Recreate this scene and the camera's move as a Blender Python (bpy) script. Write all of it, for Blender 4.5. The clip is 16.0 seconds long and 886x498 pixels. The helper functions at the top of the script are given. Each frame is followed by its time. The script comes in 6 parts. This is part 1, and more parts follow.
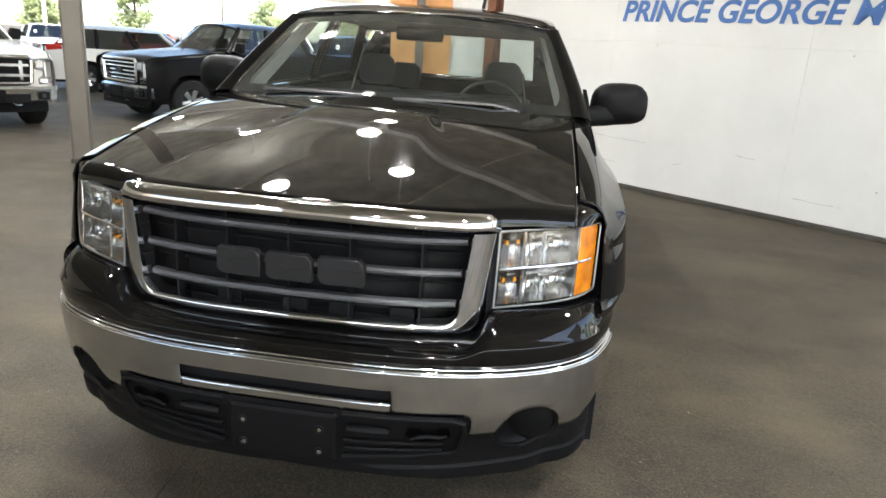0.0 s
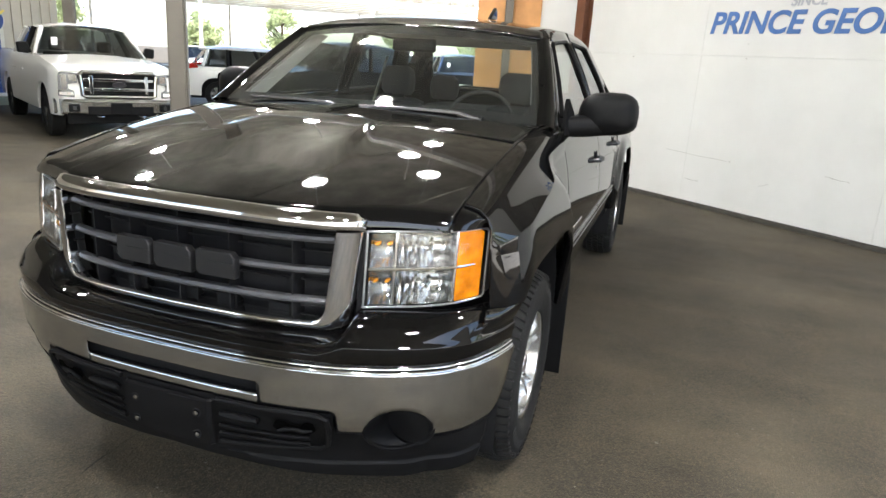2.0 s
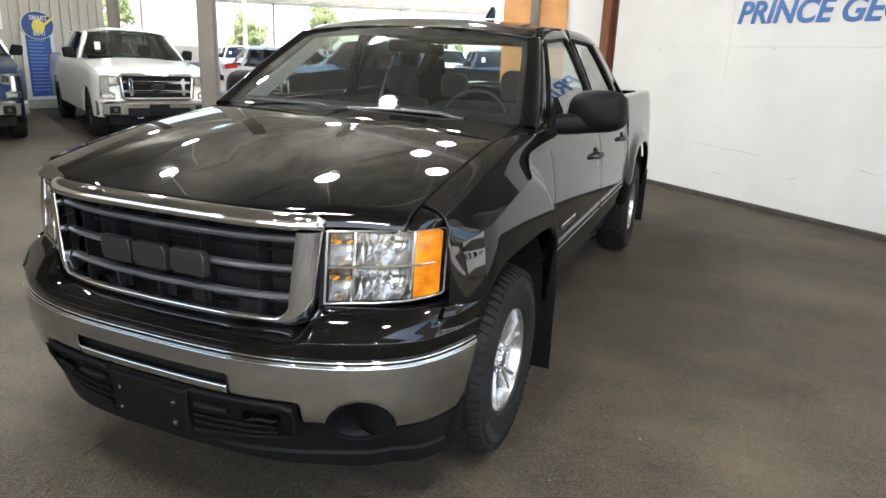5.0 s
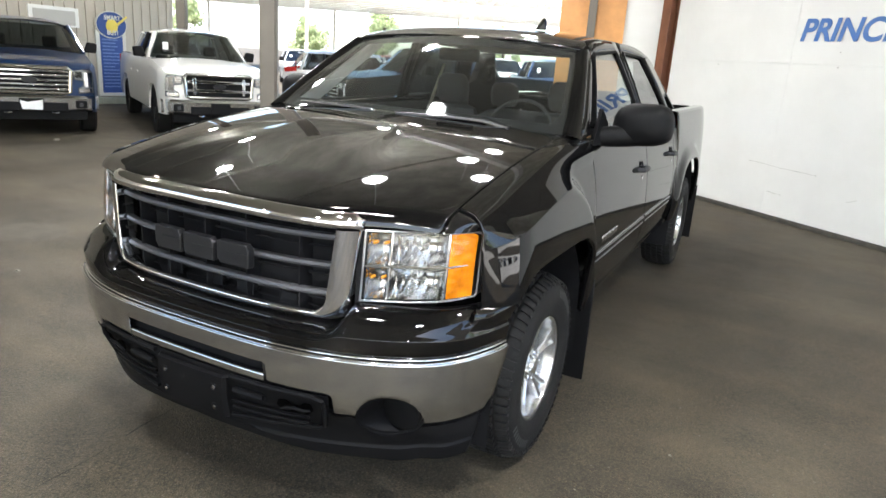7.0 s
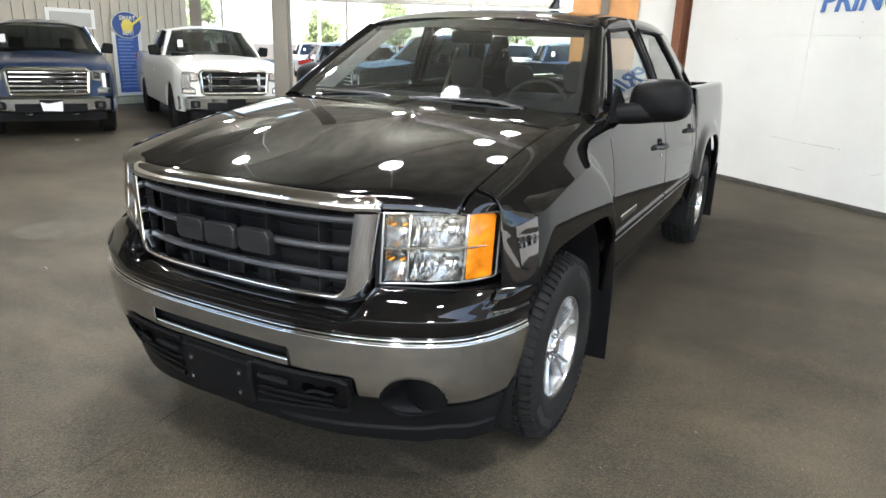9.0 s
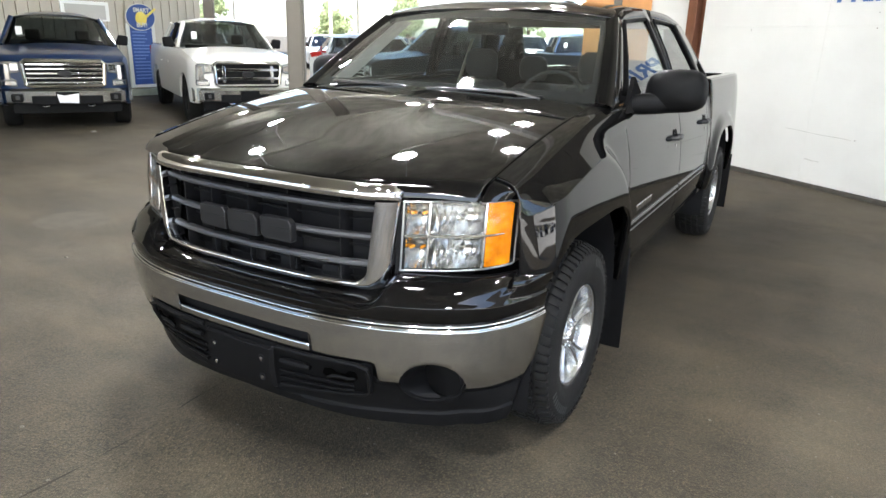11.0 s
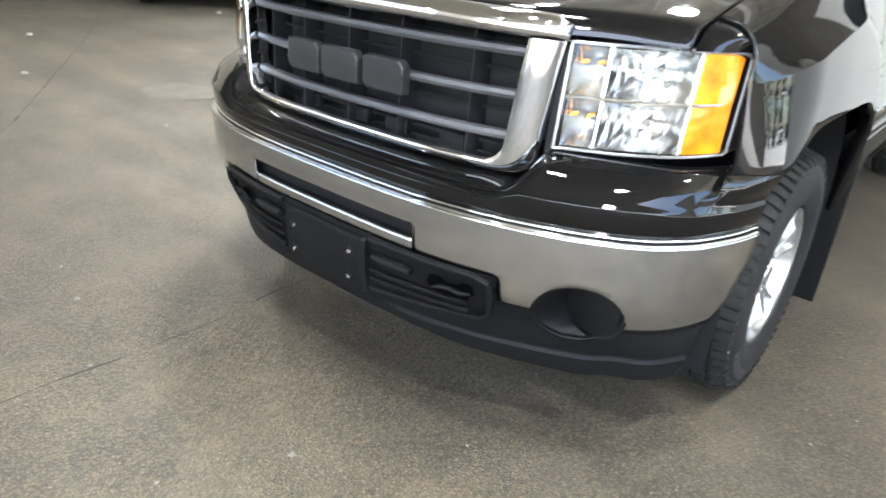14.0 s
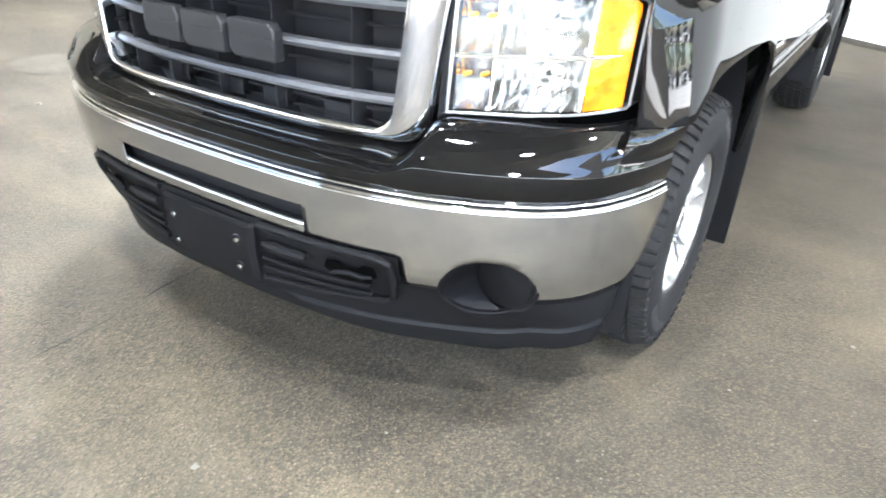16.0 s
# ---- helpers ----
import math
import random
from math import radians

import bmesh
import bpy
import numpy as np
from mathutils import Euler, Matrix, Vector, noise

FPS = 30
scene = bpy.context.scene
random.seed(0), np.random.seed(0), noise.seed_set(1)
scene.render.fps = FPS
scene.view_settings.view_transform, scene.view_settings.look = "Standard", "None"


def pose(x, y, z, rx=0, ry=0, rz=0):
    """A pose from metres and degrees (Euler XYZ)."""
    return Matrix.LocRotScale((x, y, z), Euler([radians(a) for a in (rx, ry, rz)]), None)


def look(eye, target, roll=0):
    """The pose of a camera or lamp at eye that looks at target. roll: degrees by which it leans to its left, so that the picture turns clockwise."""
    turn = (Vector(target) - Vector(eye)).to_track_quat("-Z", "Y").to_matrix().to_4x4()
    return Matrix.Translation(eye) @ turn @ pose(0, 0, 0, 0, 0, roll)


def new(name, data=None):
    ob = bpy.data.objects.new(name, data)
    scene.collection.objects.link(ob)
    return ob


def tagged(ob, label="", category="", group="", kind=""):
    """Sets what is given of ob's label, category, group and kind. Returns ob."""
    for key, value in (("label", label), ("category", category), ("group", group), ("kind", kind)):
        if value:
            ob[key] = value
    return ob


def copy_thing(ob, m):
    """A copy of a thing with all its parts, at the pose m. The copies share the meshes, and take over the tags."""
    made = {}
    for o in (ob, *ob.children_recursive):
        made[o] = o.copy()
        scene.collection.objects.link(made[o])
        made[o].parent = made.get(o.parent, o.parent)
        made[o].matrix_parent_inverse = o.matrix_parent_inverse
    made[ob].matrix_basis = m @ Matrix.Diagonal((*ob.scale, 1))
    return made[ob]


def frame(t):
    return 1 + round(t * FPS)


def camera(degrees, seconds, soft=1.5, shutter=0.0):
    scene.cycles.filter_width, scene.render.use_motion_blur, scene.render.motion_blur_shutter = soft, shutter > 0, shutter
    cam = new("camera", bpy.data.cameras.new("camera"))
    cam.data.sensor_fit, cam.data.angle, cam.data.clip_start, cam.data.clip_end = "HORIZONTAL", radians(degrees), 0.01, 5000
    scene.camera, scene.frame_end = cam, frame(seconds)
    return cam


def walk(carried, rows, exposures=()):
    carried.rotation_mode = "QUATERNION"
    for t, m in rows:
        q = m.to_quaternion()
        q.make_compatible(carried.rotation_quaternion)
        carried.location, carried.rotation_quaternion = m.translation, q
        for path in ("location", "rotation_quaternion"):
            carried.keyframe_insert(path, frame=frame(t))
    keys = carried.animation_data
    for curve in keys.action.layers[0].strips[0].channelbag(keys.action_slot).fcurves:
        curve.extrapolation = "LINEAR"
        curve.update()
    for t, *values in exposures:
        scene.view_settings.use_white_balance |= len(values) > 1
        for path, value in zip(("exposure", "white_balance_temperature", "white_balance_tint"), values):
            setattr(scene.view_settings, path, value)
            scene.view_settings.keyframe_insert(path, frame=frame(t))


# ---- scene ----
cam = camera(67.3, 16.0, shutter=0.4)
PATH = [
    (0, (0.688, -1.738, 1.6), (0.442, 0.165, 1.037), 3.9),
    (0.5, (0.882, -1.621, 1.574), (0.528, 0.27, 1.025), 1.5),
    (1, (1.121, -1.651, 1.583), (0.697, 0.221, 1.02), 2.2),
    (1.5, (1.315, -1.661, 1.595), (0.757, 0.173, 1.025), 2.6),
    (2, (1.447, -1.572, 1.601), (0.83, 0.254, 1.065), 3.6),
    (2.5, (1.57, -1.518, 1.625), (0.908, 0.283, 1.062), 3.1),
    (3, (1.719, -1.532, 1.642), (0.981, 0.239, 1.077), 3.8),
    (5.5, (1.727, -1.533, 1.646), (0.992, 0.241, 1.089), 2.3),
    (6, (1.749, -1.549, 1.643), (0.992, 0.213, 1.074), 2.9),
    (6.5, (1.776, -1.561, 1.635), (0.958, 0.169, 1.051), 3.2),
    (7, (1.787, -1.566, 1.65), (0.917, 0.151, 1.107), 4.0),
    (7.5, (1.782, -1.566, 1.646), (0.897, 0.155, 1.141), 3.1),
    (8, (1.811, -1.572, 1.648), (0.96, 0.156, 1.108), 3.4),
    (8.5, (1.815, -1.568, 1.631), (0.945, 0.141, 1.065), 2.8),
    (9, (1.794, -1.572, 1.622), (0.879, 0.11, 1.046), 1.8),
    (11.5, (1.787, -1.627, 1.615), (0.84, 0.028, 1.013), 2.0),
    (12, (1.781, -1.601, 1.593), (0.812, 0.04, 0.988), 3.6),
    (12.5, (1.749, -1.547, 1.556), (0.719, 0.038, 0.903), 3.6),
    (13, (1.649, -1.404, 1.463), (0.586, 0.117, 0.718), 4.9),
    (13.5, (1.506, -1.273, 1.357), (0.432, 0.228, 0.587), 3.5),
    (14, (1.379, -1.153, 1.271), (0.235, 0.264, 0.443), 4.8),
    (14.5, (1.306, -1.12, 1.225), (0.105, 0.216, 0.346), 3.4),
    (15, (1.282, -1.127, 1.207), (0.186, 0.275, 0.293), 1.6),
    (15.5, (1.297, -1.07, 1.223), (0.284, 0.375, 0.282), 2.5),
    (16, (1.345, -0.999, 1.269), (0.415, 0.504, 0.332), 3.2),
]
EXPOSURES = [(0, 2.22, 6750, 10), (1.5, 2.23, 6700, 10), (3, 2.16, 6650, 10), (6, 2.2, 6540, 10), (7, 2.32, 6500, 10), (8, 2.2, 6490, 10), (9, 2.32, 6480, 10), (12, 2.42, 6450, 10), (12.7, 2.61, 6380, 10), (13.5, 3.07, 6280, 10), (14.2, 3.38, 6220, 10), (15, 3.6, 6170, 10), (16, 3.84, 6100, 10)]
walk(cam, [(t, look(eye, target, roll)) for t, eye, target, roll in PATH], EXPOSURES)


# ---- world and light ----
world = bpy.data.worlds.new("sky")
scene.world = world
world.use_nodes = True
wn = world.node_tree
bg = wn.nodes["Background"]
sky = wn.nodes.new("ShaderNodeTexSky")
sky.sky_type, sky.sun_disc = "NISHITA", False
sky.sun_elevation, sky.sun_rotation = radians(50), radians(150)
sky.air_density, sky.dust_density = 1.0, 1.5
wn.links.new(sky.outputs[0], bg.inputs[0])
bg.inputs[1].default_value = 0.15

sun = new("sun", bpy.data.lights.new("sun", "SUN"))
sun.data.energy, sun.data.angle, sun.data.color = 5.0, radians(0.5), (1.0, 0.95, 0.88)
sun.matrix_world = look((0, 0, 30), (0.5 * math.cos(radians(60)) * -30, 0.5 * math.sin(radians(60)) * 30, 0))


# ---- materials ----
def mat(name, color, rough=0.5, metal=0.0, coat=0.0, vary=0.0, scale=6.0, bump=0.0, bump_scale=60.0, spec=0.5, trans=0.0, emit=0.0, ior=1.45, rvary=0.0):
    m = bpy.data.materials.new(name)
    m.use_nodes = True
    nt = m.node_tree
    b = nt.nodes["Principled BSDF"]
    c = (*color, 1.0)
    b.inputs["Base Color"].default_value = c
    b.inputs["Roughness"].default_value = rough
    b.inputs["Metallic"].default_value = metal
    b.inputs["Coat Weight"].default_value = coat
    b.inputs["Coat Roughness"].default_value = 0.02
    b.inputs["Specular IOR Level"].default_value = spec
    b.inputs["Transmission Weight"].default_value = trans
    b.inputs["IOR"].default_value = ior
    if emit:
        b.inputs["Emission Color"].default_value = c
        b.inputs["Emission Strength"].default_value = emit
    if vary or bump or rvary:
        tc = nt.nodes.new("ShaderNodeTexCoord")
    if vary or rvary:
        n = nt.nodes.new("ShaderNodeTexNoise")
        n.inputs["Scale"].default_value, n.inputs["Detail"].default_value = scale, 6.0
        n.inputs["Roughness"].default_value = 0.62
        nt.links.new(tc.outputs["Object"], n.inputs["Vector"])
    if vary:
        r = nt.nodes.new("ShaderNodeMapRange")
        r.inputs["From Min"].default_value, r.inputs["From Max"].default_value = 0.3, 0.7
        r.inputs["To Min"].default_value, r.inputs["To Max"].default_value = 1 - vary, 1 + vary
        nt.links.new(n.outputs["Fac"], r.inputs["Value"])
        x = nt.nodes.new("ShaderNodeVectorMath")
        x.operation = "SCALE"
        x.inputs[0].default_value = color
        nt.links.new(r.outputs[0], x.inputs["Scale"])
        nt.links.new(x.outputs[0], b.inputs["Base Color"])
    if rvary:
        r = nt.nodes.new("ShaderNodeMapRange")
        r.inputs["From Min"].default_value, r.inputs["From Max"].default_value = 0.3, 0.7
        r.inputs["To Min"].default_value, r.inputs["To Max"].default_value = max(0, rough - rvary), rough + rvary
        nt.links.new(n.outputs["Fac"], r.inputs["Value"])
        nt.links.new(r.outputs[0], b.inputs["Roughness"])
    if bump:
        n2 = nt.nodes.new("ShaderNodeTexNoise")
        n2.inputs["Scale"].default_value, n2.inputs["Detail"].default_value = bump_scale, 5.0
        bp = nt.nodes.new("ShaderNodeBump")
        bp.inputs["Strength"].default_value, bp.inputs["Distance"].default_value = bump, 0.01
        nt.links.new(tc.outputs["Object"], n2.inputs["Vector"])
        nt.links.new(n2.outputs["Fac"], bp.inputs["Height"])
        nt.links.new(bp.outputs[0], b.inputs["Normal"])
    return m


def glass_mat(name, tint, rough=0.0, dust=0.0, base=0.085, power=3.6):
    """Thin pane: mostly clear, with a mirror sheen that grows at a slant."""
    m = bpy.data.materials.new(name)
    m.use_nodes = True
    nt = m.node_tree
    nt.nodes.clear()
    out = nt.nodes.new("ShaderNodeOutputMaterial")
    tr = nt.nodes.new("ShaderNodeBsdfTransparent")
    tr.inputs[0].default_value = (*tint, 1)
    gl = nt.nodes.new("ShaderNodeBsdfGlossy")
    gl.inputs["Roughness"].default_value = rough
    lw = nt.nodes.new("ShaderNodeLayerWeight")
    lw.inputs[0].default_value = 0.5
    pw = nt.nodes.new("ShaderNodeMath")
    pw.operation, pw.inputs[1].default_value = "POWER", power
    nt.links.new(lw.outputs["Facing"], pw.inputs[0])
    ma = nt.nodes.new("ShaderNodeMath")
    ma.operation, ma.inputs[1].default_value, ma.inputs[2].default_value = "MULTIPLY_ADD", 0.90, base
    nt.links.new(pw.outputs[0], ma.inputs[0])
    mx = nt.nodes.new("ShaderNodeMixShader")
    nt.links.new(ma.outputs[0], mx.inputs[0])
    nt.links.new(tr.outputs[0], mx.inputs[1])
    nt.links.new(gl.outputs[0], mx.inputs[2])
    last = mx.outputs[0]
    if dust:
        df = nt.nodes.new("ShaderNodeBsdfDiffuse")
        df.inputs[0].default_value = (0.55, 0.54, 0.50, 1)
        tc = nt.nodes.new("ShaderNodeTexCoord")
        nz = nt.nodes.new("ShaderNodeTexNoise")
        nz.inputs["Scale"].default_value, nz.inputs["Detail"].default_value = 3.0, 6.0
        nt.links.new(tc.outputs["Object"], nz.inputs["Vector"])
        mr = nt.nodes.new("ShaderNodeMapRange")
        mr.inputs["To Min"].default_value, mr.inputs["To Max"].default_value = dust * 0.5, dust * 1.5
        nt.links.new(nz.outputs["Fac"], mr.inputs["Value"])
        m2 = nt.nodes.new("ShaderNodeMixShader")
        nt.links.new(mr.outputs[0], m2.inputs[0])
        nt.links.new(last, m2.inputs[1])
        nt.links.new(df.outputs[0], m2.inputs[2])
        last = m2.outputs[0]
    nt.links.new(last, out.inputs[0])
    return m


PAINT = mat("black_paint", (0.003, 0.003, 0.0031), 0.03, spec=0.58)
CHROME = mat("chrome", (0.82, 0.83, 0.84), 0.05, metal=1.0, rvary=0.02, scale=3)
PLASTIC = mat("black_plastic", (0.006, 0.006, 0.0064), 0.48, spec=0.11, bump=0.05, bump_scale=900)
SATIN = mat("satin_dark", (0.017, 0.0175, 0.02), 0.36, vary=0.1, scale=20)
BARMAT = mat("bar_grey", (0.08, 0.08, 0.084), 0.42, metal=0.35)
GRILLEBLACK = mat("grille_black", (0.009, 0.009, 0.010), 0.6, spec=0.2)
DEEP = mat("deep_black", (0.007, 0.007, 0.0078), 0.7, spec=0.15)
# near-black without sheen, stands for the shade inside an opening
HOLESHADE = mat("hole_shade", (0.0015, 0.0015, 0.0015), 0.95, spec=0.0)
RUBBER = mat("tyre_rubber", (0.013, 0.0127, 0.0125), 0.7, spec=0.2, vary=0.25, scale=9, bump=0.1, bump_scale=300)
STRIP = mat("dull_strip", (0.20, 0.20, 0.21), 0.32, metal=0.8)
WHITELET = mat("raised_letter", (0.035, 0.035, 0.034), 0.7)
RIM = mat("lamp_rim", (0.40, 0.41, 0.42), 0.3, metal=0.8)
BUMPER = mat("bumper_chrome", (0.60, 0.62, 0.64), 0.13, metal=1.0)
ALLOY = mat("cast_alloy", (0.55, 0.56, 0.57), 0.22, metal=0.9, vary=0.06, scale=12)
ALLOYDARK = mat("alloy_recess", (0.05, 0.051, 0.053), 0.5, metal=0.7, vary=0.1, scale=15)
LENS = glass_mat("clear_lens", (0.97, 0.98, 0.98), base=0.03, power=2.4)
REFLECTOR = mat("reflector", (0.56, 0.56, 0.555), 0.16, metal=1.0)
AMBER = mat("amber_lens", (0.70, 0.21, 0.004), 0.16, spec=0.2, vary=0.4, scale=18, bump=0.15, bump_scale=120)
WIPER = mat("wiper_dark", (0.05, 0.05, 0.053), 0.25, spec=1.0)
AMBERBULB = mat("amber_bulb", (0.9, 0.35, 0.03), 0.2, coat=0.6)
GLASS = glass_mat("window_glass", (0.80, 0.86, 0.84), dust=0.012)
DARKGLASS = glass_mat("dark_glass", (0.20, 0.22, 0.22), base=0.05)
TINT = glass_mat("tinted_glass", (0.30, 0.33, 0.33))
CABGLASS = glass_mat("cab_glass", (0.66, 0.72, 0.70))
INTERIOR = mat("interior_grey", (0.028, 0.0275, 0.027), 0.75, vary=0.15, scale=14, bump=0.1, bump_scale=400)
SEATCLOTH = mat("seat_cloth", (0.035, 0.034, 0.035), 0.9, vary=0.2, scale=20, bump=0.2, bump_scale=500)
BELTMAT = mat("seat_belt", (0.26, 0.245, 0.19), 0.7)
EMBLEM = mat("emblem_dark", (0.015, 0.015, 0.016), 0.42, spec=0.3)
REDLENS = mat("red_lens", (0.5, 0.02, 0.015), 0.15, coat=1.0)
TRIMPALE = mat("pale_trim", (0.26, 0.255, 0.245), 0.7, vary=0.05)


# ---- mesh helpers ----
def part(name, bm, material, parent=None, label="", smooth=True, bevel=0.0, solid=0.0, angle=35):
    me = bpy.data.meshes.new(name)
    bm.to_mesh(me)
    bm.free()
    me.materials.append(material)
    if smooth:
        for p in me.polygons:
            p.use_smooth = True
        me.set_sharp_from_angle(angle=radians(angle))
    ob = new(name, me)
    if parent is not None:
        ob.parent = parent
    if solid:
        md = ob.modifiers.new("solidify", "SOLIDIFY")
        md.thickness, md.offset = solid, -1
    if bevel:
        md = ob.modifiers.new("bevel", "BEVEL")
        md.width, md.segments, md.limit_method = bevel, 2, "ANGLE"
        md.angle_limit = radians(30)
    if label:
        tagged(ob, label)
    return ob


def thing(name, m, label, category, group="", kind=""):
    ob = new(name)
    ob.matrix_world = m
    return tagged(ob, label, category, group, kind)


def sheet(bm, rows, flip=False, wrap=False):
    """Quads between rows of points."""
    vs = [[bm.verts.new(p) for p in r] for r in rows]
    n = len(rows[0])
    for a, b in zip(vs, vs[1:]):
        for i in range(n if wrap else n - 1):
            j = (i + 1) % n
            q = [a[i], a[j], b[j], b[i]]
            try:
                bm.faces.new(q[::-1] if flip else q)
            except ValueError:
                pass
    return vs


def orient(bm, way):
    """Turns every face so that it looks along way."""
    bm.normal_update()
    bad = [f for f in bm.faces if f.normal.dot(Vector(way)) < 0]
    bmesh.ops.reverse_faces(bm, faces=bad)


def box(bm, x0, x1, y0, y1, z0, z1):
    v = [bm.verts.new((x, y, z)) for x in (x0, x1) for y in (y0, y1) for z in (z0, z1)]
    for f in ((0, 1, 3, 2), (4, 6, 7, 5), (0, 4, 5, 1), (2, 3, 7, 6), (0, 2, 6, 4), (1, 5, 7, 3)):
        bm.faces.new([v[i] for i in f])
    return v


def boxpart(name, dims, material, parent, label="", bevel=0.0, m=None):
    bm = bmesh.new()
    box(bm, *dims)
    if m is not None:
        bmesh.ops.transform(bm, matrix=m, verts=bm.verts)
    return part(name, bm, material, parent, label, bevel=bevel)


def prism(bm, pts, depth):
    """A closed outline of 3D points, pushed along the vector depth."""
    d = Vector(depth)
    a = [bm.verts.new(p) for p in pts]
    b = [bm.verts.new(Vector(p) + d) for p in pts]
    bm.faces.new(a)
    bm.faces.new(b[::-1])
    n = len(pts)
    for i in range(n):
        bm.faces.new([a[i], b[i], b[(i + 1) % n], a[(i + 1) % n]])
    bmesh.ops.recalc_face_normals(bm, faces=bm.faces)


def tube(bm, pts, r, n=8, cap=True):
    """A round bar along points; r a number or one for each point."""
    pts = [Vector(p) for p in pts]
    rs = r if isinstance(r, (list, tuple)) else [r] * len(pts)
    rows = []
    for i, p in enumerate(pts):
        d = (pts[min(i + 1, len(pts) - 1)] - pts[max(i - 1, 0)]).normalized()
        u = d.orthogonal().normalized() if i == 0 else (u - d * u.dot(d)).normalized()
        w = d.cross(u)
        rows.append([p + rs[i] * (math.cos(2 * math.pi * k / n) * u + math.sin(2 * math.pi * k / n) * w) for k in range(n)])
    vs = sheet(bm, rows, wrap=True)
    if cap:
        bm.faces.new(vs[0])
        bm.faces.new(vs[-1][::-1])
    bmesh.ops.recalc_face_normals(bm, faces=bm.faces)


def lathe(bm, prof, n=32, axis="x", centre=(0, 0, 0), a0=0.0):
    """Turns a profile of (along, radius) round an axis."""
    rows = []
    cx, cy, cz = centre
    for h, r in prof:
        row = []
        for k in range(n):
            a = a0 + 2 * math.pi * k / n
            c, s = r * math.cos(a), r * math.sin(a)
            row.append((cx + h, cy + c, cz + s) if axis == "x" else (cx + c, cy + h, cz + s) if axis == "y" else (cx + c, cy + s, cz + h))
        rows.append(row)
    return sheet(bm, rows, wrap=True)


def lerp(x, pts):
    return float(np.interp(x, [p[0] for p in pts], [p[1] for p in pts]))


def smooth01(x):
    x = min(1.0, max(0.0, x))
    return x * x * (3 - 2 * x)


def spline(x, pts):
    """Smooth curve through points (cubic Hermite, monotone in x)."""
    xs = [p[0] for p in pts]
    ys = [p[1] for p in pts]
    if x <= xs[0]:
        return ys[0]
    if x >= xs[-1]:
        return ys[-1]
    i = max(k for k in range(len(xs) - 1) if xs[k] <= x)

    def slope(k):
        if k == 0:
            return (ys[1] - ys[0]) / (xs[1] - xs[0])
        if k == len(xs) - 1:
            return (ys[-1] - ys[-2]) / (xs[-1] - xs[-2])
        return (ys[k + 1] - ys[k - 1]) / (xs[k + 1] - xs[k - 1])
    h = xs[i + 1] - xs[i]
    t = (x - xs[i]) / h
    return (2 * t**3 - 3 * t**2 + 1) * ys[i] + (t**3 - 2 * t**2 + t) * h * slope(i) + (-2 * t**3 + 3 * t**2) * ys[i + 1] + (t**3 - t**2) * h * slope(i + 1)


def span(a, b, n):
    return [a + (b - a) * i / (n - 1) for i in range(n)]


# ---- the black pickup ----
truck = thing("pickup_truck", pose(0, 0, 0), "glossy black crew cab pickup truck with chrome grille and bumper", "pickup truck")
HUBS, HUBZ = (1.0, 4.645), 0.402


def arch_z(y, yc, top=0.935, p=4.5):
    """The wheel opening's edge: a squarish arch over the hub at yc."""
    d = abs(y - yc) / 0.535
    return HUBZ + (top - HUBZ) * (1 - d**p) ** (1 / p) if d < 1 else -1.0


def front_flare(y, z):
    """How far the blister over the front wheel stands out: a shelf that dips towards lamp and door."""
    dy, dz = (y - HUBS[0]) / (1.0 if y < HUBS[0] else 0.60), max(0.0, z - HUBZ) / 0.815
    f = (abs(dy) ** 2.5 + dz**2.5) ** 0.4
    low = 1.0 if z > 0.5 else max(0.0, (z - 0.38) / 0.12)
    return 0.052 * smooth01((1.05 - f) / 0.13) * low * smooth01((y - 0.33) / 0.30)


def side_x(y, z):
    lo = [(0.38, 0.935), (0.50, 0.955), (0.62, 0.985), (0.75, 0.997), (0.95, 0.99), (1.10, 0.972), (1.20, 0.95), (1.30, 0.918), (1.40, 0.875)]
    bed = [(0.38, 0.94), (0.62, 0.985), (0.75, 0.995), (0.95, 0.99), (1.10, 0.98), (1.25, 0.965), (1.36, 0.945), (1.42, 0.93)]
    k = smooth01((y - 3.95) / 0.1)
    x = (1 - k) * spline(z, lo) + k * spline(z, bed)
    if y < 0.95:
        x -= 0.02 * ((0.95 - y) / 0.6) ** 2 + 0.030 * max(0, (0.62 - y) / 0.26) ** 2 + 0.020 * math.exp(-(max(0, y - 0.405)) / 0.026)
    if y < 1.64:
        k = smooth01((y - 0.40) / 0.05) * smooth01((0.66 - y) / 0.14)
        x += 0.10 * k * max(-0.02, 1.0 - z) + front_flare(y, z)
    if y > 5.3:
        x -= 0.03 * ((y - 5.3) / 0.45) ** 2
    dy = abs((y - HUBS[1]) / 0.535)
    r = (dy**3.2 + abs((z - HUBZ) / 0.575) ** 3.2) ** (1 / 3.2) if z > HUBZ else dy
    if y > 3.3 and r > 0.9:
        x += (0.030 * smooth01((1.20 - r) / 0.12) + 0.012 * math.exp(-(((r - 1.0) / 0.22) ** 2))) * (1 if z > 0.5 else max(0, (z - 0.38) / 0.12))
    return x


def seam_z(y):
    d = y - 0.28
    return 1.145 + 0.270 * d - 0.083 * d * d


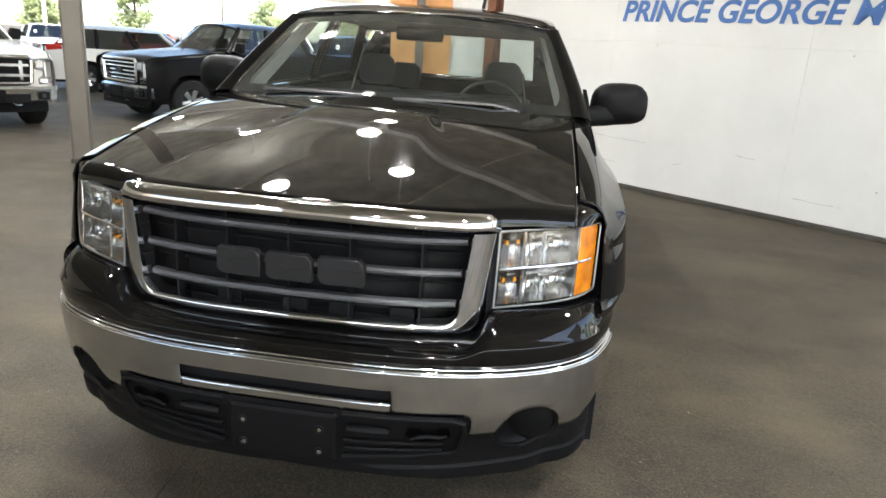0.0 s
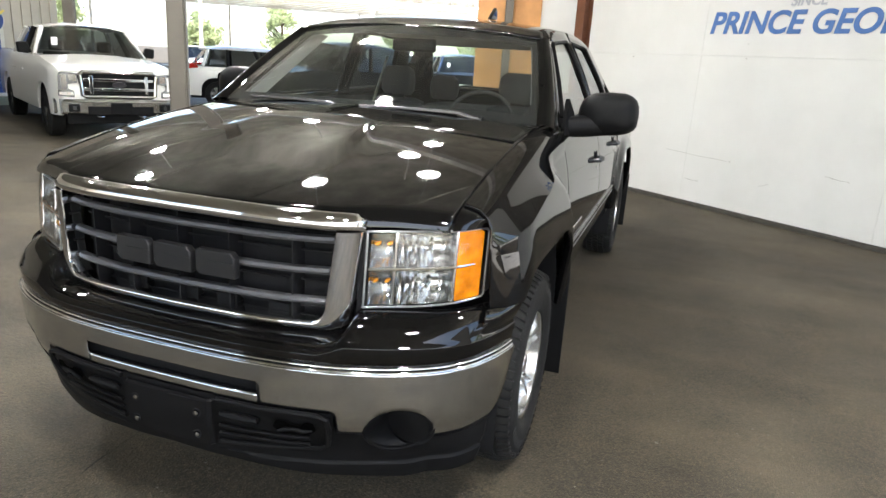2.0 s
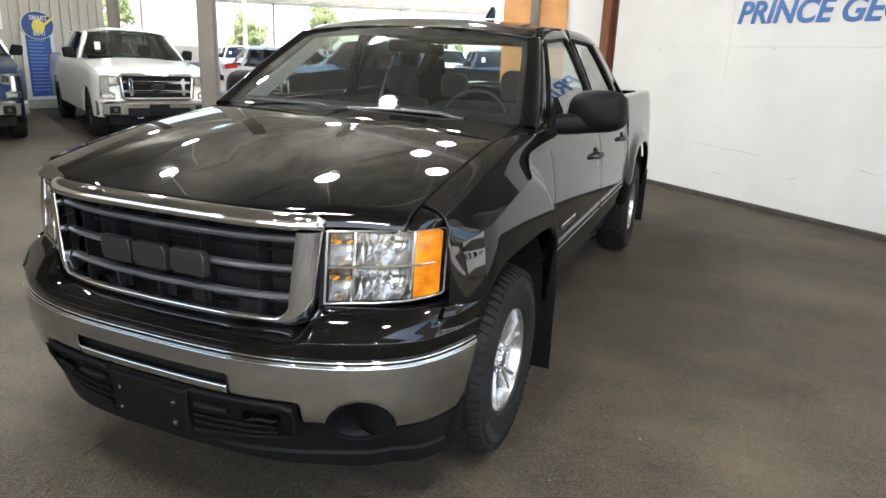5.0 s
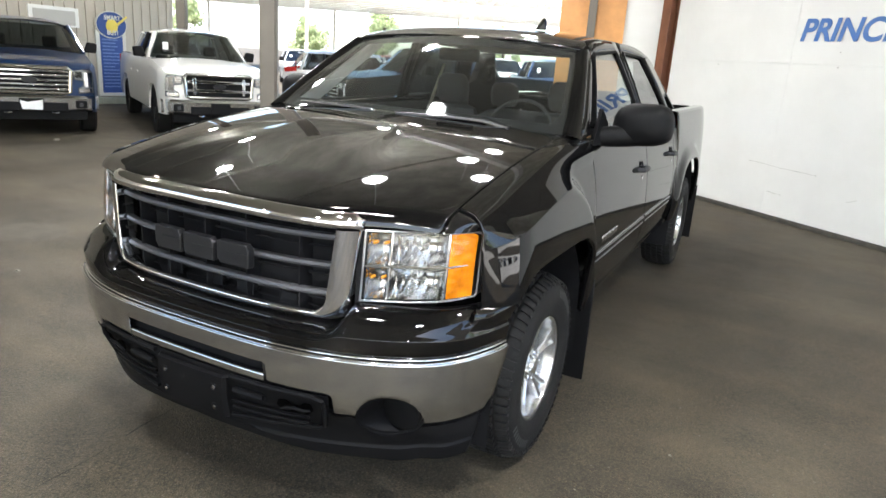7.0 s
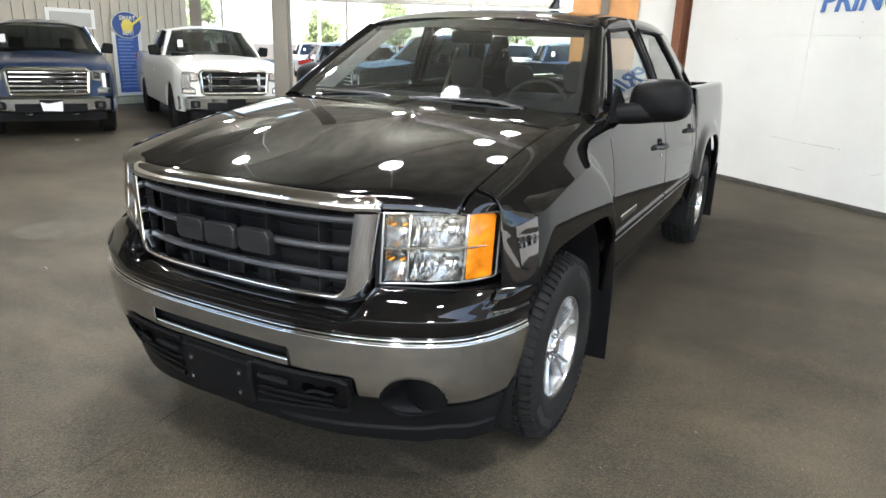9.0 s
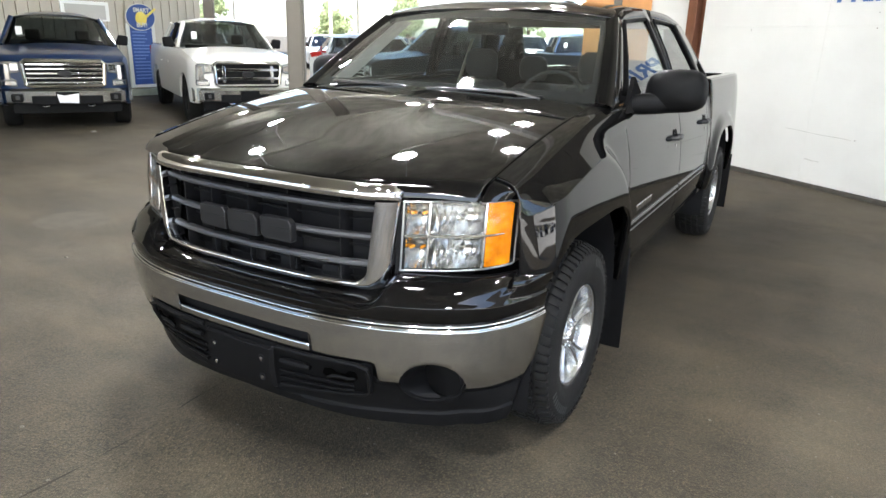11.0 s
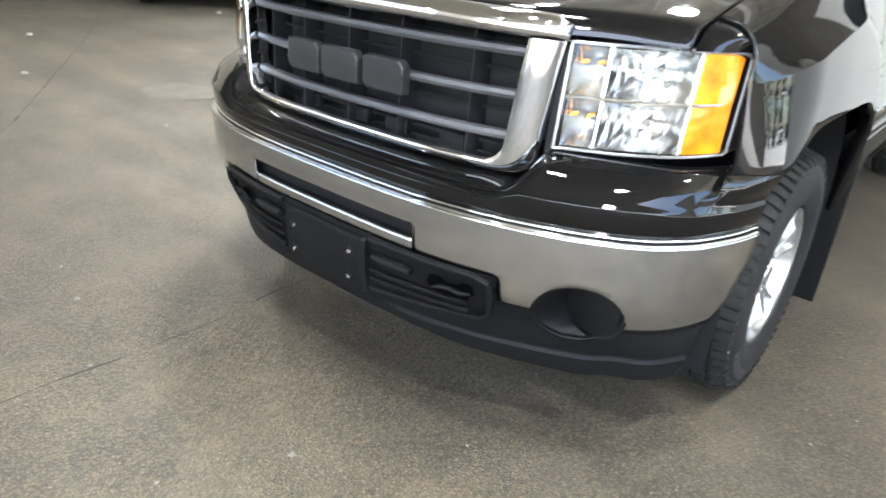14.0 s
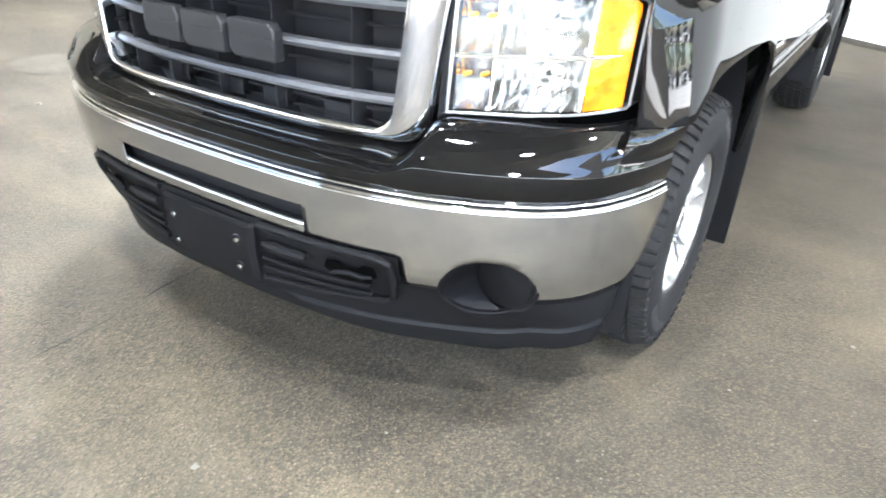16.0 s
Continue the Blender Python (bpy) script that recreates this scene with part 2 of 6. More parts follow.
def panel(name, ys, zb, zt, material=PAINT, top=None, parent=truck, rows=14, lip=0.035, label=""):
    """One body side panel a side: columns at ys from zb(y) up to zt(y); top: more points above, as (x, z) of y."""
    for s in (1, -1):
        bm = bmesh.new()
        cols = []
        ends = [ys[0], ys[-1]]
        for y in sorted(set(list(ys) + [ys[0] + 0.007, ys[-1] - 0.007])):
            a, b = zb(y), zt(y)
            t = 0.006 if y in ends and not (name == "fender" and y == ys[0]) else 0.0
            col = [(s * (side_x(y, a) - lip), y, a + 0.012), (s * (side_x(y, a) - 0.006), y, a + 0.001), (s * side_x(y, a + 0.006), y, a + 0.006)]
            col += [(s * side_x(y, z), y, z) for z in span(a + 0.02, b, rows)]
            if top:
                col += [(s * x, y, z) for x, z in top(y)]
            cols.append([(x - s * t, y2, z) for x, y2, z in col])
        sheet(bm, cols, flip=s < 0)
        part(name, bm, material, parent, label, solid=0.006)


def arch_cols(y0, y1, yc, n=26):
    """Column places, closer near the arch's ends."""
    a = [yc - 0.535 * math.cos(math.pi * i / n) for i in range(n + 1)]
    ys = [y for y in a if y0 < y < y1]
    return sorted(set([y0] + ys + [y1]))


# fenders, from the headlight back to the front door
def fender_bottom(y):
    return max(0.845 if y < 0.535 else 0.50, arch_z(y, HUBS[0]))


def fender_top(y):
    zs = seam_z(y)
    q = max(0, (0.6 - y) / 0.3)
    return [(0.945 - 0.022 * q**1.5, zs - 0.075), (0.925 - 0.013 * q**1.5, zs - 0.04), (0.893, zs - 0.016), (0.846, zs - 0.004), (0.840, zs - 0.016)]


ys = sorted(set(span(0.405, 0.53, 8) + arch_cols(0.535, 1.50, HUBS[0], 44) + span(1.50, 1.629, 4)))
panel("fender", ys, fender_bottom, lambda y: seam_z(y) - 0.13, top=fender_top, rows=44)


# doors and the cab's rear corner
def belt(y):
    return lerp(y, [(1.6, 1.335), (4.0, 1.375)])


def door_top(y):
    b = belt(y)
    x = side_x(y, b - 0.02)
    return [(x - 0.006, b - 0.006), (x - 0.02, b)]


panel("front_door", span(1.634, 2.858, 14), lambda y: 0.52, lambda y: belt(y) - 0.02, top=door_top)
panel("rear_door", span(2.863, 3.862, 15), lambda y: max(0.52, arch_z(y, HUBS[1], 0.97, 3.2)), lambda y: belt(y) - 0.02, top=door_top)
panel("cab_corner", span(3.867, 4.0, 4), lambda y: max(0.50, arch_z(y, HUBS[1], 0.97, 3.2)), lambda y: belt(y) - 0.02, top=door_top)


def bed_rail(y):
    z = 1.385
    x = side_x(y, z - 0.04)
    return [(x - 0.008, z - 0.012), (x - 0.025, z), (x - 0.10, z), (x - 0.105, z - 0.02)]


panel("bed_side", sorted(set(span(4.03, 4.1, 3) + arch_cols(4.03, 5.2, HUBS[1], 40) + span(5.2, 5.74, 6))), lambda y: max(0.52, arch_z(y, HUBS[1], 0.97, 3.2)), lambda y: 1.345, top=bed_rail, rows=16)

for s in (1, -1):
    # sill under the doors, side moulding, name badge
    bm = bmesh.new()
    sheet(bm, [[(s * x, y, z) for x, z in ((0.948, 0.53), (0.945, 0.48), (0.92, 0.44), (0.86, 0.42), (0.80, 0.44))] for y in span(1.62, 4.0, 6)], flip=s > 0)
    part("sill", bm, PAINT, truck, solid=0.004)
    for y0, y1 in ((1.66, 2.845), (2.875, 3.80)):
        bm = bmesh.new()
        sheet(bm, [[(s * (side_x(y, z) + o), y, z) for z, o in ((0.695, -0.004), (0.70, 0.011), (0.735, 0.014), (0.76, 0.012), (0.768, -0.004))] for y in span(y0, y1, 8)], flip=s < 0)
        m = part("side_moulding", bm, PAINT, truck, "black side moulding with a bright strip")
        bm = bmesh.new()
        sheet(bm, [[(s * (side_x(y, z) + o), y, z) for z, o in ((0.752, 0.012), (0.7535, 0.017), (0.759, 0.017), (0.762, 0.010))] for y in span(y0 + 0.01, y1 - 0.01, 8)], flip=s < 0)
        part("bright_strip", bm, STRIP, m)
        bm = bmesh.new()
        sheet(bm, [[(s * (side_x(y, z) + o), y, z) for z, o in ((0.718, 0.012), (0.7195, 0.0165), (0.724, 0.0165), (0.726, 0.012))] for y in span(y0 + 0.01, y1 - 0.01, 8)], flip=s < 0)
        part("bright_strip", bm, STRIP, m)
    for k in range(6):
        y = 1.80 + 0.055 * k
        z = 0.795
        boxpart("name_badge_block", (s * 0.99, s * 0.99 + s * 0.011, y, y + 0.042, z, z + 0.036), CHROME, truck, "small chrome block of a name badge", bevel=0.003, m=Matrix.Translation((s * (side_x(y, z) - 0.994), 0, 0)))
    # mudflaps
    for yc, z0 in ((1.585, 0.11), (5.235, 0.14)):
        boxpart("mudflap", (s * 0.72, s * 1.045, yc, yc + 0.012, z0, 0.66), PLASTIC, truck, "black moulded mudflap", bevel=0.005)
    # door handles
    for y, z in ((2.68, 1.085), (3.72, 1.095)):
        x = side_x(y, z)
        bm = bmesh.new()
        tube(bm, [(s * (x - 0.01), y - 0.085, z), (s * (x + 0.035), y - 0.06, z + 0.002), (s * (x + 0.042), y, z + 0.004), (s * (x + 0.035), y + 0.06, z + 0.002), (s * (x - 0.01), y + 0.085, z)], [0.014, 0.016, 0.017, 0.016, 0.014], 10)
        h = part("door_handle", bm, SATIN, truck, "dark door handle with a round cup behind it")
        bm = bmesh.new()
        lathe(bm, [(s * (x + 0.004), 0.052), (s * (x + 0.007), 0.046), (s * (x - 0.002), 0.02)], 20, centre=(0, y, z))
        part("cup", bm, DEEP, h)
        bm = bmesh.new()
        lathe(bm, [(s * (x + 0.016), 0.001), (s * (x + 0.016), 0.012), (s * (x - 0.004), 0.013)], 14, centre=(0, y + 0.03, z - 0.055))
        part("lock", bm, CHROME, h)
    # fuel-side and wheel-well liners
    for yc in HUBS:
        bm = bmesh.new()
        rows = []
        for i in range(19):
            a = math.pi * i / 18
            rows.append([(s * x, yc - 0.53 * math.cos(a), HUBZ + 0.585 * max(0.0, math.sin(a)) ** 0.8 - (0.12 if i in (0, 18) else 0)) for x in (0.99, 0.80, 0.55)])
        sheet(bm, rows, flip=s < 0)
        part("wheel_well", bm, DEEP, truck)

# ---- hood ----
HW = 0.836
FRONT = [(0, 0.052), (0.3, 0.068), (0.5, 0.112), (0.6, 0.163), (0.72, 0.225), (0.84, 0.288), (0.872, 0.320), (0.90, 0.360), (0.925, 0.412), (0.94, 0.46)]


def front_y(x):
    return spline(abs(x), FRONT)


def hood_point(u, v):
    x = HW * u
    yf = front_y(x) + 0.034 - 0.025 * u**4
    yr = 1.365 + 0.085 * u * u
    y = yf + (yr - yf) * v
    d = y - yf
    zs = seam_z(y)
    crown = 0.053 + 0.015 * (1 - min(1.0, d / 0.8)) ** 2
    z = zs + crown * (1 - abs(u) ** 2.4)
    # rounded nose
    nose = 0.028 + 0.03 * u * u
    if d < nose:
        k = d / nose
        z -= (0.050 - 0.014 * u * u) * (1 - math.sqrt(max(0.0, 1 - (1 - k) ** 2)))
    # raised middle that widens forwards and fades out, ending in a rounded step before the windscreen
    ax = abs(x)
    fwd = min(0.5, max(0.0, 0.95 - y))
    side = smooth01((0.285 + 0.44 * fwd - ax) / (0.05 + 0.45 * fwd))
    rear = 1.035 - 0.075 * (min(ax, 0.30) / 0.28) ** 4
    rise = side * smooth01((y - 0.42) / 0.55) * smooth01((rear - y) / 0.026)
    return (x, y, z + 0.015 * rise)


bm = bmesh.new()
vs = [0, 0.002, 0.005, 0.009, 0.014, 0.020, 0.027, 0.036, 0.052, 0.07, 0.09] + span(0.115, 0.70, 60)[:-1] + span(0.70, 0.88, 60)[:-1] + span(0.88, 1.0, 12)
rows = []
for v in vs:
    rows.append([hood_point(u, v) for u in span(-1, 1, 161)])
rows.insert(0, [(x, y + 0.03, z - 0.02) for x, y, z in rows[0]])
sheet(bm, rows)
part("hood", bm, PAINT, truck, "glossy black hood with a raised centre", solid=0.006, angle=60)

# ---- cab ----


def cab_x(z, y=2.6):
    return 0.918 - 0.36 * (z - 1.34) - 0.22 * (z - 1.34) ** 2


def cab_pt(s, y, z, out=0.0):
    return (s * (cab_x(z) + out), y, z)


F_WIN = [(1.735, 1.365), (2.165, 1.742), (2.70, 1.775), (2.81, 1.375)]
R_WIN = [(2.93, 1.38), (2.88, 1.775), (3.42, 1.765), (3.72, 1.41)]
RAIL = [(2.02, 1.755), (2.2, 1.80), (2.5, 1.825), (3.0, 1.833), (3.4, 1.82), (3.68, 1.775)]
WS_BOT = lambda u: (0.845 * u, 1.325 + 0.13 * u * u, 1.372 - 0.015 * u * u)
WS_TOP = lambda u: (0.685 * u, 1.955 + 0.075 * u * u, 1.79 - 0.04 * u * u)


def rail_z(y):
    return spline(y, RAIL)


for s in (1, -1):
    bm = bmesh.new()

    def quadstrip(l0, l1, n=7):
        """A strip between two lines of (y, z) points on the cab's side."""
        def along(l, t):
            k = t * (len(l) - 1)
            i = min(int(k), len(l) - 2)
            f = k - i
            return (l[i][0] + (l[i + 1][0] - l[i][0]) * f, l[i][1] + (l[i + 1][1] - l[i][1]) * f)
        rows = []
        for i in range(n):
            p, q = along(l0, i / (n - 1)), along(l1, i / (n - 1))
            rows.append([cab_pt(s, p[0] + (q[0] - p[0]) * k, p[1] + (q[1] - p[1]) * k) for k in (0, 0.5, 1)])
        sheet(bm, rows, flip=s < 0)
    # A-pillar beside the front window, rail over both windows, middle post, rear post, belt
    quadstrip([(1.46, 1.335), (1.76, 1.56), (2.05, 1.752)], [F_WIN[0], (1.95, 1.554), F_WIN[1]])
    quadstrip([(2.05, 1.752)] + [(y, rail_z(y)) for y in span(2.2, 2.78, 4)], [F_WIN[1], (2.35, 1.757), (2.52, 1.766), (2.65, 1.773), (2.78, 1.777)], 9)
    quadstrip([(y, rail_z(y)) for y in span(2.78, 3.68, 5)], [(2.78, 1.777), (2.95, 1.778), (3.15, 1.773), (3.3, 1.77), R_WIN[2]], 9)
    quadstrip([F_WIN[3], F_WIN[2]], [(2.865, 1.378), (2.78, 1.777)])
    quadstrip([(2.87, 1.378), (2.785, 1.777)], [R_WIN[0], R_WIN[1]])
    quadstrip([R_WIN[3], R_WIN[2]], [(3.99, 1.37), (3.70, 1.765)])
    quadstrip([(1.46, 1.335), F_WIN[3]], [(1.46, 1.32), (2.81, 1.33)])
    quadstrip([R_WIN[0], R_WIN[3]], [(2.93, 1.35), (3.72, 1.37)])
    part("cab_side_frame", bm, PAINT, truck, solid=0.02)
    for w, nm in ((F_WIN, "front_window"), (R_WIN, "rear_window")):
        bm = bmesh.new()
        rows = []
        for i in range(6):
            k = i / 5
            p = (w[0][0] + (w[1][0] - w[0][0]) * k, w[0][1] + (w[1][1] - w[0][1]) * k)
            q = (w[3][0] + (w[2][0] - w[3][0]) * k, w[3][1] + (w[2][1] - w[3][1]) * k)
            rows.append([cab_pt(s, p[0] + (q[0] - p[0]) * t, p[1] + (q[1] - p[1]) * t, -0.012) for t in (0, 0.33, 0.66, 1)])
        sheet(bm, rows, flip=s > 0)
        orient(bm, (s, 0, 0.3))
        g = part(nm, bm, CABGLASS, truck)
        bm = bmesh.new()
        loop = []
        for a, b in zip(w, w[1:] + w[:1]):
            for t in (0.04, 0.5, 0.96):
                loop.append(cab_pt(s, a[0] + (b[0] - a[0]) * t, a[1] + (b[1] - a[1]) * t, -0.002))
        tube(bm, loop + loop[:1], 0.009, 6, cap=False)
        part("window_seal", bm, PLASTIC, g)
    # A-pillar face between windscreen and side
    bm = bmesh.new()
    rows = []
    for i in range(9):
        t = i / 8
        a = Vector(WS_BOT(s * 1.0)).lerp(Vector(WS_TOP(s * 1.0)), t)
        yy = 1.46 + (2.05 - 1.46) * t
        zz = 1.335 + (1.752 - 1.335) * t + 0.012 * math.sin(math.pi * t)
        b = Vector(cab_pt(s, yy, zz))
        o = Vector((s * 0.62, -0.62, 0.30))
        rows.append([a + Vector((-s * 0.012, 0.012, -0.012)), a + Vector((-s * 0.010, -0.004, 0.002))] + [a.lerp(b, q) + o * 0.030 * math.sin(math.pi * (0.12 + 0.76 * q)) for q in span(0, 1, 7)] + [b + Vector((-s * 0.01, 0.02, -0.004))])
    sheet(bm, rows, flip=s < 0)
    part("windscreen_pillar", bm, PAINT, truck, angle=70)
    bm = bmesh.new()
    rows = []
    for i in range(9):
        t = i / 8
        a = Vector(WS_BOT(s * 1.0)).lerp(Vector(WS_TOP(s * 1.0)), t)
        rows.append([a + Vector((-s * (0.070 - 0.02 * t), 0.15, -0.03)), a + Vector((-s * (0.062 - 0.02 * t), 0.08, -0.024)), a + Vector((-s * (0.044 + 0.010 * (2 * t - 1) ** 4), 0.036, -0.018)), a + Vector((-s * 0.01, 0.05, -0.02))])
    sheet(bm, rows)
    part("pillar_trim", bm, TRIMPALE, truck, "pale grey inner pillar trim")

bm = bmesh.new()
rows = []
for y in span(1.955, 3.74, 26):
    yy = max(2.02, min(3.68, y))
    zr = rail_z(yy)
    xr = cab_x(zr)
    front = max(0, (2.10 - y) / 0.14)
    rowp = []
    for k in span(-1, 1, 21):
        yo = y + (0.075 * k * k if y < 2.1 else 0) * (1 - smooth01((y - 1.955) / 0.145))
        z = zr + 0.048 * (1 - abs(k) ** 2.6) - 0.012 * front * front * (1 - abs(k)) - (0.03 * ((y - 3.55) / 0.19) ** 2 if y > 3.55 else 0)
        rowp.append((xr * k, yo, z))
    rows.append(rowp)
sheet(bm, rows)
part("roof", bm, PAINT, truck, "glossy black cab roof", solid=0.012)
bm = bmesh.new()
prism(bm, [(0.28, 2.42, 1.868), (0.28, 2.58, 1.875), (0.28, 2.57, 1.93), (0.28, 2.545, 1.945)], (0.022, 0, 0))
part("roof_antenna", bm, PAINT, truck, "small fin antenna", bevel=0.006)

bm = bmesh.new()
rows = []
for v in span(0, 1, 9):
    rows.append([Vector(WS_BOT(u)).lerp(Vector(WS_TOP(u)), v) + Vector((0, -0.03 * math.sin(math.pi * v), 0.02 * math.sin(math.pi * v))) * (1 - 0.7 * u * u) for u in span(-1, 1, 17)])
sheet(bm, rows)
orient(bm, (0, -1, 0.6))
part("windscreen", bm, GLASS, truck, "clear windscreen")
for nm, f0, f1, wdt in (("windscreen_top_band", WS_TOP, WS_BOT, 0.10), ("windscreen_bottom_band", WS_BOT, WS_TOP, 0.10)):
    bm = bmesh.new()
    sheet(bm, [[Vector(f0(u)).lerp(Vector(f1(u)), k) + Vector((0, 0.012, -0.004)) for u in span(-1, 1, 13)] for k in (0, wdt)])
    part(nm, bm, DEEP, truck)
for s in (1, -1):
    bm = bmesh.new()
    rows = []
    for v in span(0, 1, 24):
        inner = 1 - 0.045 - 0.13 * max(0.0, 1 - v / 0.26) ** 2.2 - 0.06 * max(0.0, (v - 0.84) / 0.16) ** 2
        rows.append([Vector(WS_BOT(s * u)).lerp(Vector(WS_TOP(s * u)), v) + Vector((0, 0.010, -0.004)) for u in (inner, (1 + inner) / 2, 1)])
    sheet(bm, rows, flip=s < 0)
    part("windscreen_side_band", bm, DEEP, truck)
# cowl panel
bm = bmesh.new()
sheet(bm, [[(0.83 * u, 1.30 + 0.085 * u * u + dy, z - 0.02 * u * u) for u in span(-1, 1, 15)] for dy, z in ((0.05, 1.342), (0.07, 1.35), (0.12, 1.372))])
part("cowl_panel", bm, PLASTIC, truck, solid=0.01)
# wipers
for x0, x1 in ((-0.62, -0.03), (0.02, 0.60)):
    bm = bmesh.new()
    pts = []
    for t in span(0, 1, 11):
        x = x0 + (x1 - x0) * t
        pts.append((x, 1.30 + 0.10 * (x / 0.8) ** 2 + 0.012 * t, 1.388 + 0.006 * math.sin(math.pi * t) - 0.022 * smooth01((t - 0.8) / 0.2)))
    rows = [[(p[0], p[1] + a, p[2] + b) for a, b in ((-0.009, -0.006), (-0.009, 0.003), (-0.005, 0.006), (0.005, 0.006), (0.008, -0.006))] for p in pts]
    vv = sheet(bm, rows, wrap=True)
    bm.faces.new(vv[0])
    bm.faces.new(vv[-1][::-1])
    bmesh.ops.recalc_face_normals(bm, faces=bm.faces)
    w = part("wiper", bm, WIPER, truck, "thin dark windscreen wiper", angle=25)
    bm = bmesh.new()
    tube(bm, [(p[0], p[1] + 0.014, p[2] - 0.007) for p in pts[:-2]], 0.005, 6)
    part("wiper_blade", bm, DEEP, w)
    bm = bmesh.new()
    lathe(bm, [(-0.03, 0.017), (0.010, 0.016), (0.016, 0.011), (0.017, 0.001)], 14, "z", (pts[-1][0] - 0.01, pts[-1][1] + 0.01, pts[-1][2]))
    part("wiper_pivot", bm, PLASTIC, w)

# cab back wall with its window
bm = bmesh.new()


def back_pt(x, z):
    return (x, 3.985 - 0.42 * (z - 1.37), z)


for x0, x1, z0, z1 in ((-0.92, 0.92, 0.75, 1.40), (-0.72, -0.62, 1.40, 1.77), (0.62, 0.72, 1.40, 1.77), (-0.655, 0.655, 1.74, 1.79)):
    w = 0.92 if z0 < 1 else None
    if w:
        sheet(bm, [[(x, 3.985, z) for x in span(-0.9, 0.9, 5)] for z in (0.75, 1.37)] + [], flip=False)
        sheet(bm, [[back_pt(x, z) for x in span(-0.9, 0.9, 5)] for z in (1.37, 1.41)])
    elif z0 > 1.7:
        sheet(bm, [[back_pt(x, z) for x in span(x0, x1, 5)] for z in (z0, z1)])
    else:
        i, o = (0.60, 0.91), (0.58, 0.71)
        sg = -1 if x0 < 0 else 1
        sheet(bm, [[back_pt(sg * a, 1.41) for a in i], [back_pt(sg * a, 1.74) for a in o]])
part("cab_back", bm, PAINT, truck, solid=0.02)
bm = bmesh.new()
sheet(bm, [[back_pt(k * (0.60 if z < 1.5 else 0.58), z) for k in (-1, 0, 1)] for z in (1.41, 1.74)])
orient(bm, (0, 1, 0.3))
part("back_window", bm, GLASS, truck)

# bed: inner walls, floor, tailgate, rear bumper
for s in (1, -1):
    boxpart("bed_inner_wall", (s * 0.80, s * 0.845, 4.03, 5.72, 0.80, 1.37), PAINT, truck)
boxpart("bed_floor", (-0.80, 0.80, 4.03, 5.72, 0.76, 0.80), PLASTIC, truck)
boxpart("bed_front", (-0.92, 0.92, 4.035, 4.075, 0.76, 1.375), PAINT, truck)
boxpart("tailgate", (-0.79, 0.79, 5.68, 5.75, 0.80, 1.38), PAINT, truck, bevel=0.012)
boxpart("rear_bumper", (-0.98, 0.98, 5.72, 5.86, 0.52, 0.72), CHROME, truck, bevel=0.03)
for s in (1, -1):
    boxpart("tail_lamp", (s * 0.80, s * 0.925, 5.66, 5.755, 0.86, 1.30), REDLENS, truck, bevel=0.012)
boxpart("underbody", (-0.72, 0.72, 0.55, 5.6, 0.40, 0.70), DEEP, truck)
boxpart("engine_bay", (-0.70, 0.70, 0.30, 1.40, 0.60, 1.10), DEEP, truck)

# ---- mirrors ----
for s in (1, -1):
    bm = bmesh.new()
    n = 20
    rows = []
    # housing: rounded shell, flat at the back
    for dy, sc in [(-0.085, 0.02), (-0.082, 0.35), (-0.07, 0.64), (-0.045, 0.87), (-0.01, 0.97), (0.05, 1.0), (0.075, 0.97)]:
        row = []
        for i in range(n):
            a = 2 * math.pi * i / n
            c, sn = math.cos(a), math.sin(a)
            px = math.copysign(abs(c) ** 0.6, c) * 0.149 * sc
            pz = math.copysign(abs(sn) ** (0.75 if sn > 0 else 0.5), sn) * (0.117 if sn > 0 else 0.10 - 0.01 * c) * sc
            row.append((s * (1.094 + px), 1.93 + dy + 0.06 * px, 1.395 + pz + 0.04 * px))
        rows.append(row)
    vsr = sheet(bm, rows, wrap=True, flip=s > 0)
    bm.faces.new(vsr[0])
    mir = part("door_mirror", bm, PLASTIC, truck, "black door mirror housing", angle=60)
    bm = bmesh.new()
    tube(bm, [(s * 0.90, 1.79, 1.335), (s * 0.95, 1.84, 1.338), (s * 1.02, 1.89, 1.342), (s * 1.10, 1.925, 1.35)], [0.046, 0.054, 0.054, 0.05], 14)
    part("mirror_arm", bm, PLASTIC, mir)
    bm = bmesh.new()
    prism(bm, [(s * 0.905, 1.66, 1.30), (s * 0.925, 1.85, 1.30), (s * 0.915, 1.88, 1.40), (s * 0.89, 1.84, 1.47), (s * 0.905, 1.72, 1.37)], (s * 0.02, 0, 0))
    part("mirror_foot", bm, PLASTIC, mir)
    bm = bmesh.new()
    sheet(bm, [[(s * (1.092 + a * 0.12), 2.006, 1.398 + b * 0.075) for a in (-1, 0, 1)] for b in (-1, 1)], flip=s < 0)
    part("mirror_glass", bm, CHROME, mir)

# ---- wheels ----


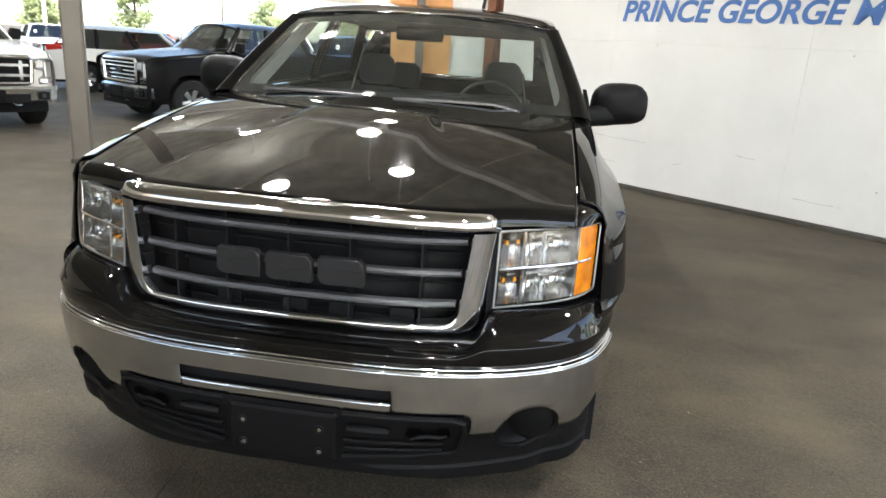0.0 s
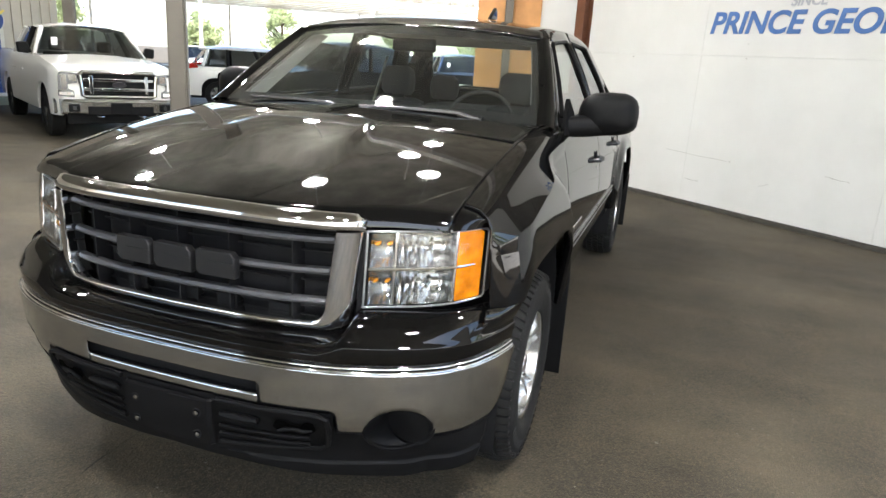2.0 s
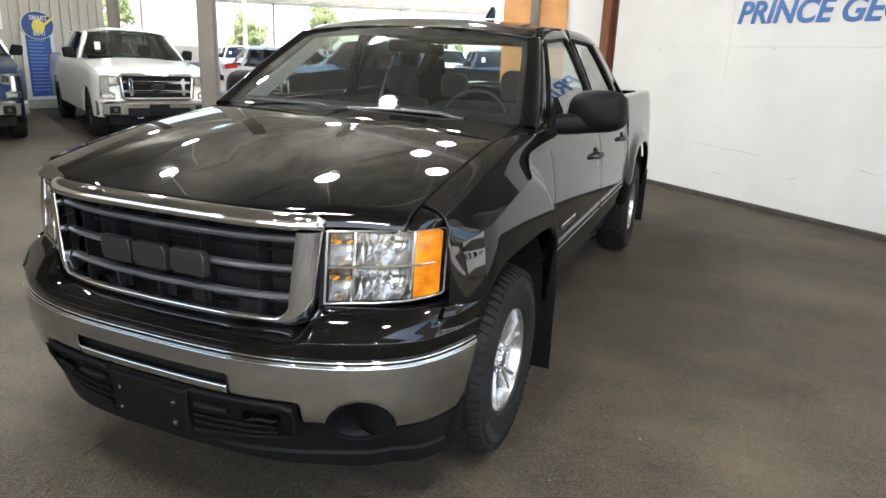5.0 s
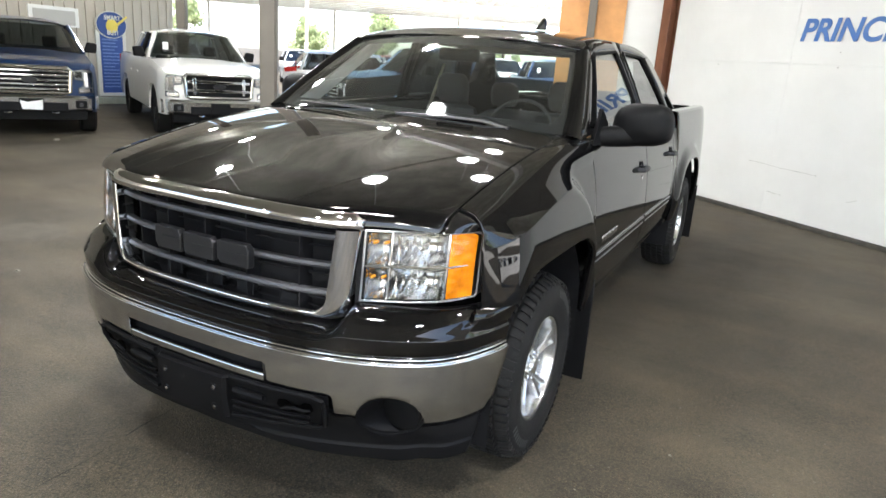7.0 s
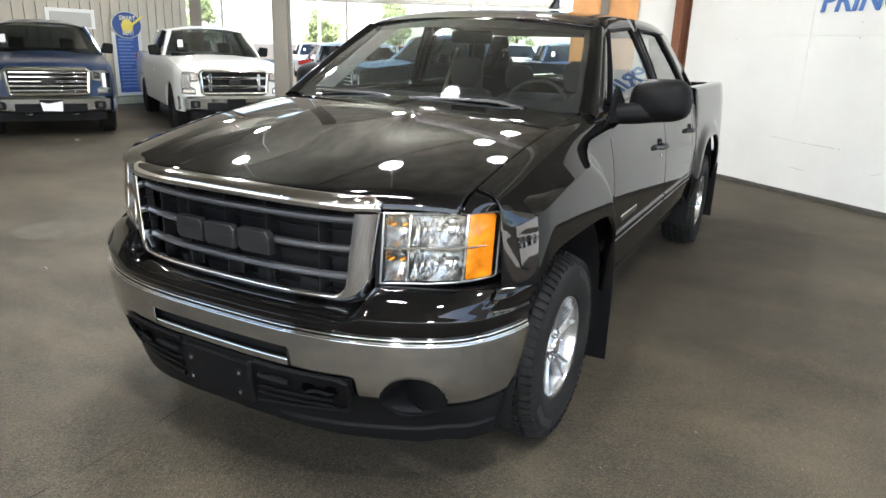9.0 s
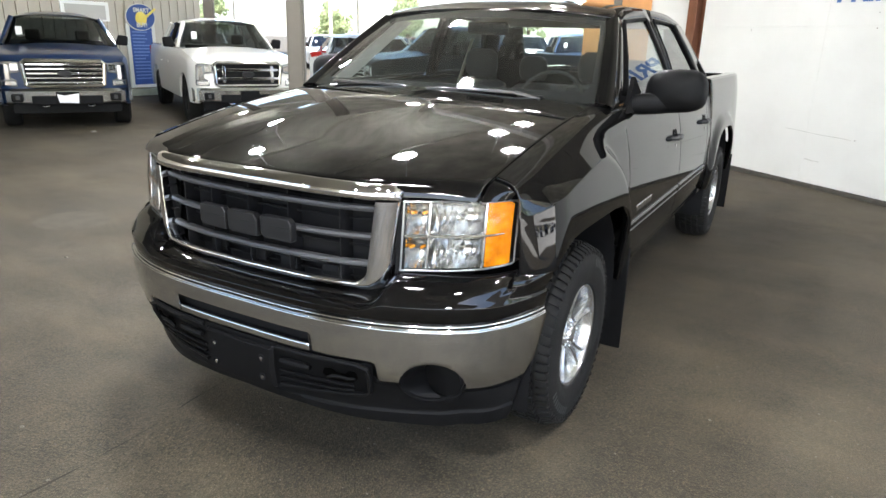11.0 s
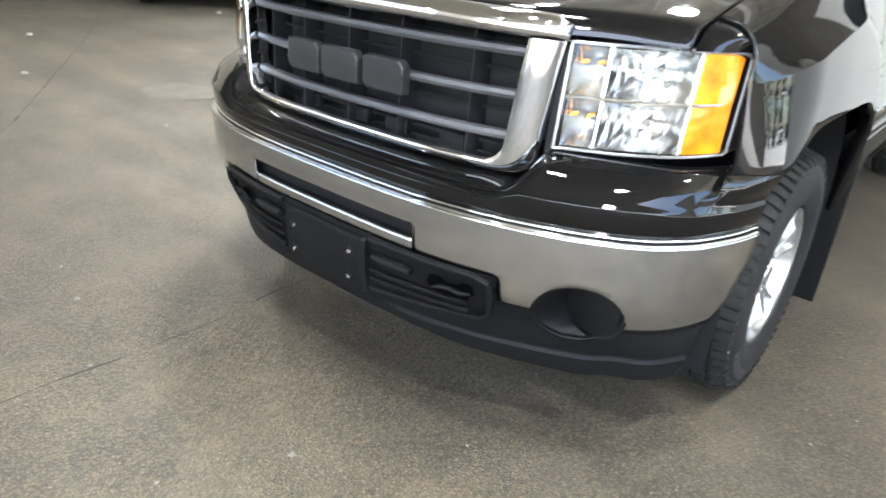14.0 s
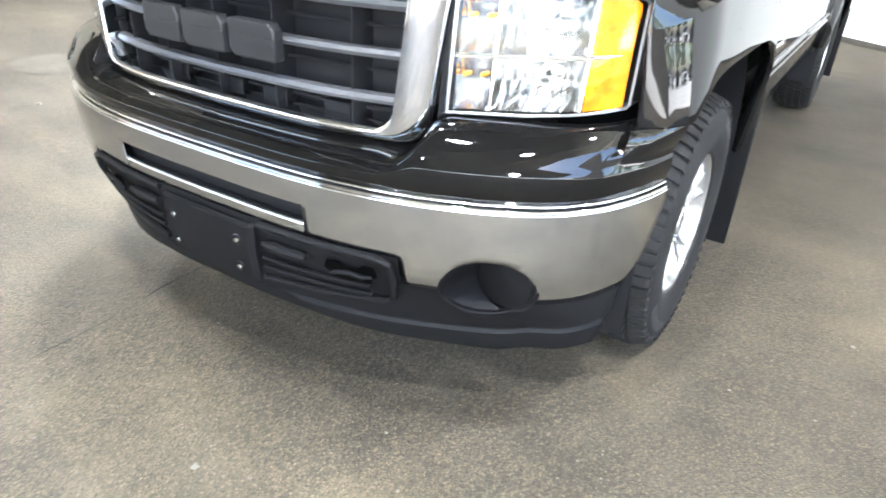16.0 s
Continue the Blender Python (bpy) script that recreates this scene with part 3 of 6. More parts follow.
def build_wheel(s, parent):
    """A wheel in its own axes: x outward for s = 1."""
    R = 0.402
    prof = [(-0.125, 0.23), (-0.132, 0.29), (-0.128, 0.345), (-0.115, 0.375), (-0.095, R - 0.014), (-0.05, R - 0.008), (0.0, R - 0.007), (0.05, R - 0.008), (0.095, R - 0.014), (0.115, 0.375), (0.128, 0.345), (0.134, 0.30), (0.130, 0.262), (0.118, 0.235), (0.10, 0.228)]
    bm = bmesh.new()
    lathe(bm, [(s * h, r) for h, r in prof], 64)
    bmesh.ops.recalc_face_normals(bm, faces=bm.faces)
    part("tyre", bm, RUBBER, parent, "black all-terrain tyre")
    # tread blocks
    bm = bmesh.new()
    for k in range(66):
        a = 2 * math.pi * k / 66
        for j, (h0, h1, off, r) in enumerate(((-0.122, -0.082, 0.0, R - 0.001), (-0.068, -0.030, 0.5, R + 0.006), (-0.018, 0.018, 0.1, R + 0.006), (0.030, 0.066, 0.6, R + 0.006), (0.080, 0.122, 0.25, R - 0.001))):
            b0 = a + off * 2 * math.pi / 66
            b1 = b0 + 2 * math.pi / 66 * 0.64
            sk = 0.018
            ring = []
            for rr in (r - 0.024, r + 0.003):
                for (h, b) in ((h0, b0), (h1, b0 + sk), (h1, b1 + sk), (h0, b1)):
                    drop = 0.016 if abs(h) > 0.11 else 0
                    ring.append(bm.verts.new((s * h, (rr - drop) * math.cos(b), (rr - drop) * math.sin(b))))
            for f in ((4, 5, 6, 7), (0, 1, 5, 4), (1, 2, 6, 5), (2, 3, 7, 6), (3, 0, 4, 7)):
                bm.faces.new([ring[i] for i in f])
        # shoulder lug running down the sidewall
        b0 = a + 0.25 * 2 * math.pi / 66 + 0.018
        b1 = b0 + 2 * math.pi / 66 * 0.64
        low = 0.372 if k % 2 else 0.379
        ring = []
        for dh in (-0.012, 0.0):
            for (h, rr, b) in ((0.1215, R - 0.014, b0), (0.1215, R - 0.014, b1), (0.128, low, b1 - 0.010), (0.128, low, b0 + 0.010)):
                ring.append(bm.verts.new((s * (h + dh), rr * math.cos(b), rr * math.sin(b))))
        for f in ((4, 5, 6, 7), (0, 1, 5, 4), (1, 2, 6, 5), (2, 3, 7, 6), (3, 0, 4, 7)):
            bm.faces.new([ring[i] for i in f])
    bmesh.ops.recalc_face_normals(bm, faces=bm.faces)
    part("tread", bm, RUBBER, parent, smooth=False)
    # worn raised writing on the sidewall, as plain marks
    for base in (0.5, 3.6):
        for k in range(9):
            a = base + 0.085 * k
            q = []
            bm = bmesh.new()
            for r, b in ((0.312, a), (0.312, a + 0.05), (0.345, a + 0.05), (0.345, a)):
                q.append(bm.verts.new((s * (0.1345 - 0.12 * max(0, r - 0.312)), r * math.cos(b), r * math.sin(b))))
            bm.faces.new(q)
            part("sidewall_mark", bm, WHITELET, parent, smooth=False)
    # rim barrel and face
    bm = bmesh.new()
    lathe(bm, [(s * h, r) for h, r in ((0.105, 0.232), (0.112, 0.226), (0.108, 0.216), (0.09, 0.208), (0.02, 0.20), (-0.10, 0.20), (-0.115, 0.228))], 48)
    part("rim", bm, ALLOY, parent, "silver alloy rim")
    bm = bmesh.new()
    lathe(bm, [(s * h, r) for h, r in ((0.0, 0.20), (0.005, 0.12), (0.01, 0.06))], 40)
    part("brake_disc", bm, ALLOYDARK, parent)
    for k in range(5):
        a = 2 * math.pi * k / 5 + 0.35
        bm = bmesh.new()
        rows = []
        for r, w, h in ((0.052, 0.028, 0.072), (0.10, 0.024, 0.078), (0.15, 0.032, 0.088), (0.19, 0.045, 0.098), (0.217, 0.06, 0.103)):
            row = []
            for q, dh in ((-1, -0.045), (-0.92, -0.004), (-0.6, 0.0), (-0.25, -0.014), (0.25, -0.014), (0.6, 0.0), (0.92, -0.004), (1, -0.045)):
                y, z = r, w * q
                row.append((s * (h + dh), y * math.cos(a) - z * math.sin(a), y * math.sin(a) + z * math.cos(a)))
            rows.append(row)
        sheet(bm, rows, flip=s < 0)
        bmesh.ops.recalc_face_normals(bm, faces=bm.faces)
        part("spoke", bm, ALLOY, parent, solid=0.0)
    bm = bmesh.new()
    lathe(bm, [(s * h, r) for h, r in ((0.02, 0.075), (0.07, 0.07), (0.078, 0.062), (0.08, 0.042), (0.094, 0.036), (0.097, 0.028), (0.098, 0.001))], 28)
    part("hub_cap", bm, ALLOY, parent)
    bm = bmesh.new()
    tube(bm, [(s * 0.075, 0.183 * math.cos(2.2), 0.183 * math.sin(2.2)), (s * 0.105, 0.172 * math.cos(2.2), 0.172 * math.sin(2.2))], [0.006, 0.005], 8)
    part("valve_stem", bm, PLASTIC, parent)
    for k in range(6):
        a = 2 * math.pi * k / 6
        bm = bmesh.new()
        lathe(bm, [(s * h, r) for h, r in ((0.072, 0.011), (0.09, 0.010), (0.094, 0.004), (0.094, 0.0005))], 8, centre=(0, 0.057 * math.cos(a), 0.057 * math.sin(a)))
        part("lug_nut", bm, CHROME, parent)


for s in (1, -1):
    w0 = new("wheel")
    w0.parent = truck
    w0.matrix_world = pose(s * 0.882, HUBS[0], HUBZ)
    build_wheel(s, w0)
    w1 = copy_thing(w0, pose(s * 0.882, HUBS[1], HUBZ, 40 * s))

# ---- front end ----
BUMP = [(0, 0.0), (0.18, 0.002), (0.33, 0.010), (0.46, 0.028), (0.575, 0.056), (0.67, 0.09), (0.75, 0.128), (0.83, 0.178), (0.89, 0.232), (0.94, 0.30), (0.975, 0.38), (0.998, 0.45), (1.012, 0.52)]


def bump_y(x):
    return spline(abs(x), BUMP)


FOG_X, FOG_Z, FOG_R = 0.762, 0.478, 0.099


def bumper_cols(extra=()):
    xs = set(span(0, 0.56, 15) + [0.575] + span(0.60, 0.66, 4) + span(FOG_X - FOG_R, FOG_X + FOG_R, 17) + span(0.86, 0.975, 10) + [0.985, 0.994, 1.002, 1.008, 1.012])
    xs |= set(extra)
    xs = sorted(xs)
    return [-x for x in xs[:0:-1]] + xs


def out_dir(x):
    """Outward direction of the bumper in plan."""
    e = 0.004
    a = abs(x)
    a = min(a, 1.008)
    d = Vector((2 * e, bump_y(a + e) - bump_y(a - e), 0)).normalized()
    n = Vector((d.y, -d.x, 0))
    return Vector((math.copysign(n.x, x) if x else 0, n.y, 0)).normalized()


def bump_pt(x, z, out=0.0):
    """A point of the bumper; below the chrome its corners tuck in, and its ends are cut back."""
    a = abs(x)
    if a > 0.84:
        end = spline(z, [(0.28, 0.972), (0.34, 0.98), (0.44, 0.998), (0.68, 1.012)])
        a = 0.84 + (a - 0.84) * (end - 0.84) / 0.172
    x = math.copysign(a, x)
    deep = spline(z, [(0.28, 0.10), (0.34, 0.088), (0.37, 0.075), (0.43, 0.040), (0.50, 0.006), (0.56, 0.0)])
    tuck = deep * smooth01((a - 0.02) / 0.74) * (1 - 0.7 * smooth01((a - 0.86) / 0.14))
    tuck += 0.022 * smooth01((0.40 - z) / 0.08) * (1 - smooth01(a / 0.6))
    return Vector((x, bump_y(x), z)) + out_dir(x) * (out - tuck)


def fog_edge(x, up):
    d = abs(abs(x) - FOG_X)
    if d >= FOG_R:
        return None
    h = math.sqrt(FOG_R**2 - d * d) * 0.9
    return FOG_Z + (h if up else -h)


def chrome_bottom(x):
    a = abs(x)
    if a <= 0.5751:
        b = 0.548
    elif a < FOG_X:
        b = 0.468
    else:
        b = lerp(a, [(FOG_X, 0.432), (0.9, 0.428), (1.012, 0.44)])
    f = fog_edge(x, True)
    return max(b, f) if f else b


bumper = new("front_bumper")
bumper.parent = truck
tagged(bumper, "chrome front bumper with black lower valance")


def face_out(z):
    """How far the bumper's face stands out at a height."""
    return spline(z, [(0.44, -0.022), (0.50, -0.013), (0.57, -0.005), (0.64, 0.001), (0.69, 0.003)])


TOPROLL = [(0.690, 0.003), (0.693, 0.0018), (0.6945, -0.002), (0.695, -0.007), (0.6985, -0.008), (0.6995, -0.004), (0.7015, -0.0015), (0.704, -0.002), (0.7055, -0.006), (0.706, -0.012)]
SLOT_X, SLOT_Z0, SLOT_Z1 = 0.335, 0.578, 0.632
allx = bumper_cols((SLOT_X,))
mid = [x for x in allx if abs(x) <= SLOT_X + 1e-6]
bm = bmesh.new()
sheet(bm, [[bump_pt(x, z, o) for z, o in [(z, face_out(z)) for z in span(SLOT_Z1, 0.684, 4)] + TOPROLL[:1]] for x in allx])
for s in (1, -1):
    inner = [x for x in allx if SLOT_X - 1e-6 <= x * s <= 0.5751]
    outer = [x for x in allx if x * s >= 0.5749]
    sheet(bm, [[bump_pt(x, z, face_out(z)) for z in span(0.548, SLOT_Z1, 6)] for x in inner])
    rows = []
    for x in outer:
        cb = chrome_bottom(x + 0.0005 * s)
        cm = max(cb, 0.548)
        rows.append([bump_pt(x, z, face_out(z)) for z in span(cb, cm, 6)[:-1] + span(cm, SLOT_Z1, 6)])
    sheet(bm, rows)
sheet(bm, [[bump_pt(x, z, o) for z, o in [(0.548, face_out(0.548)), (0.56, face_out(0.56)), (SLOT_Z0 - 0.004, face_out(SLOT_Z0 - 0.004)), (SLOT_Z0 - 0.002, face_out(SLOT_Z0)), (SLOT_Z0 - 0.0005, face_out(SLOT_Z0) - 0.0012), (SLOT_Z0, face_out(SLOT_Z0) - 0.004), (SLOT_Z0 - 0.004, -0.026)]] for x in mid])
sheet(bm, [[bump_pt(x, z, o) for z, o in [(SLOT_Z1 - 0.001, -0.024), (SLOT_Z1 - 0.001, -0.004), (SLOT_Z1, face_out(SLOT_Z1))]] for x in mid])
bmesh.ops.remove_doubles(bm, verts=bm.verts, dist=0.0004)
bmesh.ops.dissolve_degenerate(bm, edges=bm.edges, dist=0.0004)
part("chrome_bar", bm, BUMPER, bumper, solid=0.006, angle=50)
bm = bmesh.new()
sheet(bm, [[bump_pt(x, z, o) for z, o in TOPROLL[:4]] for x in allx])
part("chrome_edge", bm, CHROME, bumper, angle=60)
bm = bmesh.new()
sheet(bm, [[bump_pt(x, z, o) for z, o in TOPROLL[5:]] for x in allx])
part("chrome_edge", bm, CHROME, bumper, angle=60)
bm = bmesh.new()
sheet(bm, [[bump_pt(x, z, o) for z, o in TOPROLL[3:6]] for x in allx])
part("edge_groove", bm, DEEP, bumper)
bm = bmesh.new()
sheet(bm, [[bump_pt(x, z, -0.034) for z in (0.53, 0.60, 0.68)] for x in allx if abs(x) < 0.45])
part("slot_back", bm, DEEP, bumper)


# black painted cover between the chrome and the lamps
def cover_top(x):
    a = abs(x)
    k = smooth01((a - 0.555) / 0.05)
    if a > 0.94:
        y = 0.352 + (a - 0.94) * 2.4
        return Vector((math.copysign(max(0.94 + (a - 0.94) * 0.62, side_x(y, 0.852) - 0.003), x), y, 0.852))
    return Vector((x, front_y(x) + (1 - k) * 0.035, 0.783 + k * 0.075))


def cover_row(x):
    """Upright lower face, a soft crease, then a slope back to the lamps."""
    top = cover_top(x)
    k = smooth01((abs(x) - 0.52) / 0.09)
    zc = 0.742 + 0.030 * k
    a = bump_pt(x, 0.7055, -0.009)
    b = bump_pt(x, 0.714, -0.004)
    soft = smooth01((abs(x) - 0.84) / 0.12)
    c = bump_pt(x, zc - 0.003 - 0.011 * soft, 0.002)
    d = bump_pt(x, zc - 0.0005 - 0.0015 * soft, 0.0012 - 0.0012 * soft)
    e = bump_pt(x, zc + 0.0015 + 0.0065 * soft, -0.0015 - 0.0045 * soft)
    bul = Vector((0, -0.002, 0.004)) * (1 - k) + (out_dir(x) * 0.010 + Vector((0, 0, 0.010))) * k
    arc = [e.lerp(top, q) + bul * math.sin(math.pi * q) for q in (0.12, 0.25, 0.4, 0.55, 0.7, 0.85)]
    return [a, b, c, d, e] + arc + [top, top + Vector((0, 0.03, -0.004))]


bm = bmesh.new()
sheet(bm, [cover_row(x) for x in allx])
part("bumper_cover", bm, PAINT, bumper, "glossy black bumper cover", angle=70)
# raised fold round the grille's foot
bm = bmesh.new()
fold = []
for x in span(-0.66, 0.66, 45):
    r = cover_row(x)
    k = smooth01((abs(x) - 0.56) / 0.10)
    fold.append(r[4].lerp(r[-2], 0.30 + 0.55 * k) + out_dir(x) * 0.006 + Vector((0, 0, 0.004)))
tube(bm, fold, 0.006, 6)
part("cover_fold", bm, PAINT, bumper)


# lower valance
def valance_top(x):
    a = abs(x)
    f = fog_edge(x, False)
    if f:
        return min(f, chrome_bottom(x))
    return chrome_bottom(x) + 0.006


def valance_bottom(x):
    return lerp(abs(x), [(0, 0.326), (0.25, 0.314), (0.5, 0.285), (0.8, 0.267), (0.95, 0.279), (1.012, 0.292)])


bm = bmesh.new()
rows = []
for x in allx:
    t, b = valance_top(x), valance_bottom(x)
    chin = b + lerp(abs(x), [(0, 0.028), (0.25, 0.036), (0.5, 0.052), (0.8, 0.063), (1.012, 0.063)])
    t = max(t, chin + 0.01)
    row = [bump_pt(x, t, -0.03), bump_pt(x, t - 0.004, face_out(t) - 0.004)]
    row += [bump_pt(x, z, face_out(z) + 0.018 * smooth01((0.43 - z) / 0.06)) for z in span(t - 0.01, chin + 0.006, 5)]
    row += [bump_pt(x, chin, -0.002), bump_pt(x, chin - 0.008, 0.005), bump_pt(x, b + 0.03, 0.006), bump_pt(x, b + 0.006, 0.004), bump_pt(x, b, -0.015), bump_pt(x, b + 0.02, -0.06)]
    rows.append(row[::-1])
sheet(bm, rows)
part("valance", bm, PLASTIC, bumper, "matt black plastic lower valance", solid=0.004)
# plate holder with four screws, ridges and tow-hook openings
bm = bmesh.new()
pts = [bump_pt(x, 0, 0.012) for x in span(-0.172, 0.172, 9)]
rows = []
for z, o in ((0.356, 0.0), (0.362, 0.010), (0.44, 0.012), (0.522, 0.010), (0.53, 0.0)):
    rows.append([bump_pt(x, z, o + 0.004 - (0.012 if abs(x) > 0.165 else 0)) for x in (-0.176, -0.17, -0.16, -0.08, 0, 0.08, 0.16, 0.17, 0.176)])
sheet(bm, rows[::-1])
holder = part("plate_holder", bm, PLASTIC, bumper, "empty black plate holder with four screws", angle=25)
for x in (-0.122, 0.122):
    for z in (0.40, 0.478):
        c = bump_pt(x, z, 0.0)
        bm = bmesh.new()
        lathe(bm, [(c.y - 0.0145, 0.0165), (c.y - 0.0170, 0.0130), (c.y - 0.012, 0.0105), (c.y - 0.012, 0.0005)], 14, "y", (x, 0, z))
        part("screw_hole", bm, DEEP, bumper)
        bm = bmesh.new()
        lathe(bm, [(c.y - 0.013, 0.0085), (c.y - 0.019, 0.0068), (c.y - 0.020, 0.0005)], 10, "y", (x + 0.002, 0, z + 0.001))
        part("screw", bm, CHROME, bumper)
for s in (1, -1):
    # framed insert beside the holder
    bm = bmesh.new()
    loop = [(0.19, 0.535), (0.36, 0.536), (0.52, 0.537), (0.556, 0.525), (0.562, 0.49), (0.555, 0.42), (0.53, 0.402), (0.36, 0.392), (0.19, 0.382)]
    tube(bm, [bump_pt(s * x, z, 0.002) for x, z in loop], 0.009, 8)
    part("insert_frame", bm, PLASTIC, bumper)
    bm = bmesh.new()
    tube(bm, [bump_pt(s * x, 0.487, 0.003) for x in span(0.205, 0.335, 5)], [0.010, 0.014, 0.014, 0.014, 0.010], 8)
    part("insert_rib", bm, PLASTIC, bumper)
    for z in (0.442, 0.415):
        bm = bmesh.new()
        tube(bm, [bump_pt(s * x, z + 0.02 * max(0, x - 0.4) * 0.5, 0.001) for x in span(0.195, 0.50, 8)], 0.0065, 6)
        part("insert_ridge", bm, PLASTIC, bumper)
    # no real recess: a flat near-black patch gives the tow hook opening's shade
    bm = bmesh.new()
    hole = [(0.385, 0.478), (0.395, 0.502), (0.425, 0.505), (0.44, 0.492), (0.475, 0.492), (0.49, 0.508), (0.515, 0.506), (0.522, 0.48), (0.50, 0.458), (0.41, 0.455)]
    prism(bm, [bump_pt(s * x, z, 0.0005) for x, z in hole], (0, -0.002, 0))
    part("tow_opening_shade", bm, HOLESHADE, bumper, "ragged near-black patch standing for a tow hook opening's shade")
    bm = bmesh.new()
    tube(bm, [bump_pt(s * x, z, 0.003) for x, z in ((0.40, 0.462), (0.425, 0.474), (0.455, 0.478), (0.485, 0.472), (0.51, 0.478))], [0.005, 0.008, 0.007, 0.008, 0.004], 8)
    part("tow_hook", bm, PLASTIC, bumper)
    # round lamp recess
    bm = bmesh.new()
    rows = []
    for d, r in ((-0.020, 1.05), (-0.010, 1.04), (-0.006, 1.00), (-0.010, 0.965), (-0.022, 0.94)):
        rows.append([bump_pt(s * (FOG_X + math.cos(a) * FOG_R * r), FOG_Z + math.sin(a) * FOG_R * 0.92 * r, d) for a in [2 * math.pi * k / 40 for k in range(40)]])
    for y, r in ((0.226, 0.86), (0.236, 0.85), (0.237, 0.80), (0.228, 0.79), (0.226, 0.74), (0.222, 0.01)):
        rows.append([(s * (FOG_X + 0.004 + math.cos(a) * FOG_R * r), y, FOG_Z + math.sin(a) * FOG_R * 0.92 * r) for a in [2 * math.pi * k / 40 for k in range(40)]])
    sheet(bm, rows, wrap=True, flip=True)
    bmesh.ops.recalc_face_normals(bm, faces=bm.faces)
    part("fog_recess", bm, PLASTIC, bumper, "round black blanked fog lamp recess")

# ---- grille ----
grille = new("grille")
grille.parent = truck
tagged(grille, "chrome-framed grille with three dark bars")
GZ0, GZ1 = 0.806, 1.106


def g_half(z):
    return 0.498 + 0.034 * (z - GZ0) / (GZ1 - GZ0)


bm = bmesh.new()
sheet(bm, [[(x, front_y(x) + 0.13, z) for z in (0.77, 1.15)] for x in span(-0.56, 0.56, 15)])
part("grille_backing", bm, GRILLEBLACK, grille)
# chrome top bar
bm = bmesh.new()
rows = []
for u in span(-1, 1, 41):
    x = 0.607 * u
    y = front_y(x)
    e = max(0, (abs(u) - 0.93) / 0.07)
    sec = [(0.045, 1.108), (0.012, 1.103), (0.002, 1.108), (0.000, 1.118), (0.004, 1.131), (0.012, 1.141), (0.024, 1.148), (0.036, 1.150), (0.042, 1.13)]
    up = 0.012 * (1 - u * u)
    rows.append([(x, y + dy * (1 - 0.3 * e) + 0.012 * e * e, (z - 0.016 * e * e if z > 1.115 else z) + up) for dy, z in sec])
sheet(bm, rows)
part("chrome_top_bar", bm, CHROME, grille, solid=0.003, angle=60)
# chrome frame: wide posts that turn through a round corner into the bottom band
def frame_pair(t):
    """Inner and outer edge of the frame, from the post's top (0) to the middle of the bottom band (1)."""
    if t < 0.5:
        k = t / 0.5
        z = 1.101 - 0.235 * k
        return (g_half(z), z), (0.598 - 0.023 * k, 1.101 - 0.265 * k)
    if t < 0.75:
        a = (t - 0.5) / 0.25 * math.pi / 2
        return (g_half(0.866) - 0.052 * (1 - math.cos(a)), 0.866 - 0.052 * math.sin(a)), (0.575 - 0.060 * (1 - math.cos(a)), 0.836 - 0.053 * math.sin(a))
    k = (t - 0.75) / 0.25
    return ((g_half(0.866) - 0.052) * (1 - k), 0.814 + 0.004 * k), (0.515 * (1 - k), 0.783 + 0.002 * k)


for s in (1, -1):
    bm = bmesh.new()
    rows = []
    for t in span(0, 0.5, 10)[:-1] + span(0.5, 0.75, 12)[:-1] + span(0.75, 1.0, 16):
        (xi, zi), (xo, zo) = frame_pair(t)
        low = smooth01((t - 0.45) / 0.3)
        row = []
        for k, o in ((0, 0.075), (0.0, 0.014), (0.06, 0.004), (0.22, -0.001), (0.5, -0.004), (0.8, -0.001), (0.94, 0.005), (1.0, 0.014), (1.0, 0.05)):
            x = xi + (xo - xi) * k
            row.append((s * x, front_y(x) + o + 0.012 * low * k, zi + (zo - zi) * k))
        rows.append(row)
    sheet(bm, rows, flip=s < 0)
    part("chrome_frame", bm, CHROME, grille, angle=50)
for k, z in enumerate((1.066, 0.966, 0.868)):
    bm = bmesh.new()
    w = g_half(z) - 0.012
    rows = []
    for x in span(-w, w, 25):
        y = front_y(x) + 0.036
        rows.append([(x, y + a, z + b) for a, b in ((0.0, 0.0), (0.004, 0.009), (0.016, 0.013), (0.03, 0.010), (0.034, -0.004), (0.02, -0.012), (0.006, -0.009))])
    vsb = sheet(bm, rows, wrap=True)
    bm.faces.new(vsb[0])
    bm.faces.new(vsb[-1][::-1])
    bmesh.ops.recalc_face_normals(bm, faces=bm.faces)
    part("grille_bar", bm, BARMAT, grille, "satin grey grille bar")
for x in (-0.40, -0.22, -0.02, 0.17, 0.385):
    boxpart("grille_fin", (x - 0.0025, x + 0.0025, front_y(x) + 0.05, front_y(x) + 0.12, 0.80, 1.12), GRILLEBLACK, grille)
for z in (0.83, 0.918, 1.015, 1.095):
    bm = bmesh.new()
    tube(bm, [(x, front_y(x) + 0.10, z) for x in span(-0.50, 0.50, 13)], 0.005, 6)
    part("grille_slat", bm, GRILLEBLACK, grille)
# inner radiator duct pieces behind the lower bar
for x in (-0.27, -0.05, 0.10, 0.29):
    boxpart("duct_block", (x, x + 0.08, front_y(x) + 0.075, front_y(x) + 0.11, 0.812, 0.842), PLASTIC, grille, bevel=0.004)
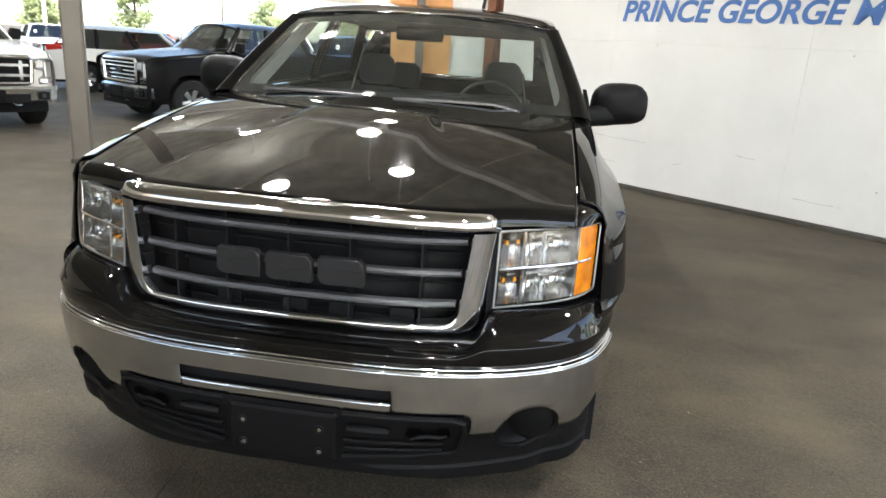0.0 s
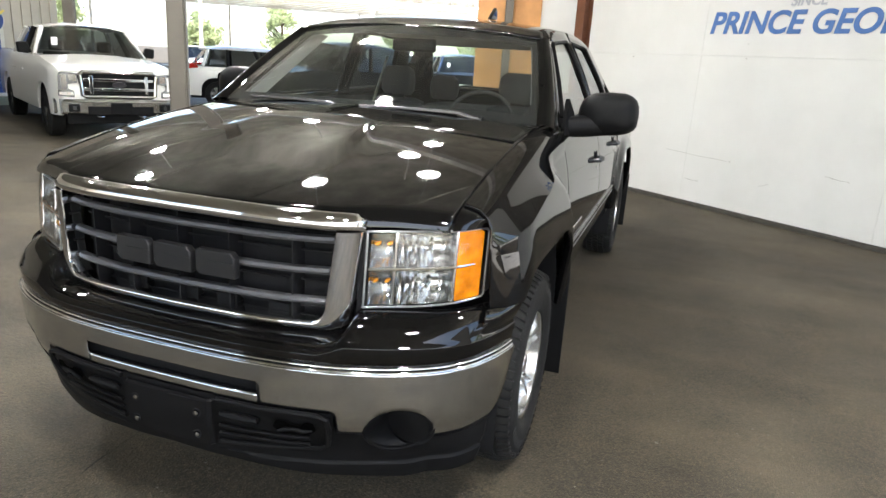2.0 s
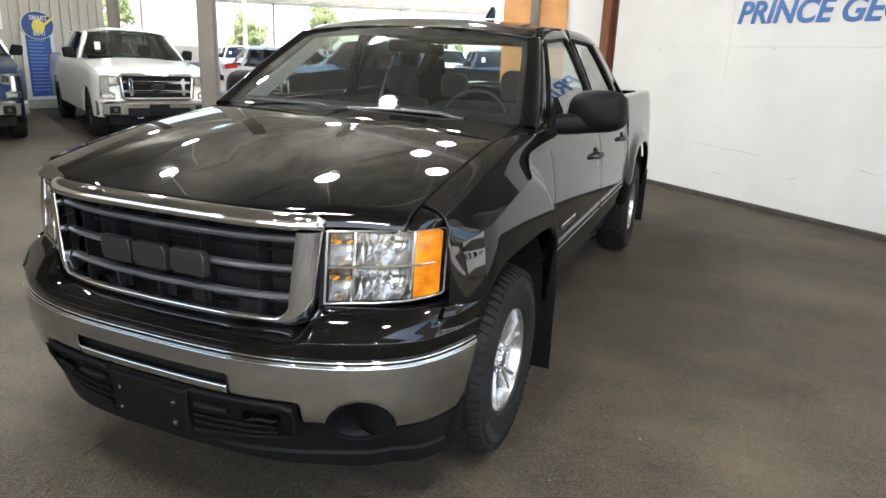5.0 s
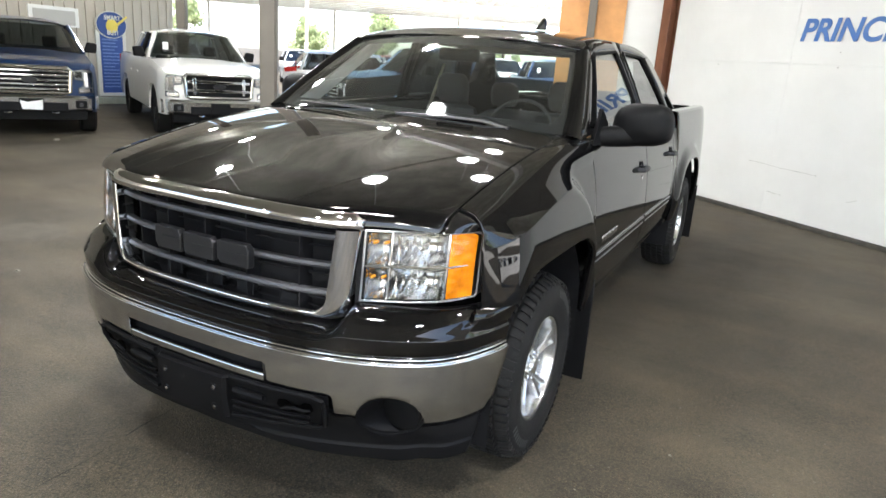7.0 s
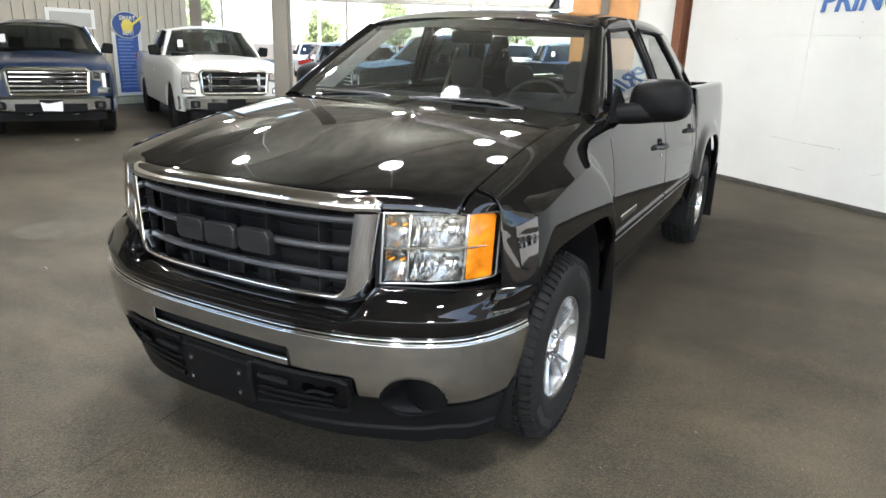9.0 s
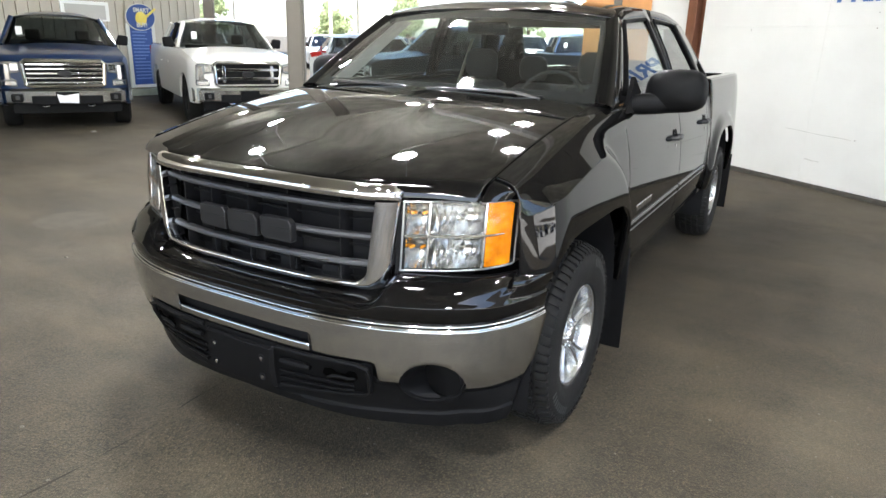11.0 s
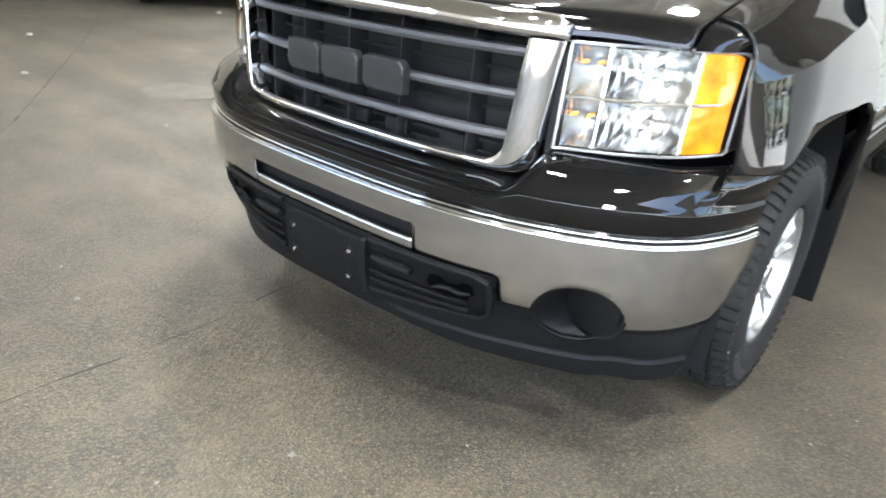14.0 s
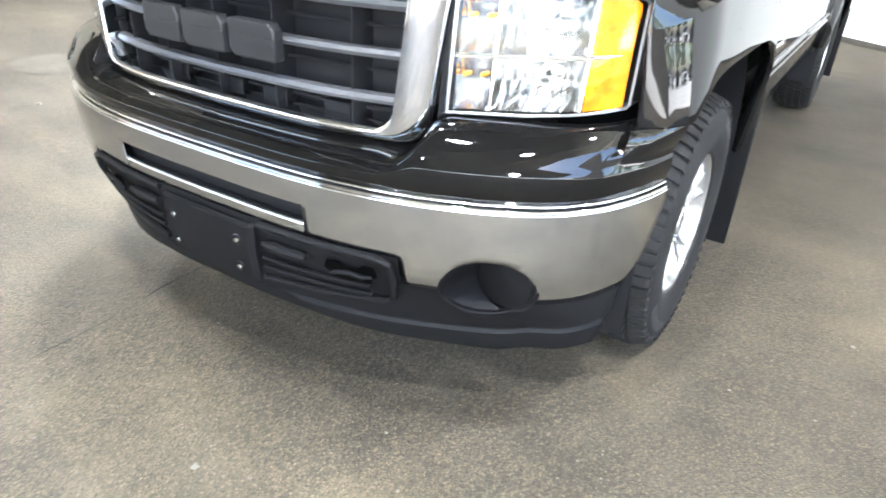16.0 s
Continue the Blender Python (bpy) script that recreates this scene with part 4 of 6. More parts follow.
# emblem: three plain dark slabs with grooves
for x0, x1 in ((-0.228, -0.088), (-0.072, 0.072), (0.088, 0.228)):
    xm = (x0 + x1) / 2
    bm = bmesh.new()
    y = front_y(xm) + 0.0
    sl = (front_y(x1) - front_y(x0)) / (x1 - x0)
    cut = 0.016
    outline = [(x0 + cut, 0.916), (x1 - 0.002, 0.916), (x1, 0.92), (x1, 0.998 - cut), (x1 - cut, 1.0), (x0 + 0.006, 1.0), (x0, 0.994), (x0, 0.916 + cut)]
    prism(bm, [(x, y + (x - xm) * sl - 0.004, z + 0.006) for x, z in outline], (0, 0.03, 0))
    part("emblem_slab", bm, EMBLEM, grille, "plain dark emblem slab", bevel=0.004)
    boxpart("emblem_groove", (x0 + 0.045, x1 + 0.001, y - 0.0065, y - 0.0035, 0.958, 0.972), EMBLEM, grille, m=Matrix.Translation((0, -abs(sl) * 0.045, 0)))

# ---- headlamps ----
LX0, LX1, LXA = 0.608, 0.918, 0.853


def lamp_pt(s, x, k, depth=0.0):
    """A point of the lamp's face: x across, k from bottom to top."""
    zb = lerp(x, [(LX0, 0.864), (0.75, 0.868), (LX1, 0.884)])
    zt = lerp(x, [(LX0, 1.100), (0.8, 1.106), (LX1, 1.110)])
    return (s * x, front_y(x) + 0.004 + 0.022 * k + depth, zb + (zt - zb) * k)


def lamp_cell(s, x0, x1, k0, k1, depth):
    """A fluted bowl behind the lens."""
    rows = []
    n = 41
    for i in range(n):
        a = i / (n - 1)
        row = []
        for b in span(0, 1, 9):
            d = 0.010 + depth * (1 - abs(2 * a - 1) ** 2.4) ** 0.6 * (1 - abs(2 * b - 1) ** 2.4) ** 0.6
            side = smooth01(abs(2 * a - 1) / 0.8)
            d += 0.0065 * side * math.sin(a * 24 * math.pi)
            row.append(lamp_pt(s, x0 + (x1 - x0) * a, k0 + (k1 - k0) * b, d))
        rows.append(row)
    return rows


for s in (1, -1):
    lamp = new("headlamp")
    lamp.parent = truck
    tagged(lamp, "clear headlamp with stacked reflectors and amber corner")
    bm = bmesh.new()
    sheet(bm, [[lamp_pt(s, x, k, 0.10) for k in (-0.02, 1.02)] for x in span(LX0 - 0.01, LX1, 8)], flip=s < 0)
    sheet(bm, [[lamp_pt(s, x, k, d) for d in (0.004, 0.10)] for x, k in [(LX0 - 0.008, -0.01), (LX1, -0.01)]])
    part("housing", bm, SATIN, lamp)
    for k0, k1 in ((0.03, 0.475), (0.525, 0.97)):
        bm = bmesh.new()
        sheet(bm, lamp_cell(s, 0.688, LXA - 0.006, k0, k1, 0.075), flip=s < 0)
        part("reflector_bowl", bm, REFLECTOR, lamp)
        bm = bmesh.new()
        sheet(bm, lamp_cell(s, LX0 + 0.008, 0.680, k0, k1, 0.045), flip=s < 0)
        part("small_bowl", bm, REFLECTOR, lamp)
        c = Vector(lamp_pt(s, 0.762, (k0 + k1) / 2, 0.045))
        bm = bmesh.new()
        lathe(bm, [(-0.022, 0.0005), (-0.02, 0.008), (0.0, 0.011), (0.03, 0.012)], 12, "y", c)
        part("bulb", bm, CHROME, lamp)
        for xx in (0.629, 0.662):
            c = Vector(lamp_pt(s, xx, k0 + 0.72 * (k1 - k0) - 0.02, 0.018))
            bm = bmesh.new()
            lathe(bm, [(-0.007, 0.0005), (-0.005, 0.0035), (0.0, 0.0052), (0.02, 0.0052)], 12, "y", c)
            part("amber_bulb", bm, AMBERBULB, lamp)
    bm = bmesh.new()
    rows = [[lamp_pt(s, x, k, 0.012 - 0.004 * math.sin(k * math.pi) + 0.0016 * math.sin(k * 44) * math.sin((x - LXA) * 110)) for k in span(0.02, 0.98 - 0.05 * max(0, (x - LX1 + 0.02) / 0.014) ** 2, 40)] for x in span(LXA + 0.002, LX1 - 0.006, 14)]
    sheet(bm, rows, flip=s < 0)
    part("amber_reflector", bm, AMBER, lamp, "amber side lens")
    bm = bmesh.new()
    tube(bm, [lamp_pt(s, x, 0.5, 0.008) for x in span(LX0 + 0.004, LXA + 0.045, 10)], [0.006] * 9 + [0.002], 8)
    part("divider_bar", bm, CHROME, lamp)
    for x in (0.684, LXA - 0.003):
        bm = bmesh.new()
        tube(bm, [lamp_pt(s, x, k, 0.010) for k in span(0.02, 0.98, 7)], 0.0045, 6)
        part("divider_post", bm, CHROME, lamp)
    bm = bmesh.new()
    ring = [lamp_pt(s, x, 0.0, 0.004) for x in span(LX0, LX1, 12)] + [lamp_pt(s, LX1 + 0.004, k, 0.006) for k in span(0.03, 0.93, 7)] + [lamp_pt(s, LX1, 0.97, 0.005), lamp_pt(s, LX1 - 0.010, 0.995, 0.004)] + [lamp_pt(s, x, 1.0, 0.004) for x in span(LX1 - 0.04, LX0, 12)] + [lamp_pt(s, LX0, k, 0.004) for k in span(0.97, 0.0, 7)]
    tube(bm, ring, 0.0036, 6, cap=False)
    part("bright_rim", bm, RIM, lamp)
    bm = bmesh.new()
    sheet(bm, [[lamp_pt(s, x, k, -0.004 - 0.006 * math.sin(math.pi * k)) for k in span(0, 1, 8)] for x in span(LX0, LX1, 14)], flip=s < 0)
    orient(bm, (s * 0.5, -1, 0))
    part("lens", bm, LENS, lamp, "clear outer lens", angle=80)
    bm = bmesh.new()
    zf = [(0.838, 1.158), (0.85, 1.157), (0.893, 1.146), (0.916, 1.123), (0.930, 1.09)]
    rows = []
    for x in span(0.838, 0.924, 8):
        p, q = Vector(lamp_pt(s, x, 1.0, -0.002)), Vector((s * x, 0.410, lerp(x, zf) + 0.012))
        rows.append([p.lerp(q, k) + Vector((0, -0.009, 0.011)) * math.sin(math.pi * k) for k in span(0, 1, 7)])
    sheet(bm, rows, flip=s < 0)
    part("lamp_brow", bm, PAINT, lamp)
    # black filler between lamp and grille post, and over the lamp
    bm = bmesh.new()
    sheet(bm, [[(s * x, front_y(x) + 0.02 + 0.02 * k, 0.80 + 0.31 * k) for x in (0.585, 0.612)] for k in span(0, 1, 4)], flip=s > 0)
    sheet(bm, [[lamp_pt(s, x, 1.0, d) for d in (0.0, 0.07)] for x in span(LX0, LX1, 8)], flip=s < 0)
    part("lamp_filler", bm, DEEP, lamp)

# ---- inside the cab ----


def seat(x, y, w, name="front_seat", high=0.62):
    st = new(name)
    st.parent = truck
    tagged(st, "dark cloth seat with headrest")
    st.matrix_world = pose(x, y, 0.72)
    bm = bmesh.new()
    rows = []
    for z, hw, yb, th in ((0.0, 0.24, 0, 0.14), (0.12, 0.25, 0.02, 0.15), (0.32, 0.245, 0.07, 0.13), (0.5, 0.225, 0.12, 0.11), (high, 0.19, 0.15, 0.08), (high + 0.02, 0.14, 0.155, 0.03)):
        hw *= w
        rows.append([(hw * math.copysign(abs(math.cos(a)) ** 0.5, math.cos(a)), yb + th / 2 * math.copysign(abs(math.sin(a)) ** 0.6, math.sin(a)), z) for a in [2 * math.pi * k / 20 for k in range(20)]])
    vv = sheet(bm, rows, wrap=True)
    bm.faces.new(vv[-1])
    bmesh.ops.recalc_face_normals(bm, faces=bm.faces)
    part("seat_back", bm, SEATCLOTH, st)
    bm = bmesh.new()
    box(bm, -0.25 * w, 0.25 * w, -0.48, 0.05, -0.12, 0.06)
    part("seat_cushion", bm, SEATCLOTH, st, bevel=0.04)
    for hx in ([0] if w < 1.5 else [-0.42, 0.42]):
        bm = bmesh.new()
        rows = []
        for z, q in ((0.04, 0.75), (0.07, 0.95), (0.14, 1.0), (0.2, 0.9), (0.23, 0.6)):
            rows.append([(hx + 0.125 * q * math.copysign(abs(math.cos(a)) ** 0.5, math.cos(a)), 0.15 + 0.05 * q * math.sin(a), high + z) for a in [2 * math.pi * k / 18 for k in range(18)]])
        vv = sheet(bm, rows, wrap=True)
        bm.faces.new(vv[-1])
        bm.faces.new(vv[0][::-1])
        bmesh.ops.recalc_face_normals(bm, faces=bm.faces)
        part("headrest", bm, SEATCLOTH, st)
        for q in (-0.05, 0.05):
            bm = bmesh.new()
            tube(bm, [(hx + q, 0.15, high - 0.02), (hx + q, 0.15, high + 0.06)], 0.006, 6)
            part("headrest_post", bm, CHROME, st)


seat(0.42, 2.62, 1.0)
seat(-0.42, 2.62, 1.0)
seat(0.0, 3.58, 2.9, "rear_bench", high=0.56)
bm = bmesh.new()
sheet(bm, [[(0.80 * u, y + 0.09 * u * u, z - 0.02 * u * u) for u in span(-1, 1, 17)] for y, z in ((1.40, 1.35), (1.55, 1.365), (1.72, 1.36), (1.80, 1.33), (1.83, 1.24), (1.80, 1.0))])
part("dashboard", bm, INTERIOR, truck, "dark grey dashboard")
bm = bmesh.new()
rows = []
for k in range(28):
    a = 2 * math.pi * k / 28
    c = Vector((0.40, 1.98, 1.30)) + Vector((0.19 * math.cos(a), 0.10 * math.sin(a), 0.165 * math.sin(a)))
    o = Vector((math.cos(a), 0.5 * math.sin(a), 0.86 * math.sin(a))).normalized()
    n = Vector((0, -0.86, 0.5))
    rows.append([c + 0.0105 * (math.cos(b) * o + math.sin(b) * n) for b in [2 * math.pi * j / 8 for j in range(8)]])
rows.append(rows[0])
sheet(bm, rows, wrap=True)
sw = part("steering_wheel", bm, INTERIOR, truck, "dark steering wheel")
bm = bmesh.new()
tube(bm, [(0.40, 1.70, 1.15), (0.40, 1.97, 1.295)], [0.05, 0.045], 12)
tube(bm, [(0.22, 1.98, 1.30), (0.58, 1.98, 1.30)], 0.016, 8)
part("steering_column", bm, INTERIOR, sw)
bm = bmesh.new()
box(bm, -0.13, 0.13, 1.98, 2.01, 1.655, 1.725)
part("rear_view_mirror", bm, PLASTIC, truck, "black rear-view mirror", bevel=0.015)
bm = bmesh.new()
sheet(bm, [[(x, y, z) for x in span(-0.68, 0.68, 5)] for y, z in ((2.06, 1.775), (2.6, 1.80), (3.7, 1.74))], flip=True)
part("headlining", bm, mat("headlining", (0.38, 0.36, 0.33), 0.9, vary=0.08), truck)
for s in (1, -1):
    bm = bmesh.new()
    sheet(bm, [[(s * x, y, z) for x, z in ((0.86, 1.34), (0.84, 1.0), (0.84, 0.6))] for y in span(1.5, 3.95, 5)], flip=s > 0)
    part("door_trim", bm, INTERIOR, truck)
    # belts hang from the middle posts
    bm = bmesh.new()
    a, b = Vector((s * 0.52, 2.80, 1.63)), Vector((s * 0.64, 2.66, 1.05))
    sheet(bm, [[a.lerp(b, t) + Vector((0, d, 0)) for d in (-0.02, 0.02)] for t in span(0, 1, 4)])
    part("seat_belt", bm, BELTMAT, truck, "pale seat belt", solid=0.002)
boxpart("cab_floor", (-0.86, 0.86, 1.4, 3.97, 0.50, 0.56), INTERIOR, truck)


# ---- the hall: ground, wall, posts, ceiling ----
def ground_mat():
    m = bpy.data.materials.new("worn_asphalt")
    m.use_nodes = True
    nt = m.node_tree
    b = nt.nodes["Principled BSDF"]
    tc = nt.nodes.new("ShaderNodeTexCoord")

    def noise_node(scale, detail, rough=0.6):
        n = nt.nodes.new("ShaderNodeTexNoise")
        n.inputs["Scale"].default_value, n.inputs["Detail"].default_value, n.inputs["Roughness"].default_value = scale, detail, rough
        nt.links.new(tc.outputs["Object"], n.inputs["Vector"])
        return n

    def ramp(n, stops, out="Fac"):
        r = nt.nodes.new("ShaderNodeValToRGB")
        els = r.color_ramp.elements
        els[0].position, els[0].color = stops[0][0], (*stops[0][1], 1)
        els[1].position, els[1].color = stops[-1][0], (*stops[-1][1], 1)
        for p, c in stops[1:-1]:
            e = els.new(p)
            e.color = (*c, 1)
        nt.links.new(n.outputs[out], r.inputs[0])
        return r

    def mix(a, c, fac, mode="MULTIPLY"):
        x = nt.nodes.new("ShaderNodeMix")
        x.data_type, x.blend_type = "RGBA", mode
        if isinstance(fac, float):
            x.inputs[0].default_value = fac
        else:
            nt.links.new(fac, x.inputs[0])
        nt.links.new(a, x.inputs[6])
        nt.links.new(c, x.inputs[7])
        return x.outputs[2]
    def stones(scale):
        v = nt.nodes.new("ShaderNodeTexVoronoi")
        v.inputs["Scale"].default_value = scale
        nt.links.new(tc.outputs["Object"], v.inputs["Vector"])
        return v
    big = ramp(noise_node(0.55, 5), [(0.34, (0.049, 0.0385, 0.0232)), (0.5, (0.058, 0.0460, 0.0285)), (0.66, (0.068, 0.0545, 0.0345))])
    blot = ramp(noise_node(2.3, 5), [(0.30, (0.70, 0.70, 0.69)), (0.45, (0.95, 0.95, 0.94)), (0.54, (1, 1, 1)), (0.70, (1.20, 1.18, 1.13))])
    dust = noise_node(1.1, 6, 0.7)
    bare = ramp(dust, [(0.38, (1, 1, 1)), (0.62, (0.35, 0.35, 0.35))])
    pebble = stones(125)
    fine = stones(290)
    # every stone has its own shade, and dark pits lie between them
    agg = ramp(pebble, [(0.0, (0.42, 0.42, 0.43)), (0.35, (0.82, 0.82, 0.82)), (0.75, (1.15, 1.14, 1.12)), (1.0, (1.7, 1.67, 1.6))], "Color")
    pit = ramp(pebble, [(0.28, (1.12, 1.12, 1.12)), (0.62, (0.62, 0.61, 0.60))], "Distance")
    sand = ramp(fine, [(0.0, (0.6, 0.6, 0.6)), (1.0, (1.45, 1.44, 1.40))], "Color")
    hole = ramp(noise_node(34, 4, 0.75), [(0.30, (0.45, 0.44, 0.43)), (0.40, (1, 1, 1)), (0.7, (1.1, 1.1, 1.09))])
    # dust swept into long streaks beside the wall
    turn = nt.nodes.new("ShaderNodeMapping")
    turn.inputs["Rotation"].default_value, turn.inputs["Scale"].default_value = (0, 0, radians(38)), (0.30, 1.9, 1)
    nt.links.new(tc.outputs["Object"], turn.inputs["Vector"])
    swept = noise_node(1.0, 6, 0.6)
    nt.links.new(turn.outputs[0], swept.inputs["Vector"])
    streak = ramp(swept, [(0.34, (0.80, 0.79, 0.78)), (0.5, (1, 1, 1)), (0.68, (1.28, 1.26, 1.22))])
    c = mix(big.outputs[0], blot.outputs[0], 1.0)
    c = mix(c, streak.outputs[0], 1.0)
    c = mix(c, agg.outputs[0], bare.outputs[0])
    c = mix(c, pit.outputs[0], bare.outputs[0])
    c = mix(c, sand.outputs[0], 0.8)
    c = mix(c, hole.outputs[0], bare.outputs[0])
    # greyer bare stones before the bumper, brightened to offset the truck's shade, ragged edge
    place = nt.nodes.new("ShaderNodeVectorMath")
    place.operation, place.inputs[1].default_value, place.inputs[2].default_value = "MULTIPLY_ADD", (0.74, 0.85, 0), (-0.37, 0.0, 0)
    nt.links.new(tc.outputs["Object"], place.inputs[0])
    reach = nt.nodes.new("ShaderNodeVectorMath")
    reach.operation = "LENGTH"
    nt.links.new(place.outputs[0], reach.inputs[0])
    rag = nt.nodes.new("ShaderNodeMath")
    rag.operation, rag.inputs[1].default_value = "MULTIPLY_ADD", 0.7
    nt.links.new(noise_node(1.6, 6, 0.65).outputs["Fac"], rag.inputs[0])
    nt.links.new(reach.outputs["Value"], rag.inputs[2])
    shade_lift = nt.nodes.new("ShaderNodeMapRange")
    shade_lift.inputs["From Min"].default_value, shade_lift.inputs["From Max"].default_value = 1.45, 0.75
    nt.links.new(rag.outputs[0], shade_lift.inputs["Value"])
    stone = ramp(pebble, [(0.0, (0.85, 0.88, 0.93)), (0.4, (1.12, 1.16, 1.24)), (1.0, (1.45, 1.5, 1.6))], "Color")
    c = mix(c, stone.outputs[0], shade_lift.outputs[0])
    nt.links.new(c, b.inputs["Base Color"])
    rr = nt.nodes.new("ShaderNodeMapRange")
    rr.inputs["To Min"].default_value, rr.inputs["To Max"].default_value = 0.62, 0.9
    n = noise_node(1.3, 5)
    nt.links.new(n.outputs["Fac"], rr.inputs["Value"])
    nt.links.new(rr.outputs[0], b.inputs["Roughness"])
    n4 = noise_node(14, 6, 0.75)
    ad = nt.nodes.new("ShaderNodeMath")
    ad.operation = "ADD"
    nt.links.new(n4.outputs["Fac"], ad.inputs[0])
    nt.links.new(pebble.outputs["Distance"], ad.inputs[1])
    bp = nt.nodes.new("ShaderNodeBump")
    bp.inputs["Strength"].default_value, bp.inputs["Distance"].default_value = 0.5, 0.006
    nt.links.new(ad.outputs[0], bp.inputs["Height"])
    nt.links.new(bp.outputs[0], b.inputs["Normal"])
    return m


GROUND = ground_mat()
LOT = mat("lot_paving", (0.58, 0.57, 0.54), 0.9, vary=0.2, scale=0.4, bump=0.2, bump_scale=40)
WALLWHITE = mat("white_wall_panel", (0.60, 0.60, 0.582), 0.38, vary=0.04, scale=1.6, rvary=0.06)
TRIMDARK = mat("dark_base", (0.05, 0.045, 0.038), 0.8, vary=0.3, scale=8)
BROWN = mat("brown_steel", (0.16, 0.065, 0.035), 0.5, vary=0.15, scale=5)
WOOD = mat("plywood", (0.55, 0.27, 0.10), 0.6, vary=0.2, scale=2.5)
POSTGREY = mat("grey_post_paint", (0.125, 0.11, 0.092), 0.6, vary=0.08, scale=3)


def graded_ceiling():
    """Board ceiling; its fall to dark towards the aisle is coloured in for the hood's reflection."""
    m = mat("ceiling_boards", (0.64, 0.62, 0.535), 0.8, vary=0.3, scale=2.2)
    nt = m.node_tree
    b = nt.nodes["Principled BSDF"]
    painted = b.inputs["Base Color"].links[0].from_socket
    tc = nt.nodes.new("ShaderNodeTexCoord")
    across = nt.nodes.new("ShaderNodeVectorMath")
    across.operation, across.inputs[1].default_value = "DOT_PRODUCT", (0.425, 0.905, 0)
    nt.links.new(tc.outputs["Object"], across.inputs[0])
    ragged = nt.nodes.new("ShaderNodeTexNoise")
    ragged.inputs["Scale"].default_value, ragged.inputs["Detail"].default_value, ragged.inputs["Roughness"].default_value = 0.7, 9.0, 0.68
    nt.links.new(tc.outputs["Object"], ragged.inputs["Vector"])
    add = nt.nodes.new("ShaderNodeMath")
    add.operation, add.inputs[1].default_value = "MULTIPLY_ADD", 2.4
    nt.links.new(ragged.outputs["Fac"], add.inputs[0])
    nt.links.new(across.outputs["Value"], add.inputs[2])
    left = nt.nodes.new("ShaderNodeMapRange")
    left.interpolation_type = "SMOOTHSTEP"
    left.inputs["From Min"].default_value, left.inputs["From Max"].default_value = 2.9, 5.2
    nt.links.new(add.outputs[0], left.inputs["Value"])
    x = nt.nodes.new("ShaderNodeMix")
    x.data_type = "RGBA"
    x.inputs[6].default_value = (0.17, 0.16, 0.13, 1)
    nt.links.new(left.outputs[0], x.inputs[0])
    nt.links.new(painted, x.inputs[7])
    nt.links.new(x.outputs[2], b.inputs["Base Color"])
    return m


CEIL = graded_ceiling()
CAPWHITE = mat("white_cap", (0.76, 0.76, 0.745), 0.6)
DARKCEIL = mat("dark_boards", (0.12, 0.11, 0.095), 0.8, vary=0.25, scale=1.5)
JOIST = mat("joist_timber", (0.86, 0.85, 0.82), 0.7, vary=0.2, scale=3)
SIDING = mat("beige_siding", (0.46, 0.42, 0.35), 0.55, vary=0.05, scale=2)
BLUELET = mat("blue_letters", (0.045, 0.125, 0.34), 0.5)
GREYLET = mat("grey_letters", (0.35, 0.37, 0.40), 0.5)
# first eleven follow highlights on the truck; the last seven are added floor fill
LAMPS = [(-1.0, 1.47, 1.0), (-1.95, 3.7, 0.72), (-0.6, 4.34, 0.72), (-1.2, 5.9, 0.72), (-1.25, 5.1, 0.72), (-4.75, 3.8, 1.0), (-5.75, 5.2, 1.0), (-10.2, 8.6, 1.0), (-3.48, 6.17, 1.0), (-6.8, 9.75, 1.0), (-2.5, 11.2, 1.0), (2.3, -1.5, 1.12), (0.0, -3.6, 0.5), (0.7, -0.8, 0.8), (2.6, -5.4, 1.0), (-3.4, -6.0, 0.75), (2.9, 1.5, 0.9), (-5.0, 1.5, 1.0)]
LAMPGLOW = mat("lamp_glow", (0.98, 0.99, 1.0), 0.4, emit=158.0)

bm = bmesh.new()
sheet(bm, [[(x, y, 0) for x in (-900, 900)] for y in (-900, 900)], flip=True)
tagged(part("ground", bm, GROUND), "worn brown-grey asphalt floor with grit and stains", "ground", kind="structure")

# pale paving out in the daylight
PAVE = Matrix(((0.7885, 0.6150, 0, -0.02), (-0.6150, 0.7885, 0, 9.0), (0, 0, 1, 0), (0, 0, 0, 1)))
for x0, x1, y0, y1 in ((-60, 150, 4.6, 160), (13.2, 150, -60, 4.6)):
    bm = bmesh.new()
    box(bm, x0, x1, y0, y1, -0.05, 0.006)
    bmesh.ops.transform(bm, matrix=PAVE, verts=bm.verts)
    tagged(part("pavement", bm, LOT, smooth=False), "pale sunlit paving of the car lot", "pavement", kind="structure")

# old joints, cracks and a patch in the floor
CRACK = mat("floor_crack", (0.030, 0.026, 0.019), 0.95, vary=0.3, scale=20)
PATCH = mat("floor_patch", (0.072, 0.062, 0.046), 0.85, vary=0.2, scale=7, bump=0.3, bump_scale=120)


